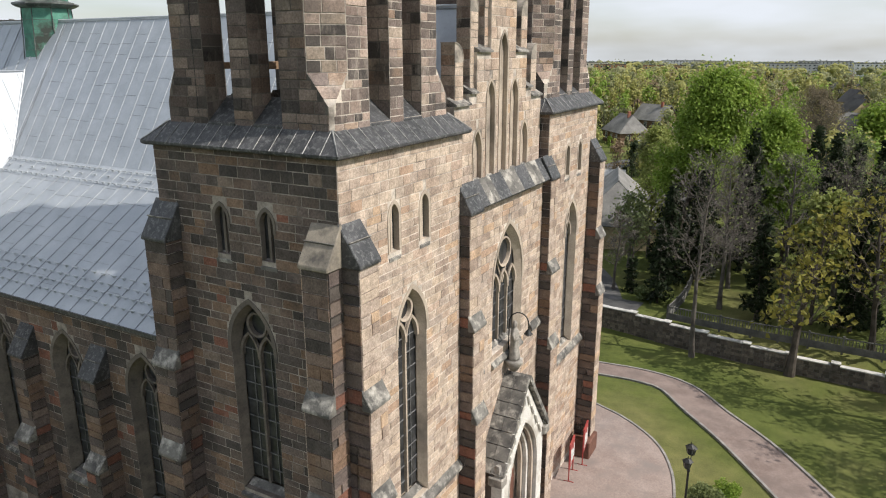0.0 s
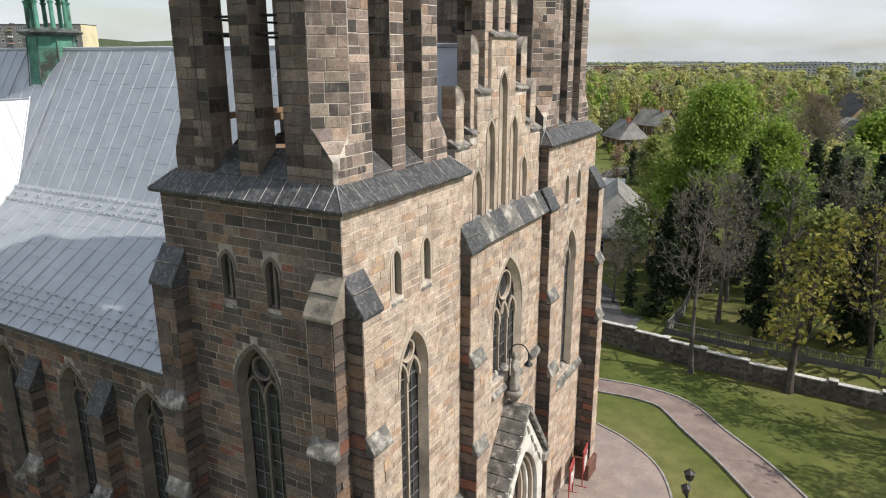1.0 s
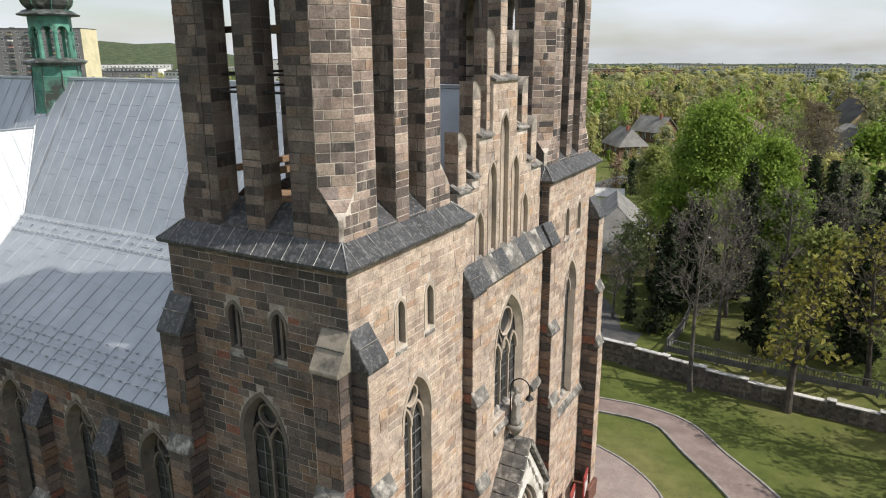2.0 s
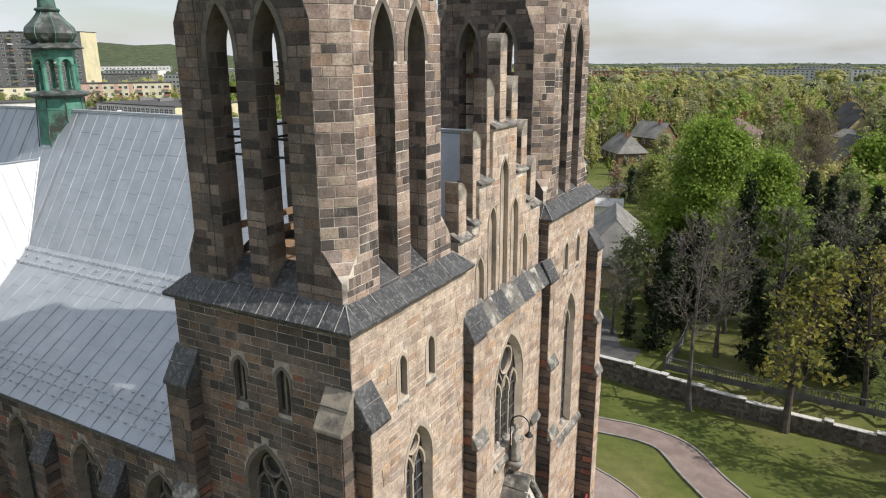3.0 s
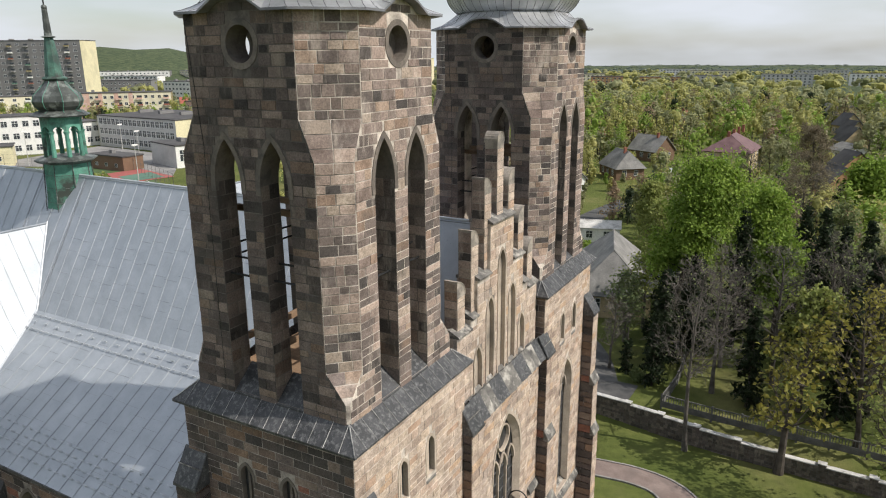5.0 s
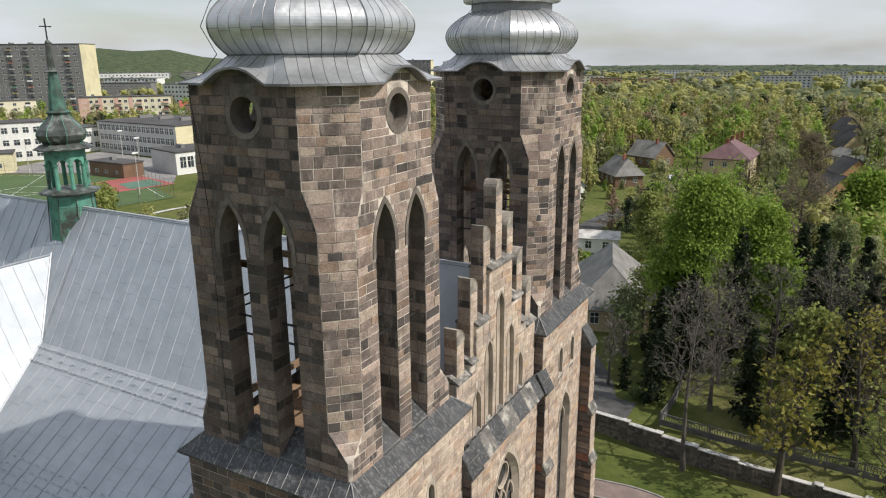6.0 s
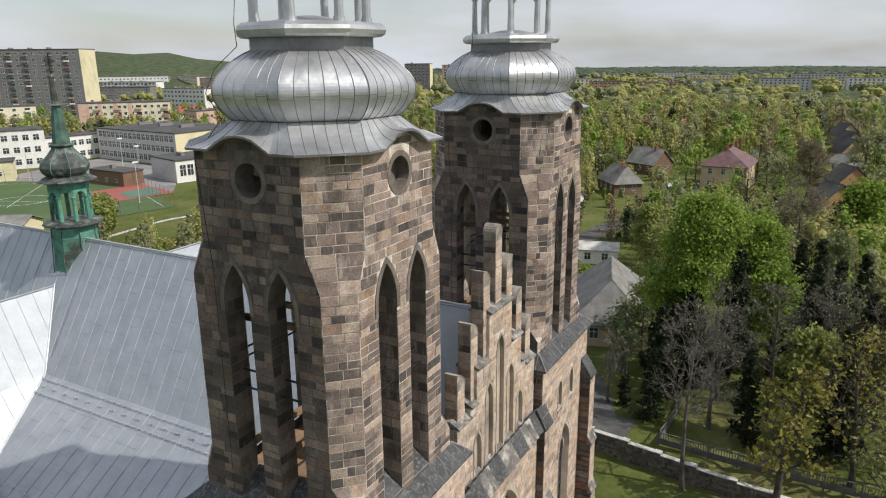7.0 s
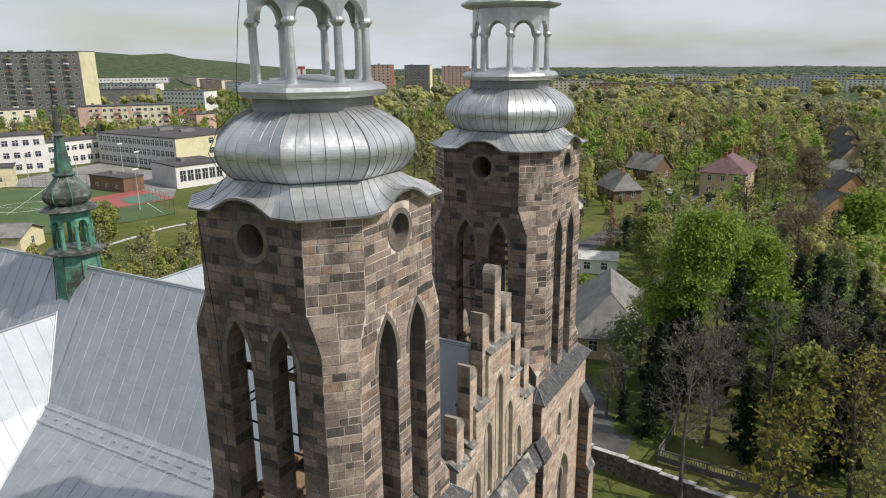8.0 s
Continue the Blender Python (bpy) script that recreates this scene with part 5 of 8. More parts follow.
def ground_material():
    m, n, l, p = nodes_of("grass")
    big = noise_node(n, l, 0.06, 6.0, 0.65)
    r = ramp_node(n, [(0.34, (0.068, 0.092, 0.024)), (0.5, (0.104, 0.123, 0.038)), (0.66, (0.158, 0.156, 0.068))])
    l.new(big.outputs["Fac"], r.inputs["Fac"])
    mid = noise_node(n, l, 0.8, 6.0, 0.7)
    mr = ramp_node(n, [(0.3, (0.7, 0.72, 0.66)), (0.7, (1.2, 1.16, 1.05))])
    l.new(mid.outputs["Fac"], mr.inputs["Fac"])
    col = mix_node(n, l, "MULTIPLY", 0.9, r.outputs["Color"], mr.outputs["Color"])
    fine = noise_node(n, l, 22.0, 4.0, 0.7)
    fr = ramp_node(n, [(0.3, (0.75, 0.76, 0.7)), (0.7, (1.2, 1.2, 1.1))])
    l.new(fine.outputs["Fac"], fr.inputs["Fac"])
    col = mix_node(n, l, "MULTIPLY", 0.8, col, fr.outputs["Color"])
    # the far plain and hill are wooded
    ln = n.new("ShaderNodeVectorMath")
    ln.operation = "LENGTH"
    l.new(n.new("ShaderNodeNewGeometry").outputs["Position"], ln.inputs[0])
    mr2 = n.new("ShaderNodeMapRange")
    mr2.inputs["From Min"].default_value, mr2.inputs["From Max"].default_value = 330.0, 620.0
    l.new(ln.outputs["Value"], mr2.inputs["Value"])
    tree = noise_node(n, l, 0.11, 9.0, 0.82)
    tr = ramp_node(n, [(0.36, (0.020, 0.032, 0.018)), (0.47, (0.052, 0.072, 0.036)), (0.56, (0.088, 0.106, 0.052)), (0.70, (0.17, 0.18, 0.09))])
    l.new(tree.outputs["Fac"], tr.inputs["Fac"])
    col = mix_node(n, l, "MIX", mr2.outputs["Result"], col, tr.outputs["Color"])
    l.new(col, p.inputs["Base Color"])
    p.inputs["Roughness"].default_value = 0.95
    p.inputs["Specular IOR Level"].default_value = 0.15
    bp = n.new("ShaderNodeBump")
    bp.inputs["Strength"].default_value, bp.inputs["Distance"].default_value = 0.6, 0.06
    l.new(fine.outputs["Fac"], bp.inputs["Height"])
    l.new(bp.outputs["Normal"], p.inputs["Normal"])
    return m


M["grass"] = ground_material()
M["paving"] = surface("pink_paving", (0.25, 0.195, 0.172), (0.33, 0.265, 0.235), 0.7, 0.9, 0.15, fine=9.0, stain=(0.22, 0.185, 0.168), stain_scale=0.5)
M["path_paving"] = surface("worn_path_paving", (0.185, 0.138, 0.120), (0.265, 0.205, 0.180), 0.6, 0.9, 0.15, fine=9.0, stain=(0.16, 0.125, 0.11), stain_scale=0.4)
M["kerb"] = surface("concrete_kerb", (0.20, 0.19, 0.175), (0.32, 0.30, 0.28), 1.5, 0.9, 0.2)
M["asphalt"] = surface("worn_asphalt", (0.06, 0.06, 0.06), (0.10, 0.098, 0.095), 0.4, 0.9, 0.2, stain=(0.14, 0.134, 0.127), stain_scale=0.2)
M["concrete"] = surface("pale_concrete", (0.46, 0.45, 0.42), (0.60, 0.58, 0.55), 0.9, 0.9, 0.2, stain=(0.28, 0.27, 0.25), stain_scale=0.6)
M["fence_grey"] = surface("dirty_concrete", (0.10, 0.098, 0.092), (0.18, 0.175, 0.165), 1.2, 0.9, 0.2)
M["rubble"] = stone("rubble_stone", [(0.12, 0.10, 0.085), (0.17, 0.145, 0.12), (0.09, 0.08, 0.07), (0.21, 0.18, 0.15), (0.14, 0.12, 0.105)], True)
M["rubble_mortar"] = surface("dark_mortar", (0.10, 0.095, 0.085), (0.16, 0.15, 0.135), 1.5, 0.95, 0.3)
M["bark"] = surface("tree_bark", (0.045, 0.036, 0.028), (0.10, 0.085, 0.07), 1.5, 0.95, 0.5, fine=9.0)
M["bark_pale"] = surface("grey_bark", (0.075, 0.065, 0.055), (0.145, 0.13, 0.112), 1.5, 0.95, 0.4, fine=9.0)
M["yard"] = surface("pale_yard_paving", (0.21, 0.205, 0.20), (0.30, 0.29, 0.28), 0.15, 0.9, 0.1, stain=(0.16, 0.155, 0.15), stain_scale=0.08)
M["turf"] = surface("sports_turf", (0.062, 0.105, 0.036), (0.085, 0.135, 0.048), 0.05, 0.9, 0.05)
M["red_court"] = surface("red_court", (0.30, 0.085, 0.075), (0.37, 0.115, 0.10), 0.1, 0.85, 0.05)
M["teal_court"] = surface("green_court", (0.085, 0.17, 0.12), (0.11, 0.20, 0.15), 0.1, 0.85, 0.05)
M["white_paint"] = surface("white_paint", (0.74, 0.74, 0.72), (0.80, 0.80, 0.78), 0.5, 0.7, 0.05)

verts, faces = [], []
NA = 150
radii = [0.0]
r = 3.0
while r < 4700:
    radii.append(r)
    r += 2.0 if r < 70 else r * 0.075
GX, GY0 = 20.0, 5.0
for r in radii[1:]:
    for k in range(NA):
        a = 2 * math.pi * k / NA
        x, y = GX + r * math.cos(a), GY0 + r * math.sin(a)
        verts.append((x, y, land(x, y) - 0.02))
verts.append((GX, GY0, land(GX, GY0) - 0.02))
for i in range(len(radii) - 2):
    for k in range(NA):
        j = (k + 1) % NA
        faces.append((i * NA + k, i * NA + j, (i + 1) * NA + j, (i + 1) * NA + k))
for k in range(NA):
    faces.append((len(verts) - 1, k, (k + 1) % NA))
g = from_lists("ground", verts, faces, M["grass"])
g.data.shade_smooth()
tagged(g, "patchy spring grass over gently falling ground", "ground", kind="structure")


def strip(name, pts, half, material, lift=0.05, label="", category="", kerbs=None, step=1.0):
    """A paved strip that follows the ground along a line of points; pts: (x, y) with half width `half`, optional kerb on each side."""
    line = smooth_line(pts, step)
    vs, fs = [], []
    left, right = [], []
    for i, p in enumerate(line):
        q0, q1 = line[max(0, i - 1)], line[min(len(line) - 1, i + 1)]
        d = (q1 - q0).normalized()
        nrm = Vector((-d.y, d.x))
        left.append(p + nrm * half)
        right.append(p - nrm * half)
    for i in range(len(line)):
        for t in range(5):
            q = left[i].lerp(right[i], t / 4)
            vs.append((q.x, q.y, land(q.x, q.y) + lift))
    for i in range(len(line) - 1):
        for t in range(4):
            fs.append((i * 5 + t, i * 5 + t + 1, (i + 1) * 5 + t + 1, (i + 1) * 5 + t))
    ob = from_lists(name, vs, fs, material)
    tagged(ob, label, category, kind="structure")
    if kerbs:
        for side in (left, right):
            kerb_line(side, kerbs, ob)
    return ob


def smooth_line(pts, step):
    pts = [Vector(p) for p in pts]
    out = []
    ext = [2 * pts[0] - pts[1]] + pts + [2 * pts[-1] - pts[-2]]
    for i in range(1, len(ext) - 2):
        p0, p1, p2, p3 = ext[i - 1:i + 3]
        k = max(1, int((p2 - p1).length / step))
        for j in range(k):
            t = j / k
            out.append(0.5 * ((2 * p1) + (p2 - p0) * t + (2 * p0 - 5 * p1 + 4 * p2 - p3) * t * t + (3 * p1 - p0 - 3 * p2 + p3) * t ** 3))
    out.append(pts[-1])
    return out


def kerb_line(line, material, parent=None, w=0.08, h=0.14):
    bm = bmesh.new()
    rows = []
    for i, p in enumerate(line):
        q0, q1 = line[max(0, i - 1)], line[min(len(line) - 1, i + 1)]
        d = (q1 - q0).normalized()
        n2 = Vector((-d.y, d.x)) * w
        z = land(p.x, p.y)
        rows.append([(p.x - n2.x, p.y - n2.y, z - 0.1), (p.x - n2.x, p.y - n2.y, z + h), (p.x + n2.x, p.y + n2.y, z + h), (p.x + n2.x, p.y + n2.y, z - 0.1)])
    ring_loft(bm, rows, close=True)
    ob = part("kerb", bm, material, parent)
    if not parent:
        tagged(ob, "low concrete kerb edging the lawn", "kerb", kind="structure")
    return ob


# forecourt in front of the church: pink paving inside a curved kerb
edge = smooth_line([(30.2, 8.0), (29.4, 2.5), (28.25, -0.4), (27.56, -1.9), (26.3, -3.7), (24.8, -5.1), (22.6, -6.2), (20.2, -6.85), (16.0, -7.6), (9.0, -8.2), (0, -8.6), (-12, -8.6), (-26, -6)], 0.8)
bm = bmesh.new()
rows = []
for p in edge:
    rows.append([Vector((p.x, p.y, land(p.x, p.y) + 0.04)), Vector((p.x * 0.55 + 4.5, p.y * 0.5 + 1.2, 0.045)), Vector((min(p.x, 24) * 0.5 + 3, 2.0 + max(0, p.y), 0.05))])
vs = [[bm.verts.new(q) for q in row] for row in rows]
for a, b in zip(vs, vs[1:]):
    for i in range(2):
        bm.faces.new((a[i], b[i], b[i + 1], a[i + 1]))
bmesh.ops.recalc_face_normals(bm, faces=bm.faces[:])
fore = part("pavement", bm, M["paving"])
tagged(fore, "pinkish block-paved church forecourt", "pavement", kind="structure")
kerb_line(edge, M["kerb"], fore, 0.07, 0.1)
strip("path", [(34.5, 14.0), (35.6, 6.0), (36.3, 1.8), (36.6, -1.2), (35.6, -4.0), (31.6, -6.8), (27.8, -9.9), (24.4, -12.5), (21.0, -15.0), (15, -19.5), (7, -24)], 1.56, M["path_paving"], 0.05, "pink paved churchyard path with concrete edging", "path", M["kerb"], 0.8)

# stone churchyard wall with stepped pale coping
wall_line = smooth_line([(47.4, 30), (46.5, 14), (45.6, 3.0), (44.75, -3), (44.2, -8), (43.95, -12), (43.5, -19), (42.4, -30), (41, -45)], 0.5)
park_wall = thing("churchyard_wall", "dark rubble-stone churchyard wall with stepped pale coping", "stone wall", (0, 0, 0), kind="structure")
rngw = random.Random(9)
acc, seg_pts = 0.0, [wall_line[0]]
marks = []
for p, q in zip(wall_line, wall_line[1:]):
    acc += (q - p).length
    if acc > 3.15:
        marks.append((seg_pts[0], q))
        seg_pts = [q]
        acc = 0.0
core = bmesh.new()
stones_v, stones_f = [], []
for p, q in marks:
    d = q - p
    u = Vector((d.x, d.y, 0)).normalized()
    ln = d.length
    f = Face((p.x, p.y, 0), -u)
    f2 = Face((p.x, p.y, 0), u)
    top = 0.30 + 0.05 * ((p.y + q.y) / 2 + 5)
    top = max(-0.1, min(1.0, top))
    base = land(p.x - 0.5, p.y) - 0.3
    n = f2.n
    o = Vector((p.x, p.y, 0))
    hull_prism(core, [o - n * 0.2 + Vector((0, 0, base)), o + n * 0.2 + Vector((0, 0, base)), o + n * 0.2 + Vector((0, 0, top)), o - n * 0.2 + Vector((0, 0, top))], u * ln)
    for side in (Face(o + n * 0.2, u), Face(o + u * ln - n * 0.2, -u)):
        for a0, a1, z0, z1 in courses(rngw, base + 0.1, top - 0.02, lambda z: (0, ln), [], 0.27, 0, (0.2, 0.55), 0.03):
            m = side.matrix(a0, z0, -0.02) @ Matrix.Diagonal((a1 - a0, rngw.uniform(0.03, 0.07), z1 - z0, 1))
            b = len(stones_v)
            stones_v += [tuple(m @ Vector(v)) for v in BLOCK_V]
            stones_f += [tuple(b + i for i in fc) for fc in BLOCK_F]
    bm = bmesh.new()
    box_m(bm, f2.matrix(ln / 2 + 0.3, top + 0.05, 0.0), ln - 0.62, 0.52, 0.1)
    bmesh.ops.bevel(bm, geom=bm.edges[:], offset=0.015, segments=1, affect="EDGES")
    part("coping", bm, M["concrete"], park_wall)
    bm = bmesh.new()
    box_m(bm, f2.matrix(0.3, (base + top + 0.22) / 2, 0.0), 0.5, 0.44, top + 0.22 - base)
    part("pier", bm, M["rubble"], park_wall)
    bm = bmesh.new()
    box_m(bm, f2.matrix(0.3, top + 0.27, 0.0), 0.7, 0.6, 0.1)
    bmesh.ops.bevel(bm, geom=bm.edges[:], offset=0.015, segments=1, affect="EDGES")
    part("pier_cap", bm, M["concrete"], park_wall)
part("wall_core", core, M["rubble_mortar"], park_wall)
from_lists("rubble", stones_v, stones_f, M["rubble"], park_wall, kind="stuff")

# street behind the wall, and the concrete park fence
strip("road", [(52.5, 45), (50.6, 20), (49.9, 8.0), (49.7, 2.6)], 2.1, M["asphalt"], 0.05, "narrow patched asphalt lane behind the churchyard wall", "road", None, 1.2)
strip("road", [(50.5, 6.5), (56, 9.0), (63, 14), (75, 22), (95, 30)], 2.2, M["asphalt"], 0.07, "grey side lane leading towards the houses", "road", None, 1.2)
strip("road", [(86, 26), (120, 30), (160, 24), (215, 16), (270, 12), (360, 4)], 2.6, M["asphalt"], 0.12, "far residential street between gardens", "road", None, 3.0)
fence = thing("park_fence", "grey concrete panel fence along the park", "fence", (0, 0, 0))


bm = bmesh.new()
box_m(bm, Matrix(), 0.06, 0.05, 0.6)
SLAT = bpy.data.meshes.new("fence_slat")
bm.to_mesh(SLAT)
bm.free()
SLAT.materials.append(M["fence_grey"])


def fence_run(pts):
    line = smooth_line(pts, 2.0)
    for p, q in zip(line, line[1:]):
        d = q - p
        u = Vector((d.x, d.y, 0)).normalized()
        z = land(p.x, p.y)
        f = Face((p.x, p.y, z), u)
        bm = bmesh.new()
        box_m(bm, f.matrix(0, 0.72, 0), 0.16, 0.16, 1.6)
        part("fence_post", bm, M["fence_grey"], fence)
        for name, z, thick, tall in (("fence_board", 0.42, 0.06, 0.62), ("fence_rail", 1.36, 0.07, 0.1)):
            bm = bmesh.new()
            box_m(bm, f.matrix(d.length / 2, z, 0), d.length - 0.16, thick, tall)
            part(name, bm, M["fence_grey"], fence)
        k = 0.2
        while k < d.length - 0.1:
            slat = new("fence_slat", SLAT)
            slat.parent = fence
            slat.matrix_basis = f.matrix(k, 1.02, 0)
            k += 0.24


fence_run([(48.3, -0.5), (47.7, -7.8), (47.5, -17.7), (46.4, -32)])
fence_run([(48.3, -0.5), (54, -0.9), (62, -0.4), (68, 0.6)])

# sports field and courts
def patch(name, pts, material, lift, label, category):
    bm = bmesh.new()
    bm.faces.new([bm.verts.new((x, y, lift)) for x, y in pts])
    ob = part(name, bm, material)
    return tagged(ob, label, category, kind="structure")


patch("sports_field", [(62, 185), (100, 222), (125, 178), (105, 134), (78, 140)], M["turf"], 0.08, "green artificial-turf sports field with white lines", "sports field")
patch("sports_court", [(105, 173), (124, 171), (119, 150), (100, 154)], M["red_court"], 0.12, "red rubber sports court", "sports court")
patch("sports_court", [(111, 164), (121, 163), (117, 152), (107.5, 154)], M["teal_court"], 0.16, "green play area in the red court", "sports court")
patch("schoolyard", [(104, 222), (136, 230), (156, 234), (150, 190), (128, 160), (118, 150), (125, 178)], M["yard"], 0.1, "grey paved schoolyard", "yard")
bm = bmesh.new()
for p, q in (((99, 219), (123, 178)), ((123, 178), (104, 137)), ((80, 205), (101, 152)), ((84, 172), (112, 200))):
    a, b = Vector((*p, 0.11)), Vector((*q, 0.11))
    d = (b - a).normalized()
    nn = Vector((-d.y, d.x, 0)) * 0.07
    bm.faces.new([bm.verts.new(v) for v in (a - nn, b - nn, b + nn, a + nn)])
c = Vector((92, 178, 0.11))
for i in range(24):
    a0, a1 = 2 * math.pi * i / 24, 2 * math.pi * (i + 1) / 24
    bm.faces.new([bm.verts.new(c + Vector((r * math.cos(t), r * math.sin(t), 0))) for r, t in ((7, a0), (7.25, a0), (7.25, a1), (7, a1))])
ln = part("field_lines", bm, M["white_paint"])
tagged(ln, "white painted pitch lines", "pitch lines", kind="structure")
strip("footpath", [(66, 126), (73.5, 121.5), (83, 122), (93, 123), (103, 120)], 0.7, M["concrete"], 0.1, "pale trodden footpath through the scrub", "path", None, 1.5)

# ---------------------------------------------------------------- buildings
def plaster(name, c, stain=0.75):
    a = tuple(v * 0.93 for v in c)
    return surface(name, a, c, 0.25, 0.9, 0.08, fine=3.0, stain=tuple(v * stain for v in c), stain_scale=0.12)


M.update({
    "cream": plaster("cream_plaster", (0.78, 0.72, 0.54)), "yellow": plaster("yellow_plaster", (0.74, 0.67, 0.44)),
    "pink": plaster("pink_plaster", (0.68, 0.45, 0.36)), "white": plaster("white_plaster", (0.80, 0.79, 0.755)),
    "greyp": plaster("grey_plaster", (0.22, 0.215, 0.21)), "grey_dark": plaster("dark_grey_plaster", (0.13, 0.125, 0.12)),
    "olive": plaster("olive_plaster", (0.32, 0.26, 0.13)), "orange": plaster("orange_plaster", (0.50, 0.29, 0.15)),
    "brownwood": plaster("brown_boards", (0.20, 0.125, 0.08)), "ochre": plaster("ochre_plaster", (0.55, 0.44, 0.27)),
    "pale_grey": plaster("pale_grey_plaster", (0.56, 0.55, 0.53)), "tar_roof": surface("tarred_roof", (0.055, 0.052, 0.052), (0.10, 0.096, 0.094), 0.2, 0.85, 0.1),
    "eternit": surface("grey_fibre_cement", (0.17, 0.165, 0.155), (0.27, 0.26, 0.245), 0.4, 0.85, 0.3, fine=5.0, stain=(0.13, 0.13, 0.12), stain_scale=0.3),
    "red_roof": surface("burgundy_tiles", (0.12, 0.065, 0.068), (0.19, 0.11, 0.11), 0.6, 0.6, 0.3, fine=6.0),
    "red_tile": surface("red_tiles", (0.30, 0.08, 0.05), (0.38, 0.12, 0.08), 0.6, 0.6, 0.3, fine=6.0),
    "win_frame": surface("white_window_frame", (0.66, 0.66, 0.65), (0.74, 0.74, 0.73), 1.0, 0.6, 0.03),
    "win_glass": surface("dark_window_glass", (0.030, 0.036, 0.043), (0.075, 0.085, 0.095), 0.6, 0.12, 0.0, spec=0.6),
    "brick_red": surface("red_brick", (0.24, 0.09, 0.06), (0.34, 0.14, 0.09), 0.8, 0.9, 0.2),
})
WIN = {}


def lattice(xs, zs, solid, y0, y1):
    """A flat lattice as one connected mesh: cells of the grid xs by zs for which solid(i, j) holds, from y0 (front) to y1."""
    nz = len(zs)
    verts = [(x, y, z) for y in (y0, y1) for x in xs for z in zs]
    at = lambda i, j, back: back * len(xs) * nz + i * nz + j
    full = lambda i, j: 0 <= i < len(xs) - 1 and 0 <= j < nz - 1 and solid(i, j)
    faces = []
    for i in range(len(xs) - 1):
        for j in range(nz - 1):
            if not full(i, j):
                continue
            faces.append((at(i, j, 0), at(i + 1, j, 0), at(i + 1, j + 1, 0), at(i, j + 1, 0)))
            for di, dj, p, q in ((-1, 0, (i, j + 1), (i, j)), (1, 0, (i + 1, j), (i + 1, j + 1)), (0, -1, (i, j), (i + 1, j)), (0, 1, (i + 1, j + 1), (i, j + 1))):
                if not full(i + di, j + dj):
                    faces.append((at(*q, 0), at(*p, 0), at(*p, 1), at(*q, 1)))
    return verts, faces


def window_mesh(w, h, style):
    """Frame and pane of a window, shared by all windows of that size."""
    key = (round(w, 1), round(h, 1), style)
    if key in WIN:
        return WIN[key]
    t = max(0.06, w * 0.05)
    xs = [-w / 2 - t / 2, -w / 2 + t / 2, w / 2 - t / 2, w / 2 + t / 2]
    zs = [-t, t / 2, h - t / 2, h + t / 2]
    bars_x, bars_z = {0, 2}, {0, 2}
    if style != "plain":
        xs[2:2] = [-t / 2, t / 2]
        bars_x = {0, 2, 4}
    if style == "cross":
        zs[2:2] = [h * 0.6, h * 0.6 + t]
        bars_z = {0, 2, 4}
    frame_me = bpy.data.meshes.new("window")
    verts, faces = lattice(xs, zs, lambda i, j: i in bars_x or j in bars_z, -0.08, 0.05)
    frame_me.from_pydata(verts, [], faces)
    frame_me.materials.append(M["win_frame"])
    bm = bmesh.new()
    box(bm, -w / 2, w / 2, -0.03, 0.10, 0, h)
    pane_me = bpy.data.meshes.new("pane")
    bm.to_mesh(pane_me)
    bm.free()
    pane_me.materials.append(M["win_glass"])
    WIN[key] = frame_me, pane_me
    return WIN[key]


def add_windows(parent, face, length, z0, storey, storeys, n, w, h, style="bar", margin=1.0, skip=(), name="window"):
    frame_me, pane_me = window_mesh(w, h, style)
    for s in range(storeys):
        for i in range(n):
            if i in skip:
                continue
            a = margin + (length - 2 * margin) * (i + 0.5) / n
            ob = new(name, frame_me)
            ob.parent = parent
            ob.matrix_basis = face.matrix(a, z0 + s * storey, 0.0)
            pane = new("pane", pane_me)
            pane.parent = ob


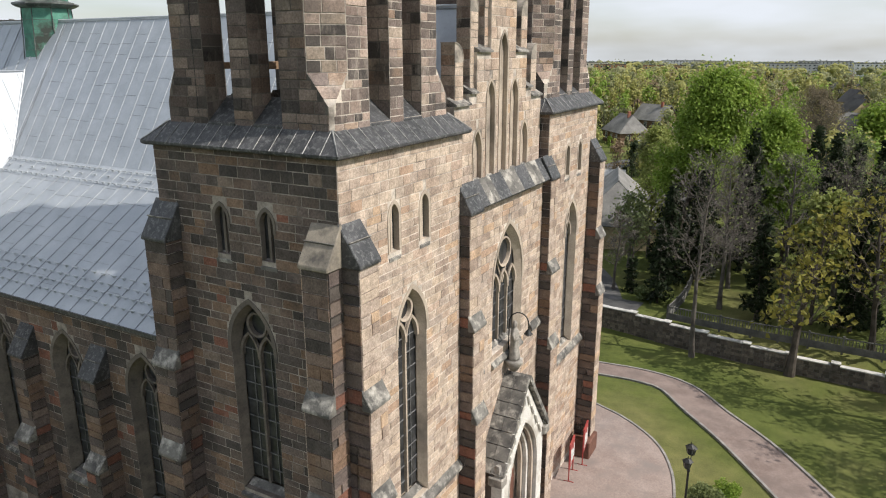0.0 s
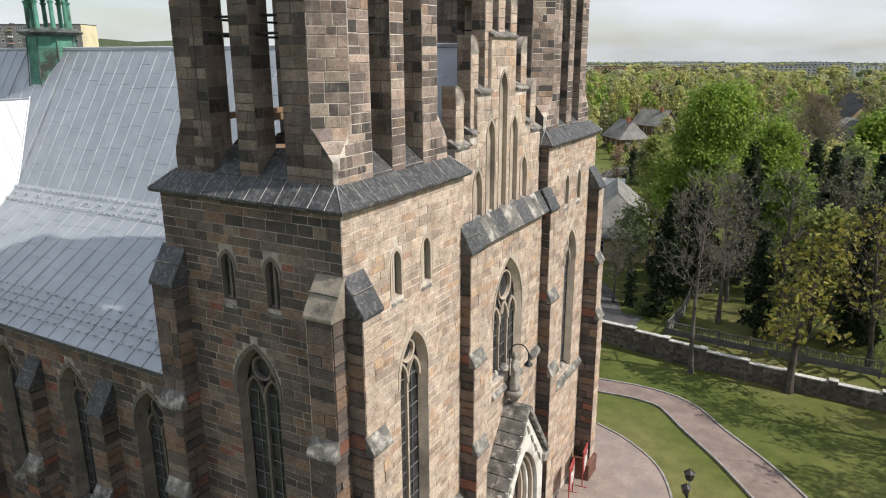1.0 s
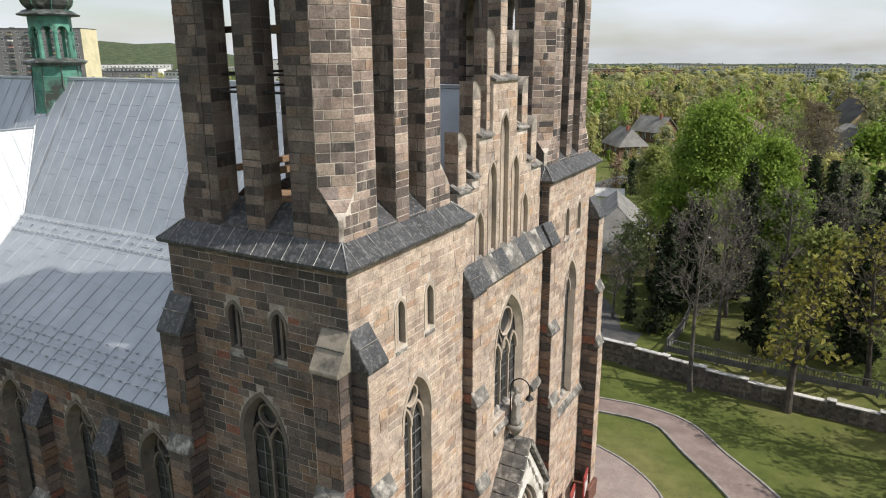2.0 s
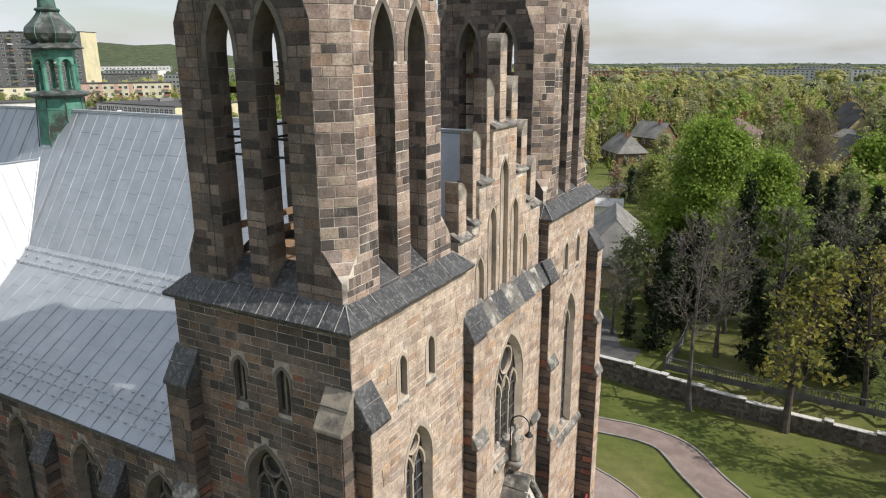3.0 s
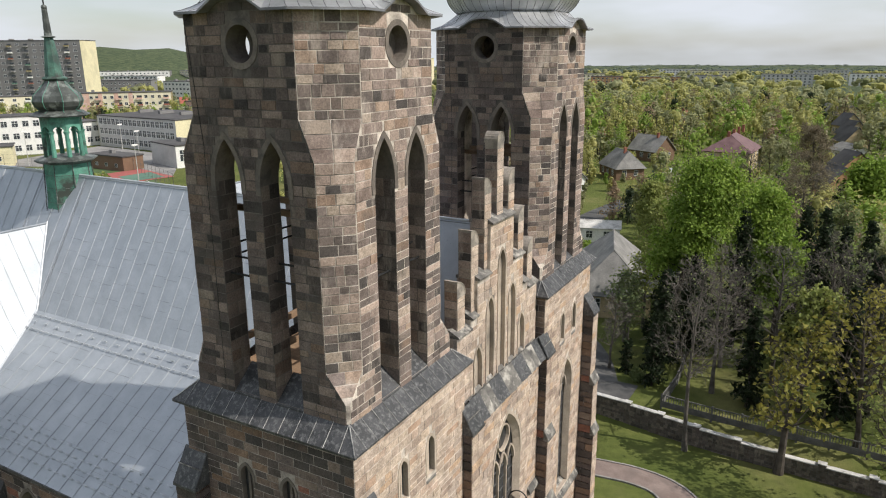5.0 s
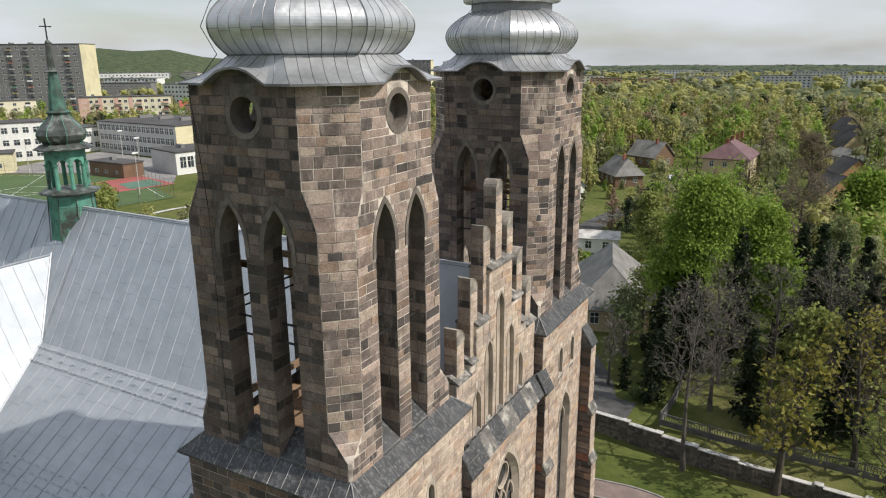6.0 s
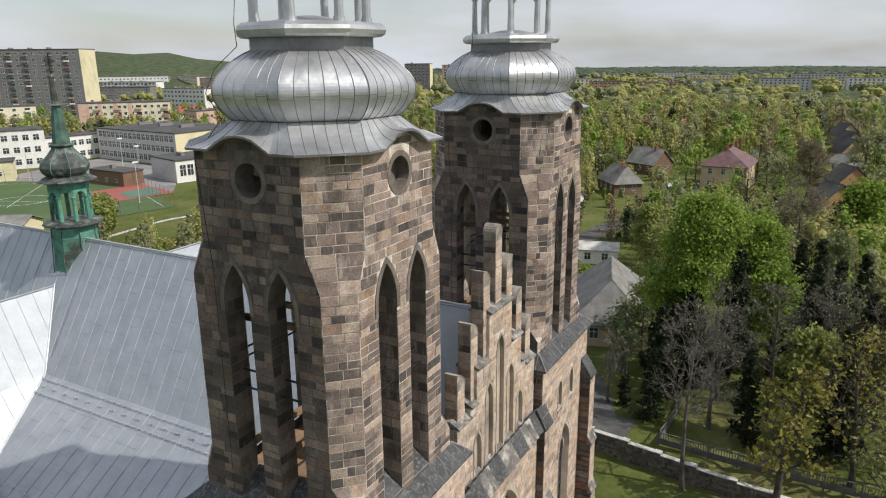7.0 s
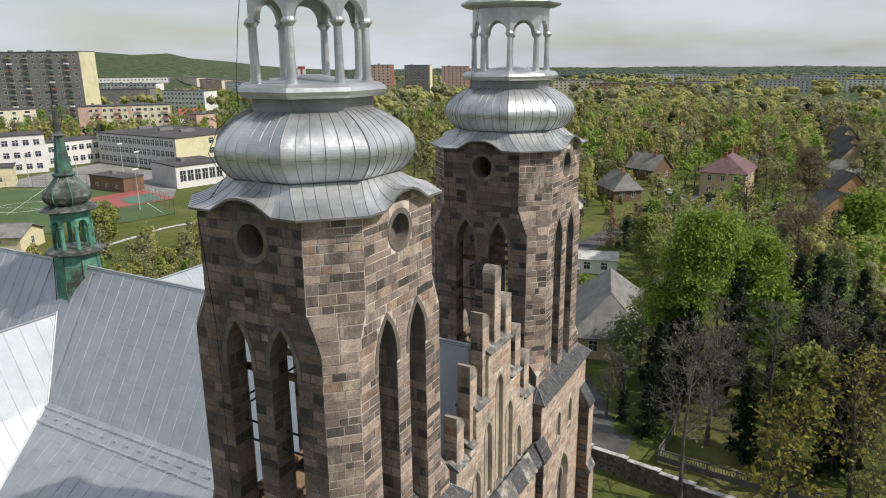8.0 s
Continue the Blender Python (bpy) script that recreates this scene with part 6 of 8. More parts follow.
def slab_block(name, label, category, corner, to, depth, height, wallmat, endmat, storeys, n, win=(1.5, 1.5), style="bar", roofmat="tar_roof", balcony=(), balmat="white", z=0.0, end_windows=0, margin=1.0, group="", parapet=0.35):
    """A flat-roofed block: its long front runs from corner to `to`; depth goes away to the left of that run."""
    c, t = Vector((*corner, 0)), Vector((*to, 0))
    u = (t - c).normalized()
    L = (t - c).length
    b = thing(name, label, category, (c.x, c.y, z), math.degrees(math.atan2(u.y, u.x)), group)
    bm = bmesh.new()
    box(bm, 0, L, 0.0, depth, -1.0, height)
    part("wall", bm, M[wallmat], b)
    if endmat != wallmat:
        for x in (0, L):
            bm = bmesh.new()
            box(bm, x - 0.04, x + 0.04, -0.03, depth + 0.03, -1.0, height + 0.02)
            part("end_wall", bm, M[endmat], b)
    bm = bmesh.new()
    box(bm, -0.25, L + 0.25, -0.25, depth + 0.25, height, height + parapet)
    part("roof", bm, M[roofmat], b)
    for k in range(max(1, int(L / 14))):
        bm = bmesh.new()
        x = (k + 0.5) * 14 * 0.9
        if x < L - 1:
            box(bm, x - 0.6, x + 0.6, depth * 0.45, depth * 0.65, height + parapet, height + parapet + 1.1)
            part("roof_vent", bm, M["greyp"], b)
        else:
            bm.free()
    st = (height - 0.6) / storeys
    f = Face((0, 0, 0), (1, 0, 0))
    add_windows(b, f, L, st * 0.33, st, storeys, n, *win, style, margin, set(balcony))
    if end_windows:
        add_windows(b, Face((L + 0.05, 0, 0), (0, 1, 0)), depth, st * 0.33, st, storeys, end_windows, *win, style, depth * 0.25)
        add_windows(b, Face((-0.05, depth, 0), (0, -1, 0)), depth, st * 0.33, st, storeys, end_windows, *win, style, depth * 0.25)
    for i in balcony:
        a = margin + (L - 2 * margin) * (i + 0.5) / n
        for s in range(storeys):
            bal = thing_part("balcony", b)
            bm = bmesh.new()
            box(bm, a - 1.5, a + 1.5, -1.1, 0.0, s * st + 0.5, s * st + 0.62)
            part("floor_slab", bm, M["white"], bal)
            bm = bmesh.new()
            box(bm, a - 1.5, a + 1.5, -1.1, -1.04, s * st + 0.62, s * st + 1.5)
            box(bm, a - 1.5, a - 1.44, -1.1, 0.0, s * st + 0.62, s * st + 1.5)
            box(bm, a + 1.44, a + 1.5, -1.1, 0.0, s * st + 0.62, s * st + 1.5)
            part("railing", bm, M[balmat] if not isinstance(balmat, (list, tuple)) else M[balmat[(i * 3 + s * 5) % len(balmat)]], bal)
            bm = bmesh.new()
            box(bm, a - 1.3, a + 1.3, -0.02, 0.03, s * st + 0.62, s * st + 2.6)
            part("balcony_door", bm, M["win_glass"], bal)
    return b


def house(label, at, rz, L, D, eave, ridge, wallmat, roofmat, hip=0.0, windows=3, storeys=1, chim=1, over=0.45, category="house", gable_windows=2, name="house"):
    """A pitched-roof house, its ridge along its local x."""
    x, y = at
    b = thing(name, label, category, (x, y, land(x, y)), rz)
    bm = bmesh.new()
    hx = L / 2
    if hip == 0:
        hull_prism(bm, [(-hx, -D / 2, -0.8), (-hx, D / 2, -0.8), (-hx, D / 2, eave), (-hx, 0, ridge - 0.15), (-hx, -D / 2, eave)], (L, 0, 0))
    else:
        box(bm, -hx, hx, -D / 2, D / 2, -0.8, eave)
    part("wall", bm, M[wallmat], b)
    sl = (ridge - eave) / (D / 2)
    ez = eave - over * sl
    e0, e1 = hx + over, D / 2 + over
    r = hx + over - (hip if hip else 0)
    bm = bmesh.new()
    A = [Vector(p) for p in ((-e0, -e1, ez), (e0, -e1, ez), (e0, e1, ez), (-e0, e1, ez))]
    R0, R1 = Vector((-r, 0, ridge)), Vector((r, 0, ridge))
    fs = [(A[0], A[1], R1, R0), (A[2], A[3], R0, R1)]
    if hip:
        fs += [(A[1], A[2], R1), (A[3], A[0], R0)]
    for pts in fs:
        n = (pts[1] - pts[0]).cross(pts[2] - pts[0]).normalized()
        hull_prism(bm, [p for p in pts], n * 0.16)
    roof = part("roof", bm, M[roofmat], b)
    bm = bmesh.new()
    tube(bm, R0 + Vector((0, 0, 0.14)), R1 + Vector((0, 0, 0.14)), 0.12, 0.12, 6)
    part("ridge_tile", bm, M[roofmat], roof)
    for k in range(chim):
        bm = bmesh.new()
        cx = -hx * 0.5 + (hx * 0.9 * k)
        box(bm, cx - 0.35, cx + 0.35, 0.15, 0.85, ridge - 1.2, ridge + 0.95)
        box(bm, cx - 0.42, cx + 0.42, 0.08, 0.92, ridge + 0.95, ridge + 1.08)
        part("chimney", bm, M["brick_red"], b)
    st = (eave - 0.3) / storeys
    for f, ln, n in ((Face((-hx, -D / 2, 0), (1, 0, 0)), L, windows), (Face((hx, D / 2, 0), (-1, 0, 0)), L, windows), (Face((hx, -D / 2, 0), (0, 1, 0)), D, gable_windows), (Face((-hx, D / 2, 0), (0, -1, 0)), D, gable_windows)):
        add_windows(b, f, ln, st * 0.35, st, storeys, n, 1.1, min(1.5, st * 0.55), "cross", 0.7)
    return b


# the town to the north-east
MIX = ["greyp", "white", "grey_dark", "brick_red", "teal_court", "greyp", "olive"]
slab_block("tower_block", "eleven-storey grey slab block with a yellow gable end", "apartment block", (229, 519), (285.5, 428), 24, 44, "greyp", "yellow", 11, 20, (2.2, 1.6), "bar", balcony=(1, 3, 6, 8, 11, 13, 16, 18), balmat=MIX, z=0)
slab_block("apartment_block", "four-storey pink and cream apartment block with balconies", "apartment block", (219.5, 339), (252.5, 307), 12, 14.6, "cream", "olive", 4, 13, (1.5, 1.5), "bar", balcony=(2, 5, 8, 12), balmat=["pink", "brick_red", "pink"])
for k, (a0, a1) in enumerate(((0, 5.2), (9.5, 11.5), (17.2, 19.4), (24.4, 26.6))):
    bm = bmesh.new()
    u = Vector((33, -32, 0)).normalized()
    f = Face((219.5, 339, 0), u)
    hull_prism(bm, [f.at(a0, -0.5, 0.05), f.at(a0, 14.6, 0.05), f.at(a0, 14.6, -0.1), f.at(a0, -0.5, -0.1)], u * (a1 - a0))
    blk = bpy.data.objects["apartment_block"]
    ob = part("pink_panel", bm, M["pink"], blk)
    ob.matrix_parent_inverse = blk.matrix_world.inverted()
slab_block("apartment_block", "cream four-storey apartment block with white balconies", "apartment block", (176, 408), (223.5, 383), 12, 12.2, "cream", "cream", 4, 8, (1.6, 1.5), "bar", balcony=(1, 3, 5, 7), balmat="white")
slab_block("school_building", "white three-storey school wing with paired windows", "school", (92, 254), (134, 232.5), 14, 13.2, "white", "white", 3, 14, (1.9, 2.0), "cross")
slab_block("school_annex", "low yellow school annex", "school", (88, 228), (110.5, 213), 10, 6.0, "yellow", "yellow", 1, 4, (1.6, 1.4), "cross")
slab_block("school_building", "white two-storey school link with dark roof", "school", (138.5, 241), (160, 238), 12, 9.0, "white", "white", 2, 7, (1.9, 2.0), "cross")
slab_block("school_building", "grey three-storey school wing with a pale yellow gable end", "school", (157, 236), (154.3, 189.5), 31, 11.4, "pale_grey", "yellow", 3, 17, (2.1, 2.2), "cross", end_windows=1)
slab_block("gymnasium", "white gymnasium with tall grid windows", "gymnasium", (130, 161.8), (146, 157.5), 17, 6.7, "white", "pale_grey", 1, 6, (2.0, 3.4), "cross")
slab_block("container_shed", "brown timber-clad container sheds with roof lights", "shed", (118.5, 187), (118.3, 171), 7, 4.2, "brownwood", "brownwood", 1, 3, (1.2, 1.0), "bar")
slab_block("apartment_block", "white four-storey block with dark roof", "apartment block", (373.3, 458.5), (375.7, 414.4), 14, 14.5, "white", "white", 4, 11, (1.9, 1.5), "bar")
slab_block("apartment_block", "long white modern apartment block with dark balconies", "apartment block", (505, 715), (523.6, 649), 14, 13, "white", "white", 4, 14, (2.4, 1.8), "bar", balcony=(3, 7, 8, 11), balmat="grey_dark")
for k in range(3):
    p, q = Vector((702, 822)).lerp(Vector((570, 549)), k / 3 + 0.02), Vector((702, 822)).lerp(Vector((570, 549)), (k + 1) / 3 - 0.02)
    slab_block("apartment_block", "long %s apartment terrace below the hill" % ("cream", "pink and cream", "white")[k], "apartment block", tuple(p), tuple(q), 14, 14.5 - 1.2 * k, ("cream", "pink", "white")[k], "cream", 4, 18, (2.2, 1.6), "bar", group="terraces below the hill")
slab_block("workshop", "grey flat-roofed workshop building", "workshop", (392, 575), (420, 531), 16, 13, "greyp", "greyp", 3, 14, (1.6, 1.5), "bar")
slab_block("depot_building", "long white depot building with flat roof", "depot", (600, 872), (668, 800), 24, 15, "white", "greyp", 3, 20, (2.0, 1.6), "bar")
slab_block("small_building", "pink plaster two-storey building with flat roof", "office", (255.6, 300), (253.8, 289), 14, 9.5, "pink", "pink", 2, 3, (1.5, 1.6), "bar", end_windows=3)
house("small house with a bright red tiled roof", (300, 345), -40, 14, 10, 4.5, 8.5, "white", "red_tile", name="house")
# flats near the skyline
for cx, cy, L, dr, h, col, end in ((577, 397, 20, -70, 31, "pink", "brick_red"), (625, 388, 27, -72, 30, "greyp", "yellow"), (668, 367, 28, -73, 28, "pink", "brick_red"), (560, 470, 60, -50, 14, "cream", "pink"), (640, 560, 80, -48, 14, "cream", "white"), (520, 520, 50, -52, 13, "yellow", "white"),
                                   (662, 200, 30, -74, 12, "orange", "pink"), (690, 160, 38, -78, 11, "orange", "cream"), (760, 128, 34, -80, 11, "pale_grey", "orange"), (790, 60, 48, -86, 12, "pale_grey", "cream"), (820, -20, 42, -88, 12, "white", "white"), (900, 150, 52, -80, 13, "cream", "white"), (980, 40, 60, -85, 13, "pale_grey", "white"), (1050, 220, 58, -75, 13, "white", "cream"), (700, 250, 50, -70, 13, "cream", "pink")):
    d = radians(dr)
    slab_block("apartment_block", "distant %s apartment block near the skyline" % {"pink": "pink and red", "greyp": "grey", "pale_grey": "pale grey", "cream": "cream", "yellow": "yellow", "orange": "orange", "white": "white"}[col], "apartment block", (cx, cy), (cx + L * math.cos(d), cy + L * math.sin(d)), 14, h, col, end, max(3, int(h / 2.9)), max(4, int(L / 4.2)), (1.8, 1.5), "plain", z=land(cx, cy), group="skyline flats")
# houses among the gardens
house("cream two-storey villa with a burgundy hipped roof and chimneys", (196.5, 12.5), -3, 16.5, 11.8, 7.0, 10.8, "ochre", "red_roof", 5.0, 3, 2, 4, 0.6, "villa", 3, "villa")
house("weathered house with a steep grey roof", (175.5, 38), 40, 11, 8, 3.4, 7.4, "brownwood", "eternit", 2.0)
house("brown timber cottage with a grey roof", (213, 38.5), 62, 11, 9, 3.4, 7.6, "brownwood", "eternit", 0)
house("low dark gabled cottage", (150, 47), 60, 11, 8, 3.2, 6.6, "white", "eternit", 0)
house("gabled house with a low orange timber end", (172.5, -14.0), 30, 7, 7.6, 3.4, 6.8, "orange", "tar_roof", 0, chim=0, gable_windows=1)
house("gabled house with an orange timber end", (199.5, -17.0), 30, 7, 8.0, 3.8, 7.4, "orange", "tar_roof", 0, chim=0)
house("grey-roofed gabled row house", (238, -17), 30, 9, 8, 3.2, 5.2, "white", "eternit", 0, chim=0)
house("dark-roofed gabled row house with a cream end", (261, -17.5), 30, 7, 8.5, 4.0, 8.4, "ochre", "tar_roof", 0, chim=0)
house("dark-roofed gabled row house with a cream end", (286, -18), 30, 7, 8.5, 4.0, 8.4, "ochre", "tar_roof", 0, chim=0)
house("dark-roofed gabled row house", (317, -16.5), 30, 7, 8.5, 4.4, 8.8, "ochre", "tar_roof", 0, chim=0)
house("long cream terrace with a dark roof", (362, -13), 32, 20, 14, 5.0, 9.5, "ochre", "tar_roof", 0, 6, 2, 4)
house("small white outbuilding with red doors", (106.5, 23.5), -75, 7.5, 5, 2.6, 3.4, "white", "concrete", 0, 2, 1, 0, 0.3, "outbuilding", 1)
house("yellow plaster manor house with a grey hipped roof", (77.5, 12.8), 16, 19, 9.5, 3.4, 7.8, "ochre", "eternit", 4.2, 4, 1, 0, 0.5, "house", 2)
house("white manor wing with a grey roof behind the trees", (90, 6.5), 0, 13, 8, 3.6, 6.6, "white", "eternit", 2.5, 4, 1, 1, 0.5, "house", 2)
house("low yellow hall with a shallow grey roof", (64, 141), -60, 16, 9, 3.5, 5.2, "yellow", "eternit", 0, 2, 1, 0, 0.6, "hall", 1)
for x, y, rz in ((128, 60, 10), (240, 60, 30), (275, 45, 10), (300, 25, 50), (310, 70, 20), (255, 85, 40), (140, 8, 15), (330, 50, 0), (228, -40, 30), (280, -55, 20), (330, -60, 10)):
    house("garden house with a grey pitched roof", (x, y), rz, 11, 8, 3.6, 7.0, "white" if (x // 10) % 2 else "ochre", "eternit" if x % 3 else "red_tile", 0, 2)

# ---------------------------------------------------------------- forecourt furniture
lamp = thing("street_lamp", "black cast-iron street lamp with two lanterns beside the forecourt", "street lamp", (18.1, -7.7, 0))
bm = bmesh.new()
for r0, r1, z0, z1 in ((0.16, 0.14, 0, 0.5), (0.09, 0.07, 0.5, 1.2), (0.055, 0.045, 1.2, 4.2), (0.09, 0.09, 1.2, 1.28), (0.08, 0.08, 3.5, 3.58)):
    tube(bm, (0, 0, z0), (0, 0, z1), r0, r1, 10)
part("pole", bm, M["iron"], lamp)
lamp.scale = (1.15, 1.15, 0.9)
bm = bmesh.new()
for s in (-1, 1):
    for i in range(6):
        t0, t1 = i / 6, (i + 1) / 6
        tube(bm, (s * 0.5 * t0, 0, 3.75 + 0.35 * math.sin(t0 * math.pi / 2)), (s * 0.5 * t1, 0, 3.75 + 0.35 * math.sin(t1 * math.pi / 2)), 0.025, 0.025, 6)
part("arm", bm, M["iron"], lamp)
for s, dz in ((-1, 0.0), (1, 0.15), (0, 0.55)):
    head = thing_part("lantern", lamp)
    o = Vector((s * 0.5, 0, 4.05 + dz))
    bm = bmesh.new()
    tube(bm, o + Vector((0, 0, 0.05)), o + Vector((0, 0, 0.45)), 0.13, 0.2, 6)
    part("glazing", bm, M["glass"], head)
    bm = bmesh.new()
    tube(bm, o + Vector((0, 0, 0.45)), o + Vector((0, 0, 0.62)), 0.25, 0.06, 6)
    tube(bm, o + Vector((0, 0, 0.62)), o + Vector((0, 0, 0.75)), 0.03, 0.01, 6)
    tube(bm, o + Vector((0, 0, -0.03)), o + Vector((0, 0, 0.05)), 0.08, 0.14, 6)
    for k in range(6):
        a = math.pi / 3 * k
        tube(bm, o + Vector((0.135 * math.cos(a), 0.135 * math.sin(a), 0.05)), o + Vector((0.205 * math.cos(a), 0.205 * math.sin(a), 0.45)), 0.012, 0.012, 4)
    part("hood", bm, M["iron"], head)
M["red_steel"] = surface("red_painted_steel", (0.28, 0.04, 0.04), (0.36, 0.07, 0.06), 2.0, 0.5, 0.05)
M["paper"] = surface("notice_paper", (0.5, 0.5, 0.48), (0.72, 0.71, 0.68), 2.5, 0.8, 0.02)
for x, y in ((19.3, -1.15), (21.3, -1.3)):
    nb = thing("notice_board", "red steel notice board on two legs with pinned papers", "notice board", (x, y, 0.03), 8, "church notice boards")
    for s in (-1, 1):
        bm = bmesh.new()
        tube(bm, (s * 0.62, 0, 0), (s * 0.62, 0, 2.3), 0.035)
        tube(bm, (s * 0.62, -0.3, 0.02), (s * 0.62, 0.3, 0.02), 0.03)
        part("leg", bm, M["red_steel"], nb)
    bm = bmesh.new()
    box(bm, -0.62, 0.62, -0.05, 0.05, 0.85, 2.35, 0.01)
    part("board", bm, M["red_steel"], nb)
    for k in range(4):
        bm = bmesh.new()
        box(bm, -0.5 + 0.26 * k, -0.28 + 0.26 * k, -0.06, -0.052, 1.05 + 0.08 * (k % 2), 1.95 - 0.1 * (k % 3))
        part("notice", bm, M["paper"], nb)
bm = bmesh.new()
box(bm, 21.4, 23.0, -1.55, -0.3, 0.0, 1.15, 0.05)
pl = part("plinth", bm, M["door_wood"])
tagged(pl, "dark red stone plinth at the tower buttress", "plinth", kind="structure")

# parked cars by the far street
def car(at, rz, colour, label):
    c = thing("car", label, "car", (*at, land(*at) + 0.13), rz, "parked cars")
    bm = bmesh.new()
    prof = [(-2.1, 0.35), (-2.15, 0.75), (-1.2, 0.92), (-0.75, 1.42), (0.75, 1.45), (1.5, 0.95), (2.05, 0.8), (2.1, 0.35)]
    hull_prism(bm, [(x, -0.82, z) for x, z in prof], (0, 1.64, 0))
    bmesh.ops.bevel(bm, geom=bm.edges[:], offset=0.06, segments=1, affect="EDGES")
    part("body", bm, surface("car_paint_" + label.split()[0], colour, colour, 1.0, 0.25, 0.0, metal=0.2), c)
    bm = bmesh.new()
    hull_prism(bm, [(x, -0.84, z) for x, z in ((-1.05, 0.95), (-0.68, 1.36), (0.68, 1.38), (1.25, 0.97))], (0, 1.68, 0))
    part("windows", bm, M["win_glass"], c)
    for x in (-1.3, 1.35):
        for y in (-0.78, 0.78):
            bm = bmesh.new()
            tube(bm, (x, y - 0.1, 0.2), (x, y + 0.1, 0.2), 0.33, 0.33, 14)
            part("wheel", bm, M["iron"], c)


for k, (x, y, rz, col, nm) in enumerate(((186.5, 26.5, 20, (0.55, 0.56, 0.57), "silver hatchback parked on the street"), (181, 23.5, 70, (0.04, 0.045, 0.06), "dark saloon parked near the villa"), (215, 19, 10, (0.4, 0.05, 0.04), "red hatchback parked on the street"), (232, 17, 10, (0.7, 0.7, 0.7), "white car parked on the street"), (103, 27.5, 100, (0.35, 0.37, 0.4), "grey car beside the outbuilding"))):
    car((x, y), rz, col, nm)
# masts on the tower block, posts and netting frames round the sports field
mast = thing("roof_antenna", "thin white antenna masts on the block roof", "antenna", (252, 500, 44.3))
for k, (dx, h) in enumerate(((0, 7), (9, 9), (-7, 6), (20, 4))):
    bm = bmesh.new()
    u = Vector((0.53, -0.85, 0))
    q = u * dx + Vector((4, 3, 0))
    tube(bm, q, q + Vector((0, 0, h)), 0.12, 0.08, 5)
    box(bm, q.x - 0.5, q.x + 0.5, q.y - 0.3, q.y + 0.3, h * 0.6, h * 0.8)
    part("mast", bm, M["white"], mast)
net = thing("field_fence", "tall wire fence on grey posts round the sports field", "fence", (0, 0, 0.05))
line = [(100, 222), (125, 178), (105, 134), (78, 140)]
for (x0, y0), (x1, y1) in zip(line, line[1:]):
    n = int(math.hypot(x1 - x0, y1 - y0) / 4)
    for i in range(n + 1):
        t = i / n
        bm = bmesh.new()
        tube(bm, (x0 + (x1 - x0) * t, y0 + (y1 - y0) * t, 0), (x0 + (x1 - x0) * t, y0 + (y1 - y0) * t, 4.2), 0.05, 0.05, 5)
        part("fence_post", bm, M["fence_grey"], net)
    bm = bmesh.new()
    for z in (0.3, 1.4, 2.8, 4.1):
        tube(bm, (x0, y0, z), (x1, y1, z), 0.02, 0.02, 4)
    part("rail", bm, M["fence_grey"], net)
for x, y in ((128, 176), (104, 146), (131, 212), (112, 208), (140, 200)):
    fl = thing("floodlight_mast", "slim grey floodlight mast beside the field", "lamp post", (x, y, 0), group="field lights")
    bm = bmesh.new()
    tube(bm, (0, 0, 0), (0, 0, 11), 0.12, 0.07, 6)
    part("pole", bm, M["concrete"], fl)
    bm = bmesh.new()
    box(bm, -0.9, 0.9, -0.1, 0.15, 10.7, 11.1)
    part("lamp_head", bm, M["white"], fl)
# grey store with a red and white roof sign on the skyline
sb = slab_block("store_building", "grey store building with a red and white roof sign", "store", (450, 415), (468, 389), 18, 23, "pale_grey", "pale_grey", 4, 4, (1.8, 1.5), "plain")
bm = bmesh.new()
box(bm, 24, 31, -0.4, 0.4, 23.4, 32)
part("sign_board", bm, M["white_paint"], sb)
bm = bmesh.new()
box(bm, 24.4, 30.6, -0.55, -0.45, 29.5, 31.6)
box(bm, 26.6, 28.4, -0.55, -0.45, 24, 29.5)
part("sign_shape", bm, M["red_steel"], sb)


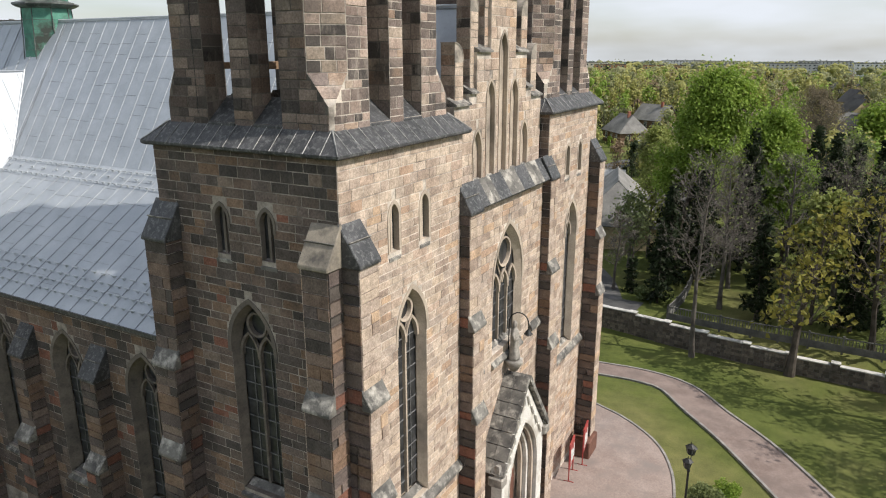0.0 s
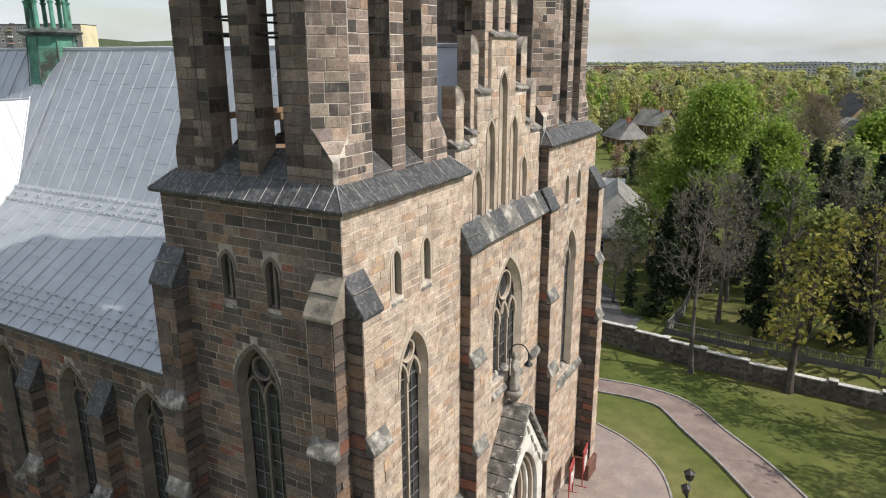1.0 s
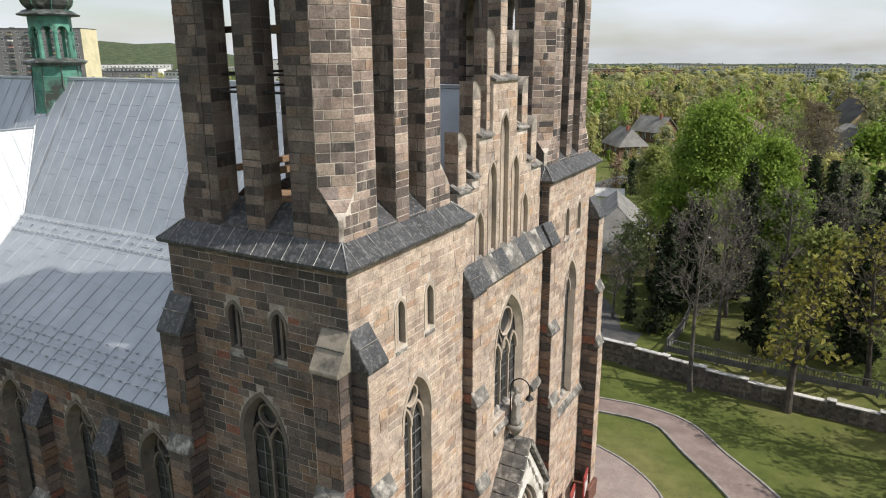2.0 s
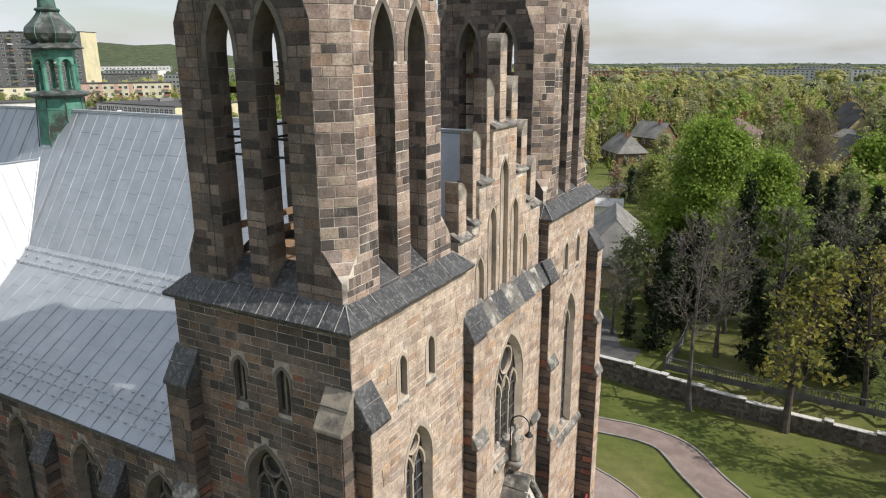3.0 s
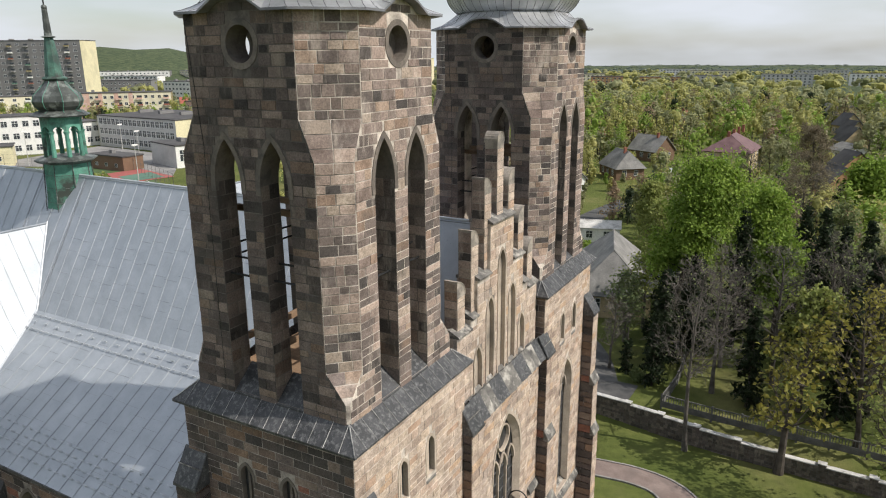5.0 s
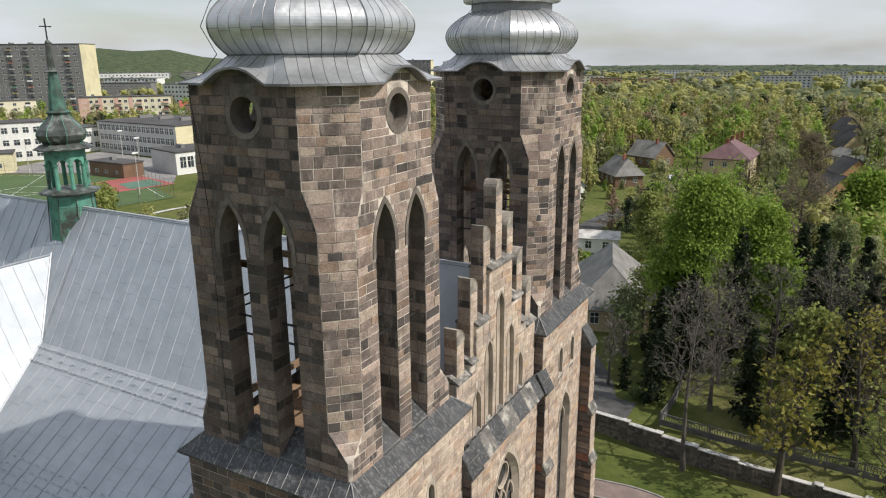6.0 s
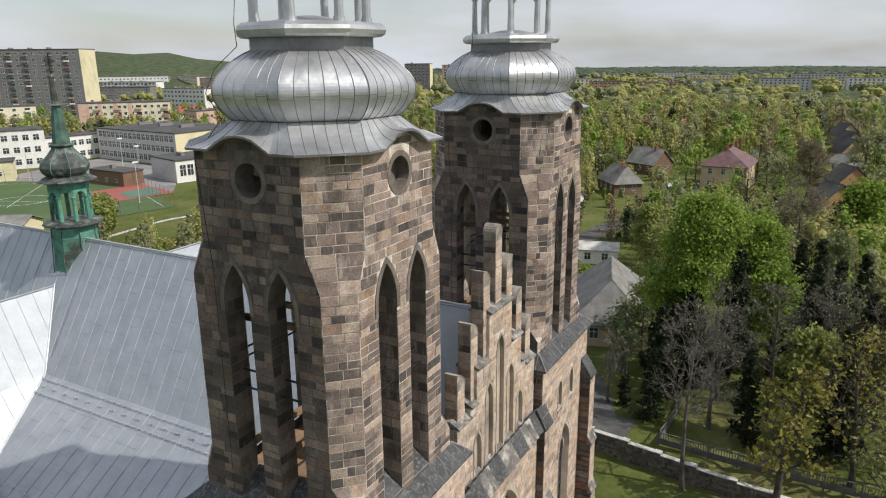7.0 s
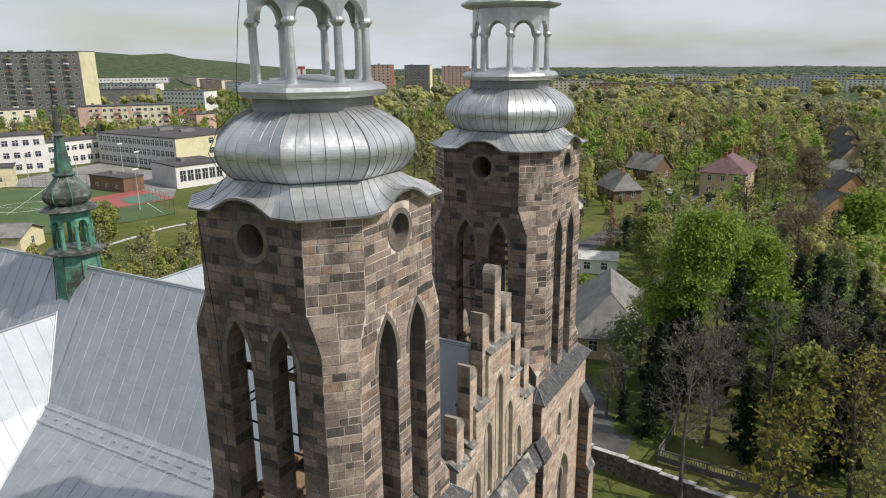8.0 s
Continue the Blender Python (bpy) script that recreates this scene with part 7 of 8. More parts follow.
# ---------------------------------------------------------------- trees
M.update({
    "leaf_green": leafage("spring_leaf_green", (0.156, 0.247, 0.040), (0.222, 0.322, 0.055), (0.294, 0.385, 0.077)),
    # leaf_yellow, leaf_olive and their wood_ copies: blue raised to paint in haze
    "leaf_yellow": leafage("budding_leaf", (0.205, 0.245, 0.072), (0.275, 0.312, 0.098), (0.340, 0.360, 0.125)),
    "leaf_olive": leafage("olive_leaf", (0.145, 0.190, 0.080), (0.205, 0.245, 0.110), (0.255, 0.285, 0.135)),
    "leaf_bud": leafage("sparse_maple_bud", (0.188, 0.175, 0.039), (0.256, 0.237, 0.055), (0.331, 0.306, 0.076)),
    "leaf_brown": leafage("reddish_bud", (0.165, 0.138, 0.098), (0.210, 0.175, 0.122), (0.255, 0.210, 0.148)),
    "leaf_dark": leafage("spruce_needle", (0.016, 0.028, 0.014), (0.028, 0.044, 0.020), (0.042, 0.058, 0.028)),
    "leaf_blossom": leafage("white_blossom", (0.40, 0.42, 0.34), (0.50, 0.50, 0.42), (0.22, 0.26, 0.14)),
    # greyed and blued: haze of distance mixed into the leaf colour
    "leaf_far": leafage("hazed_distant_wood", (0.115, 0.152, 0.132), (0.140, 0.178, 0.155), (0.165, 0.200, 0.172)),
    "wood_leaf_green": leafage("spring_leaf_green_of_the_woods", (0.177, 0.270, 0.052), (0.252, 0.351, 0.072), (0.333, 0.420, 0.102), calm=0.55),
    "wood_leaf_yellow": leafage("budding_leaf_of_the_woods", (0.299, 0.308, 0.110), (0.400, 0.391, 0.148), (0.494, 0.452, 0.190), calm=0.55),
    "wood_leaf_olive": leafage("olive_leaf_of_the_woods", (0.211, 0.238, 0.122), (0.299, 0.308, 0.168), (0.371, 0.358, 0.205), calm=0.55),
    "wood_leaf_brown": leafage("reddish_bud_of_the_woods", (0.237, 0.181, 0.129), (0.303, 0.228, 0.161), (0.368, 0.274, 0.196), calm=0.55),
    "wood_leaf_dark": leafage("spruce_needle_of_the_woods", (0.022, 0.036, 0.018), (0.038, 0.056, 0.025), (0.057, 0.074, 0.035), calm=0.55),
    "wood_leaf_blossom": leafage("white_blossom_of_the_woods", (0.544, 0.538, 0.425), (0.680, 0.640, 0.525), (0.299, 0.333, 0.175), calm=0.55),
})


def puff_shape():
    bm = bmesh.new()
    bmesh.ops.create_icosphere(bm, subdivisions=1, radius=1.0)
    v = [tuple(q.co) for q in bm.verts]
    f = [tuple(q.index for q in fc.verts) for fc in bm.faces]
    bm.free()
    return v, f


PUFF_V, PUFF_F = puff_shape()


class Soup:
    """Plain vertex and face lists for one joined mesh."""
    def __init__(self):
        self.v, self.f = [], []

    def prism(self, p, q, r0, r1, k=5):
        d = (q - p)
        if d.length < 1e-5:
            return
        a = d.orthogonal().normalized()
        b = d.normalized().cross(a)
        o = len(self.v)
        for c, r in ((p, r0), (q, r1)):
            for i in range(k):
                t = 2 * math.pi * i / k
                self.v.append(tuple(c + a * (r * math.cos(t)) + b * (r * math.sin(t))))
        for i in range(k):
            j = (i + 1) % k
            self.f.append((o + i, o + j, o + k + j, o + k + i))

    def leaf(self, rng, p, s, long=1.0, out=None):
        """One leaf or spray; out: the way out of the crown, to which leaves turn their faces."""
        a = Vector((rng.gauss(0, 1), rng.gauss(0, 1), rng.gauss(0, 1)))
        if out:
            a = a + out
        a = a.normalized()
        b = a.orthogonal().normalized()
        b.rotate(Matrix.Rotation(rng.uniform(0, 6.28), 3, a))
        c = a.cross(b)
        o = len(self.v)
        w, h = s * 0.5, s * 0.5 * long
        k = rng.uniform(0.1, 0.35) * s
        for x, y, z in ((0, -h, 0), (w, 0, k), (0, h, 0), (-w, 0, k)):
            self.v.append(tuple(p + b * x + c * y + a * z))
        self.f.append((o, o + 1, o + 2, o + 3))

    def puff(self, rng, c, r, squash=0.85):
        """An uneven lump of foliage."""
        o = len(self.v)
        for x, y, z in PUFF_V:
            k = r * rng.uniform(0.72, 1.22)
            self.v.append((c.x + x * k, c.y + y * k, c.z + z * k * squash))
        self.f += [tuple(o + i for i in f) for f in PUFF_F]

    def make(self, name, material, parent=None, kind="", label=""):
        return from_lists(name, self.v, self.f, material, parent, label, kind)


def grow(rng, wood, tips, p, d, ln, r, depth, spread, up, min_r, kids=(2, 4), wob=0.12):
    segs = 4 if depth > 2 else (3 if depth > 1 else 2)
    pts = [p]
    for i in range(segs):
        d = (d + Vector((rng.gauss(0, wob), rng.gauss(0, wob), rng.gauss(0, wob) + up * 0.12))).normalized()
        q = p + d * (ln / segs)
        r1 = r * (1 - 0.5 * (i + 1) / segs)
        wood.prism(p, q, r * (1 - 0.5 * i / segs), max(r1, min_r), 5 if depth > 3 else (4 if depth > 2 else 3))
        p = q
        pts.append(p)
        if depth <= 1:
            tips.append(p)
    if depth == 0:
        return
    for k in range(rng.randint(*kids) + (1 if depth > 2 else 0)):
        t = rng.uniform(0.3, 1.0)
        i = min(segs - 1, int(t * segs))
        o = pts[i].lerp(pts[i + 1], t * segs - i)
        side = d.orthogonal().normalized()
        side.rotate(Matrix.Rotation(rng.uniform(0, 6.28), 3, d))
        nd = (d * rng.uniform(0.5, 0.9) + side * spread * rng.uniform(0.6, 1.2)).normalized()
        grow(rng, wood, tips, o, nd, ln * rng.uniform(0.5, 0.75), max(min_r, r * rng.uniform(0.4, 0.55)), depth - 1, spread, up, min_r, kids, wob)


def broadleaf(name, label, at, seed, height, trunk, depth, leaves, leaf_size, leafmat, spread=0.75, bare=0.3, cluster=0.55, barkmat="bark", lean=(0, 0), kids=(2, 4), top_only=0.0, reach=0.17, belly=0.45):
    rng = random.Random(seed)
    x, y = at
    t = thing(name, label, "tree", (x, y, land(x, y) - 0.05), 0)
    wood, tips = Soup(), []
    p = Vector((0, 0, 0))
    d = Vector((lean[0], lean[1], 1)).normalized()
    n = 7
    stem = [p]
    for i in range(n):
        d = (d + Vector((rng.gauss(0, 0.05), rng.gauss(0, 0.05), 0.1))).normalized()
        q = p + d * (height * 0.82 / n)
        flare = 1.35 if i == 0 else 1.0
        wood.prism(p, q, trunk * (1 - 0.11 * i) * flare, trunk * (1 - 0.11 * (i + 1)), 9)
        p = q
        stem.append(p)
    limbs = int(9 + height * 0.5)
    for k in range(limbs):
        s = bare + (1 - bare) * ((k + rng.random()) / limbs)
        i = min(n - 1, int(s * n))
        o = stem[i].lerp(stem[i + 1], s * n - i)
        a = k * 2.4 + rng.uniform(-0.5, 0.5)
        rise = 0.35 + 0.7 * s
        nd = Vector((math.cos(a), math.sin(a), rise)).normalized()
        ln = height * reach * (1.15 - 0.75 * abs(s - belly)) * rng.uniform(0.75, 1.15)
        grow(rng, wood, tips, o, nd, ln, trunk * 0.36 * (1.15 - s * 0.7), depth, spread, 0.5, 0.012, kids)
    wood.make("trunk", M[barkmat], t)
    if leaves:
        crown = Soup()
        for k in range(leaves):
            tip = tips[rng.randrange(len(tips))]
            if tip.z < height * top_only:
                continue
            q = tip + Vector((rng.gauss(0, cluster), rng.gauss(0, cluster), rng.gauss(0, cluster * 0.8)))
            crown.leaf(rng, q, leaf_size * rng.uniform(0.6, 1.3), 1.3, Vector((q.x * 0.25, q.y * 0.25, 0.7)))
        crown.make("crown", M[leafmat], t, "stuff")
    return t


def spruce(at, seed, height, label="dark spruce with drooping branches", width=0.2, share=None):
    x, y = at
    rng = random.Random(seed)
    t = thing("spruce_tree", label, "tree", (x, y, land(x, y) - 0.05), rng.uniform(0, 360))
    wood, need = Soup(), Soup()
    wood.prism(Vector((0, 0, 0)), Vector((0, 0, height)), height * 0.014, 0.02, 8)
    z = height * 0.10
    while z < height * 0.985:
        f = 1 - z / height
        ln = height * width * (f ** 0.8) + 0.25
        for k in range(7):
            a = rng.uniform(0, 6.28)
            l2 = ln * rng.uniform(0.65, 1.1)
            p = Vector((0, 0, z))
            q = Vector((math.cos(a) * l2, math.sin(a) * l2, z - 0.28 * l2 + 0.1 * f))
            wood.prism(p, q, 0.035 * (0.4 + f), 0.008, 3)
            m = max(4, int(l2 * 9))
            for i in range(m):
                s = (i + rng.random()) / m
                c = p.lerp(q, 0.12 + 0.88 * s) + Vector((rng.gauss(0, 0.12), rng.gauss(0, 0.12), -rng.uniform(0, 0.3)))
                need.leaf(rng, c, 0.30 * rng.uniform(0.6, 1.3), 1.9)
        z += 0.30 + 0.25 * f
    wood.make("trunk", M["bark"], t)
    need.make("crown", M["leaf_dark"], t, "stuff")
    return t


# trees of the churchyard and the park
broadleaf("tree", "slim bare lime tree with fine grey twigs on the lawn", (43.3, -3.7), 1, 20.0, 0.21, 4, 120, 0.16, "leaf_olive", 0.6, 0.36, 0.3, "bark_pale", kids=(2, 3), reach=0.13)
broadleaf("tree", "budding maple with sparse yellow-green leaves on the lawn", (43.4, -11.3), 2, 15.0, 0.34, 3, 520, 0.38, "leaf_bud", 0.75, 0.24, 0.35, kids=(2, 4), reach=0.15)
broadleaf("tree", "budding maple with sparse yellow-green leaves by the fence", (49.0, -17.0), 3, 14.5, 0.26, 3, 380, 0.34, "leaf_bud", 0.8, 0.3, 0.3, kids=(2, 3), reach=0.19)
broadleaf("tree", "young budding maple at the park edge", (50.8, -21), 4, 13.0, 0.24, 3, 380, 0.34, "leaf_bud", 0.8, 0.25, 0.3, kids=(2, 3), reach=0.19)
broadleaf("tree", "tall broad lime tree in fresh green leaf", (62.5, 2.2), 5, 23.6, 0.42, 3, 32000, 0.26, "leaf_green", 0.8, 0.46, 0.62, kids=(3, 5), reach=0.098, belly=0.7)
broadleaf("tree", "rounded maple in fresh green leaf", (76, -5.4), 6, 18.5, 0.36, 3, 20000, 0.28, "leaf_green", 0.8, 0.38, 0.62, kids=(3, 5), reach=0.115, belly=0.7)
broadleaf("tree", "maple in fresh green leaf behind the spruces", (69, -8.6), 7, 14.0, 0.3, 3, 5000, 0.36, "leaf_green", 0.8, 0.4, 0.6, reach=0.13)
broadleaf("tree", "dark green chestnut tree in full leaf", (124, -19.6), 8, 14.5, 0.4, 3, 13000, 0.5, "leaf_green", 0.8, 0.2, 0.9, reach=0.16)
broadleaf("tree", "bare reddish-brown tree with dense twigs", (105, -9.6), 9, 17.5, 0.3, 4, 9000, 0.16, "leaf_brown", 0.75, 0.15, 0.4, "bark_pale", reach=0.19)
broadleaf("tree", "bare grey tree with spreading branches by the manor", (54.5, 6.4), 10, 9.5, 0.16, 4, 0, 0.1, "leaf_olive", 0.8, 0.25, 0.3, "bark_pale", kids=(2, 3), reach=0.17)
broadleaf("tree", "bare grey park tree with fine twigs", (53.8, -4.3), 12, 16.0, 0.22, 4, 150, 0.2, "leaf_olive", 0.65, 0.34, 0.4, "bark_pale", kids=(2, 3), reach=0.14)
broadleaf("tree", "bare grey park tree with spreading twigs", (58.0, -9.5), 13, 16.5, 0.24, 4, 150, 0.2, "leaf_olive", 0.7, 0.34, 0.4, "bark_pale", kids=(2, 3), reach=0.14)
broadleaf("tree", "bare grey park tree leaning slightly", (61.5, -14.0), 14, 16.0, 0.24, 4, 150, 0.2, "leaf_olive", 0.7, 0.34, 0.4, "bark_pale", (0.05, 0.05), kids=(2, 3), reach=0.14)
broadleaf("tree", "slender budding tree by the park fence", (53.6, -12.2), 15, 13.5, 0.2, 4, 3200, 0.3, "leaf_yellow", 0.75, 0.3, 0.35, kids=(2, 3), reach=0.15)
broadleaf("tree", "yellow-green birch in young leaf", (107, 14.6), 17, 12.0, 0.2, 3, 6000, 0.36, "leaf_yellow", 0.7, 0.2, 0.5, reach=0.13)
for k, (x, y, h) in enumerate(((57.6, 1.6, 11.5), (61.0, -0.6, 15.0), (64.5, -12.4, 16.0), (66.5, -4.6, 16.5), (70.0, -14.5, 15.0), (54.6, 4.6, 4.2), (62.5, -17.5, 14.0),
                               (64.0, 2.6, 14.0), (69.0, 0.2, 15.5), (72.5, -10.5, 16.5), (67.5, -19.5, 15.0), (74.0, -17.0, 15.0), (79.0, -12.5, 15.0), (52.3, -7.7, 10.5), (53.2, -15.4, 13.5), (52.6, 1.4, 8.5))):
    spruce((x, y), 30 + k, h, width=0.17)
for k, (x, y, h, lv, mt) in enumerate(((67.0, 5.8, 11.0, 1200, "leaf_yellow"), (71.5, -8.6, 14.0, 300, "leaf_olive"), (60.0, -4.2, 15.5, 100, "leaf_olive"), (66.0, -15.5, 14.5, 300, "leaf_olive"), (55.6, -17.2, 13.0, 700, "leaf_bud"), (80.0, -1.5, 13.0, 3000, "leaf_yellow"), (82.0, -8.5, 14.0, 3000, "leaf_brown"), (80.0, 2.2, 13.0, 3200, "leaf_yellow"), (88.0, -14.0, 14.0, 3200, "leaf_olive"), (62.0, 6.8, 9.0, 900, "leaf_olive"), (58.4, 5.6, 8.0, 500, "leaf_olive"), (96.0, -3.0, 13.0, 3600, "leaf_brown"), (92.0, 10.5, 12.0, 3600, "leaf_yellow"))):
    broadleaf("tree", "half-bare park tree with grey branches and young buds", (x, y), 80 + k, h, 0.2, 3, lv, 0.3, mt, 0.7, 0.3, 0.45, "bark_pale", kids=(2, 4), reach=0.16)
for k, (x, y, h) in enumerate(((56.5, -20.5, 14.0), (53.0, -22.5, 12.5), (60.5, -19.0, 15.0))):
    broadleaf("tree", "bare brown-grey park tree with dense fine twigs", (x, y), 120 + k, h, 0.19, 3, 60, 0.2, "leaf_bud", 0.7, 0.2, 0.3, "bark", kids=(3, 5), reach=0.16)
broadleaf("tree", "dark bare tree with heavy crooked limbs before the villa", (146, 2.0), 18, 13.0, 0.4, 4, 0, 0.2, "leaf_olive", 0.85, 0.2, 0.4, kids=(2, 3), reach=0.22)
broadleaf("tree", "tall still bare brown tree beside the row houses", (190, -8.0), 19, 16.0, 0.36, 3, 7000, 0.28, "leaf_brown", 0.75, 0.2, 0.5, "bark_pale", reach=0.19)
for k, (x, y) in enumerate(((36.5, -25.5), (28.5, -26.0), (43.0, -28.5), (33.0, -29.5), (38.4, -18.9))):
    broadleaf("tree", "budding churchyard maple beyond the path", (x, y), 70 + k, 15.5, 0.3, 4, 700, 0.3, "leaf_yellow", 0.8, 0.3, 0.4, kids=(2, 3), reach=0.17)


def bush(at, seed, r, h, leafmat, label, leaves=1600, s=0.16, name="bush"):
    rng = random.Random(seed)
    x, y = at
    t = thing(name, label, "bush", (x, y, land(x, y)), 0)
    wood, crown = Soup(), Soup()
    for k in range(9):
        a = rng.uniform(0, 6.28)
        q = Vector((math.cos(a) * r * 0.6, math.sin(a) * r * 0.6, h * rng.uniform(0.5, 0.8)))
        wood.prism(Vector((0, 0, 0)), q, 0.04, 0.01, 4)
    lobes = [(Vector((rng.uniform(-0.5, 0.5) * r, rng.uniform(-0.5, 0.5) * r, h * rng.uniform(0.3, 0.7))), r * rng.uniform(0.35, 0.6)) for _ in range(9)]
    for k in range(leaves):
        c, lr = lobes[rng.randrange(len(lobes))]
        d = Vector((rng.gauss(0, 1), rng.gauss(0, 1), rng.gauss(0, 1))).normalized()
        q = c + d * lr * rng.uniform(0.55, 1.1)
        if q.z > 0.03:
            crown.leaf(rng, q, s * rng.uniform(0.6, 1.3), 1.3)
    wood.make("stems", M["bark"], t)
    crown.make("foliage", M[leafmat], t, "stuff")
    return t


bush((19.4, -8.6), 50, 1.1, 1.6, "leaf_olive", "clipped olive-green bush by the street lamp", 4200, 0.11)
bush((21.0, -9.4), 51, 0.8, 1.2, "leaf_green", "small green bush on the lawn edge", 2200, 0.11)
bush((78.8, 126.5), 52, 6.0, 7.5, "leaf_yellow", "round yellow-green willow bush beside the field", 5200, 0.7)
for k, (x, y, r, h, mt) in enumerate(((55, -17, 1.4, 1.8, "leaf_dark"), (60, -17, 1.6, 2.2, "leaf_olive"), (64, 4, 1.5, 2.0, "leaf_dark"), (52.6, 2.8, 0.9, 1.4, "leaf_olive"), (68, -18, 2.0, 2.6, "leaf_green"))):
    bush((x, y), 60 + k, r, h, mt, "low park shrub under the trees", 1500, 0.2)

# ---------------------------------------------------------------- woods
KEEP_OUT = [(106.5, 23.5, 8), (196.5, 12.5, 12), (175.5, 38, 9), (213, 38.5, 9), (150, 47, 9), (171, -11.5, 8), (198, -13.5, 8), (237, -14.5, 8), (260, -15, 8), (286, -15.3, 8), (317, -14, 8), (362, -11, 16), (106.5, 23.5, 9), (74.5, 12.8, 14), (86, 5.5, 12), (64, 141, 14),
            (128, 60, 8), (240, 60, 8), (275, 45, 8), (300, 25, 8), (310, 70, 8), (255, 85, 8), (140, 8, 9), (330, 50, 8), (228, -40, 8), (280, -55, 8), (330, -60, 8), (300, 345, 14), (262, 296, 16), (250, 480, 40), (290, 440, 40), (237, 325, 22), (228, 345, 22), (200, 398, 30), (112, 245, 30), (150, 245, 22), (170, 212, 36), (140, 165, 20), (117, 180, 16), (366, 424, 26), (408, 552, 34), (515, 682, 40), (680, 777, 50), (636, 686, 50), (592, 594, 50)]
VIEW = Vector((-15.0, -12.0))


def free(x, y):
    for a, b, r in KEEP_OUT:
        if (x - a) ** 2 + (y - b) ** 2 < r * r:
            return False
    if 60 < x < 160 and 120 < y < 240 and x + 0.25 * y > 92:
        return False
    if x < 84 and y < 60:
        return False
    if -20 < x < 60 and y < 80:
        return False
    # far street and open yards before the villa
    if 86 < x < 280 and abs(y - (30 - 0.0019 * (x - 110) ** 1.55 if x > 110 else 28)) < 4:
        return False
    return True


def head_room(x, y):
    """Gardens close before the houses are kept low."""
    for a, b, r in KEEP_OUT[:11]:
        d = Vector((a, b)) - VIEW
        u = d.normalized()
        q = Vector((x, y)) - VIEW
        along = d.length - q.dot(u)
        if 0 < along < 45 and abs(q.x * u.y - q.y * u.x) < r * 0.9:
            return 2.0 + along * 0.12
    return 30.0


def wood_tree(soup, bark, rng, x, y, h, w, cards, size, bare, filled=True):
    """A tree of the woods: upright lobes of small sprays that face outwards, round a stem with a few boughs."""
    z = land(x, y)
    bark.prism(Vector((x, y, z - 0.3)), Vector((x + rng.gauss(0, 0.3), y + rng.gauss(0, 0.3), z + h * 0.8)), 0.016 * h, 0.004 * h, 4)
    n = 15
    per = max(1, cards // n)
    for k in range(n):
        a, s = rng.uniform(0, 6.28), rng.random() ** 0.8
        out = w * (1.0 - 0.8 * s ** 1.7) * rng.uniform(0.1, 0.8)
        c = Vector((x + math.cos(a) * out, y + math.sin(a) * out, z + h * (bare + (1 - bare) * s * 0.92)))
        r = w * rng.uniform(0.2, 0.38)
        if k < 5:
            bark.prism(Vector((x, y, z + h * (bare + 0.08))), c, 0.005 * h, 0.002 * h, 3)
        if filled and k % 2:
            soup.puff(rng, c, r * 0.5, 1.3)
        way = Vector(((c.x - x) / w, (c.y - y) / w, 0.7)) * 1.6
        for j in range(per):
            d = Vector((rng.gauss(0, 1), rng.gauss(0, 1), rng.gauss(0, 1))).normalized() * r * rng.uniform(0.45, 1.2)
            soup.leaf(rng, c + Vector((d.x, d.y, d.z * 1.45)), size * rng.uniform(0.5, 1.25), 1.4, d * (2.2 / r) + way)


rng = random.Random(77)
kinds = ["leaf_green", "leaf_yellow", "leaf_olive", "leaf_brown", "leaf_dark", "leaf_blossom"]
soups = {k: Soup() for k in kinds}
barks = Soup()
# nearer woods and gardens
count = 0
tries = 0
while count < 1800 and tries < 30000:
    tries += 1
    a = radians(rng.uniform(-13, 64))
    d = 85 + 330 * rng.random() ** 0.75
    x, y = VIEW.x + d * math.cos(a), VIEW.y + d * math.sin(a)
    deg = math.degrees(a)
    if not free(x, y):
        continue
    open_ground = d < 230 and deg < 24
    if deg > 30 and d < 260 and rng.random() < (0.25 if d < 170 else 0.75):
        continue
    if deg > 30 and d > 260 and rng.random() < 0.35:
        continue
    u = rng.random()
    kind = "leaf_yellow" if u < 0.34 else "leaf_olive" if u < 0.66 else "leaf_green" if u < 0.86 else "leaf_brown" if u < 0.94 else "leaf_dark" if u < 0.985 else "leaf_blossom"
    h = rng.uniform(6, 13) if (open_ground or deg > 30) else rng.uniform(9, 17)
    if deg > 30 and d < 170:
        h = rng.uniform(3.0, 6.5)
    if kind == "leaf_blossom":
        h = 4.5
    h = min(h, head_room(x, y) * rng.uniform(0.75, 1.1))
    near_k = d < 220
    wood_tree(soups[kind], barks, rng, x, y, h, h * rng.uniform(0.32, 0.5), 330 if near_k else 165, 0.46 if near_k else 0.74, 0.06 if h < 8 else 0.1, kind != "leaf_brown")
    count += 1
# scrub in front of the sports field
for k in range(90):
    x, y = rng.uniform(60, 100), rng.uniform(80, 106)
    wood_tree(soups["leaf_olive" if rng.random() < 0.4 else "leaf_yellow"], barks, rng, x, y, rng.uniform(2.5, 6.0), rng.uniform(1.4, 2.6), 150, 0.36, 0.05, False)
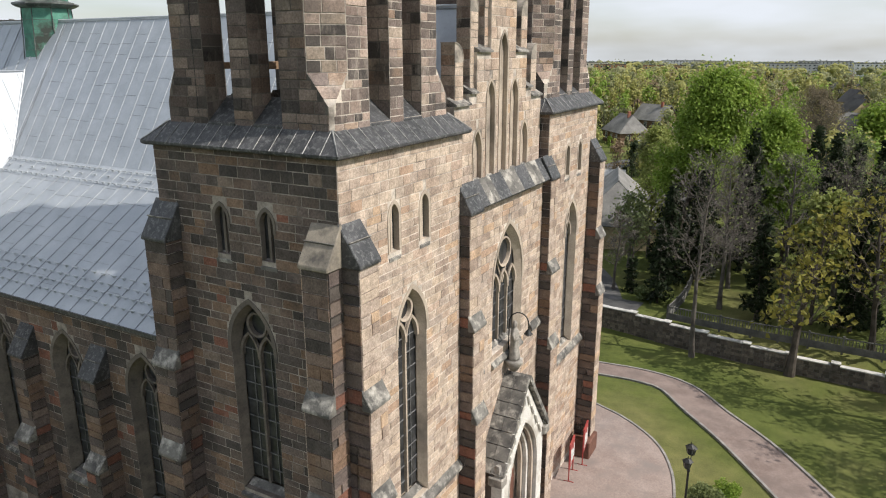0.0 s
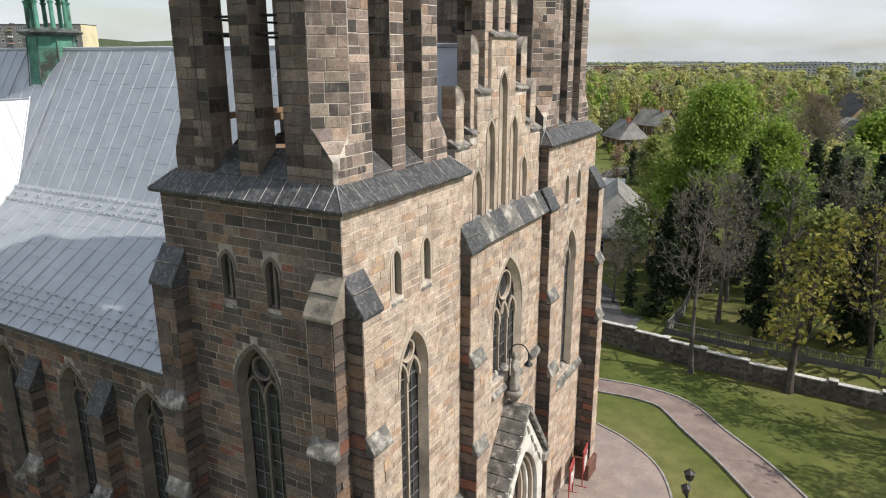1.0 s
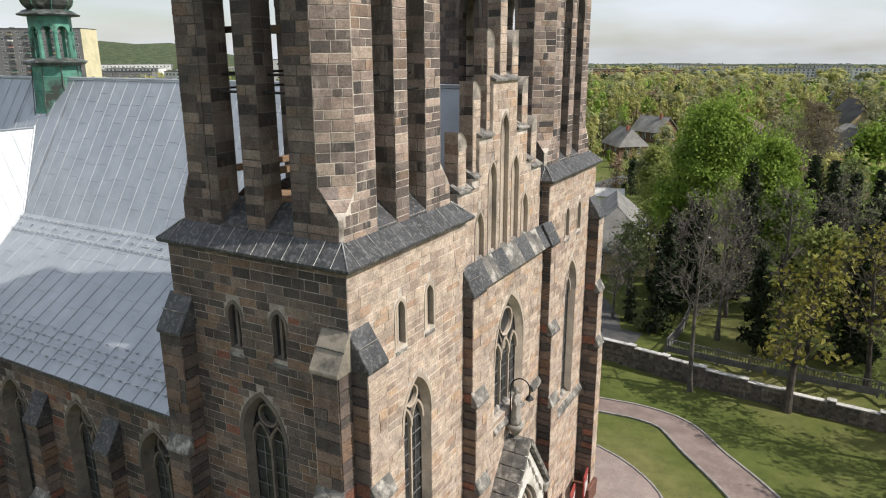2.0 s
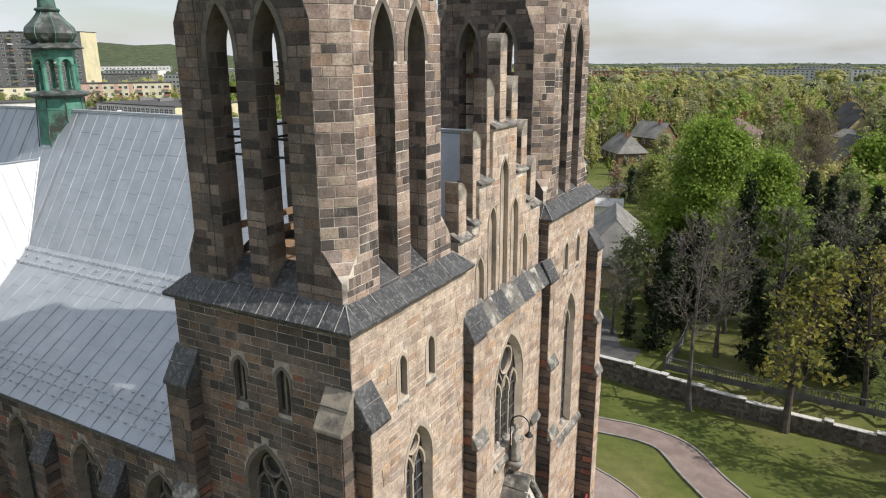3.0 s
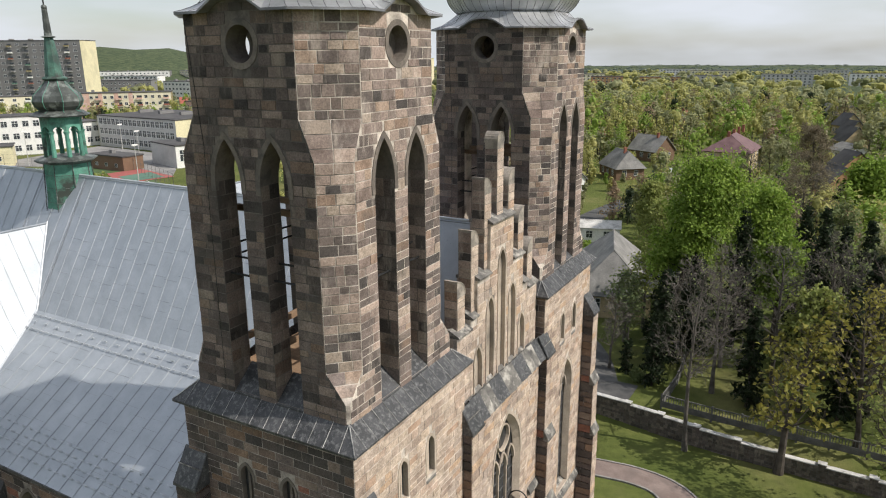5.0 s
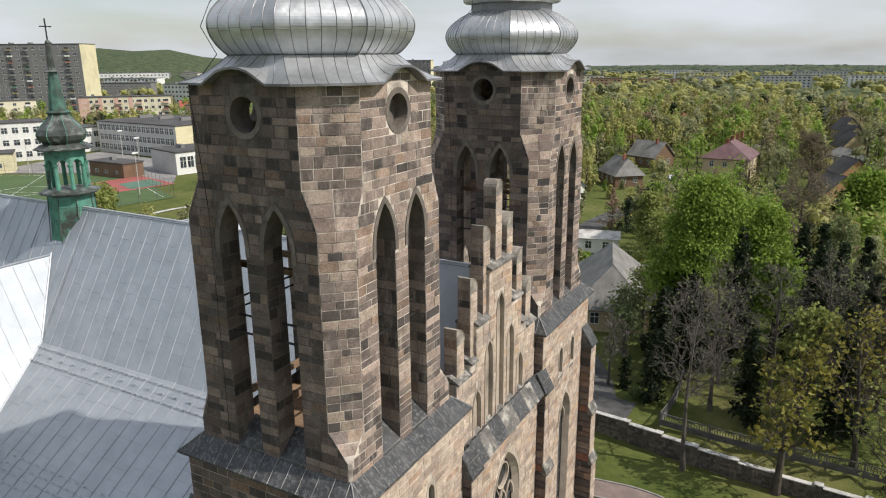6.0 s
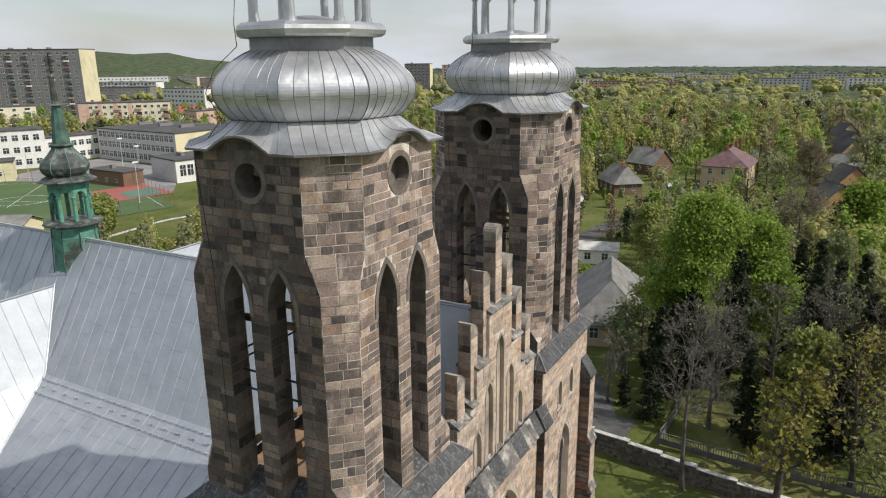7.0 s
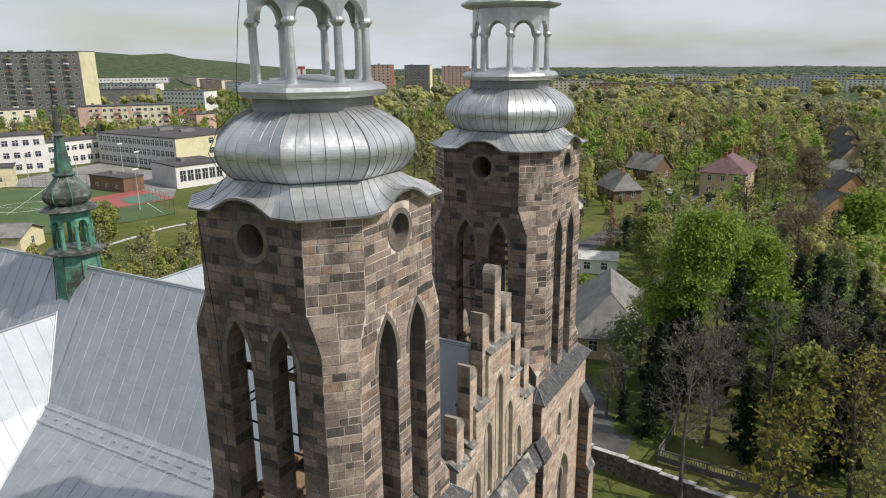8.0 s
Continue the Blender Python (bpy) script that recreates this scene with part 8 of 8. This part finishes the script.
# trees round the flats
for k in range(70):
    x, y = rng.uniform(185, 330), rng.uniform(300, 430)
    if free(x, y):
        wood_tree(soups["leaf_green" if rng.random() < 0.5 else "leaf_olive"], barks, rng, x, y, rng.uniform(6, 13), rng.uniform(3, 5), 110, 0.9, 0.1)
for k in range(14):
    x, y = 384 + 36 * rng.random(), 424 - 26 * rng.random()
    wood_tree(soups["leaf_green" if k % 3 else "leaf_yellow"], barks, rng, x, y, rng.uniform(11, 17), rng.uniform(4.5, 6.5), 150, 0.9, 0.08)
names = {"leaf_green": "fresh green", "leaf_yellow": "yellow-green budding", "leaf_olive": "olive-green budding", "leaf_brown": "still bare brownish", "leaf_dark": "dark evergreen", "leaf_blossom": "white-blossoming"}
for k in kinds:
    ob = soups[k].make("woodland", M["wood_" + k])
    tagged(ob, names[k] + " trees filling the gardens and woods", "woodland", kind="stuff")
ob = barks.make("woodland_trunks", M["bark"])
tagged(ob, "grey-brown trunks and boughs of the woods", "woodland", kind="stuff")
# far woods out to the skyline
far = {k: Soup() for k in ("leaf_yellow", "leaf_olive", "leaf_far")}
d = 400.0
while d < 4350:
    n = int(radians(88) * d / (9.0 * (d / 480) ** 0.85))
    for k in range(n + (int(n * 0.9) if d > 800 else 0)):
        a = radians(-16 + 88 * (k + rng.uniform(-0.5, 0.5)) / n) if k < n else radians(rng.uniform(36, 72))
        dd = d * rng.uniform(0.96, 1.05)
        x, y = VIEW.x + dd * math.cos(a), VIEW.y + dd * math.sin(a)
        deg = math.degrees(a)
        if not free(x, y) or (rng.random() < 0.25 and d < 900) or (deg > 36 and d < 620 and rng.random() < 0.75):
            continue
        if d > 560 and d < 1250 and deg < 36 and rng.random() < 0.35:
            continue
        if deg > 37 and d > 850:
            continue
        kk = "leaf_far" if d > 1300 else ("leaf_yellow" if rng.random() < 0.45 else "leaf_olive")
        sc = (d / 480) ** 0.62 * (0.62 if deg > 36 and d > 650 else 1.0)
        z = land(x, y)
        h, w = rng.uniform(8, 13) * (min(sc, 1.15) if d < 1500 else 0.45), rng.uniform(3.5, 6.0) * sc * 1.15
        for j in range(5 if d < 900 else 3):
            q = Vector((x + rng.gauss(0, w * 0.45), y + rng.gauss(0, w * 0.45), z + h * rng.uniform(0.35, 0.7)))
            far[kk].puff(rng, q, w * rng.uniform(0.35, 0.6), min(0.85, h / w * 0.55))
        for j in range(20 if d < 900 else 5):
            q = Vector((x + rng.gauss(0, w * 0.5), y + rng.gauss(0, w * 0.5), z + h * (0.12 + 0.85 * rng.random() ** 0.7)))
            far[kk].leaf(rng, q, (1.5 if d < 900 else 1.6) * sc * rng.uniform(0.6, 1.3), 1.0, Vector(((q.x - x) / w, (q.y - y) / w, 1.0)) * 2.6)
    d *= 1.055 if d < 1200 else 1.075
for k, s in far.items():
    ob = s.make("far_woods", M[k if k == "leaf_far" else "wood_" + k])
    tagged(ob, "distant spring woods reaching to the skyline", "woods", kind="stuff")
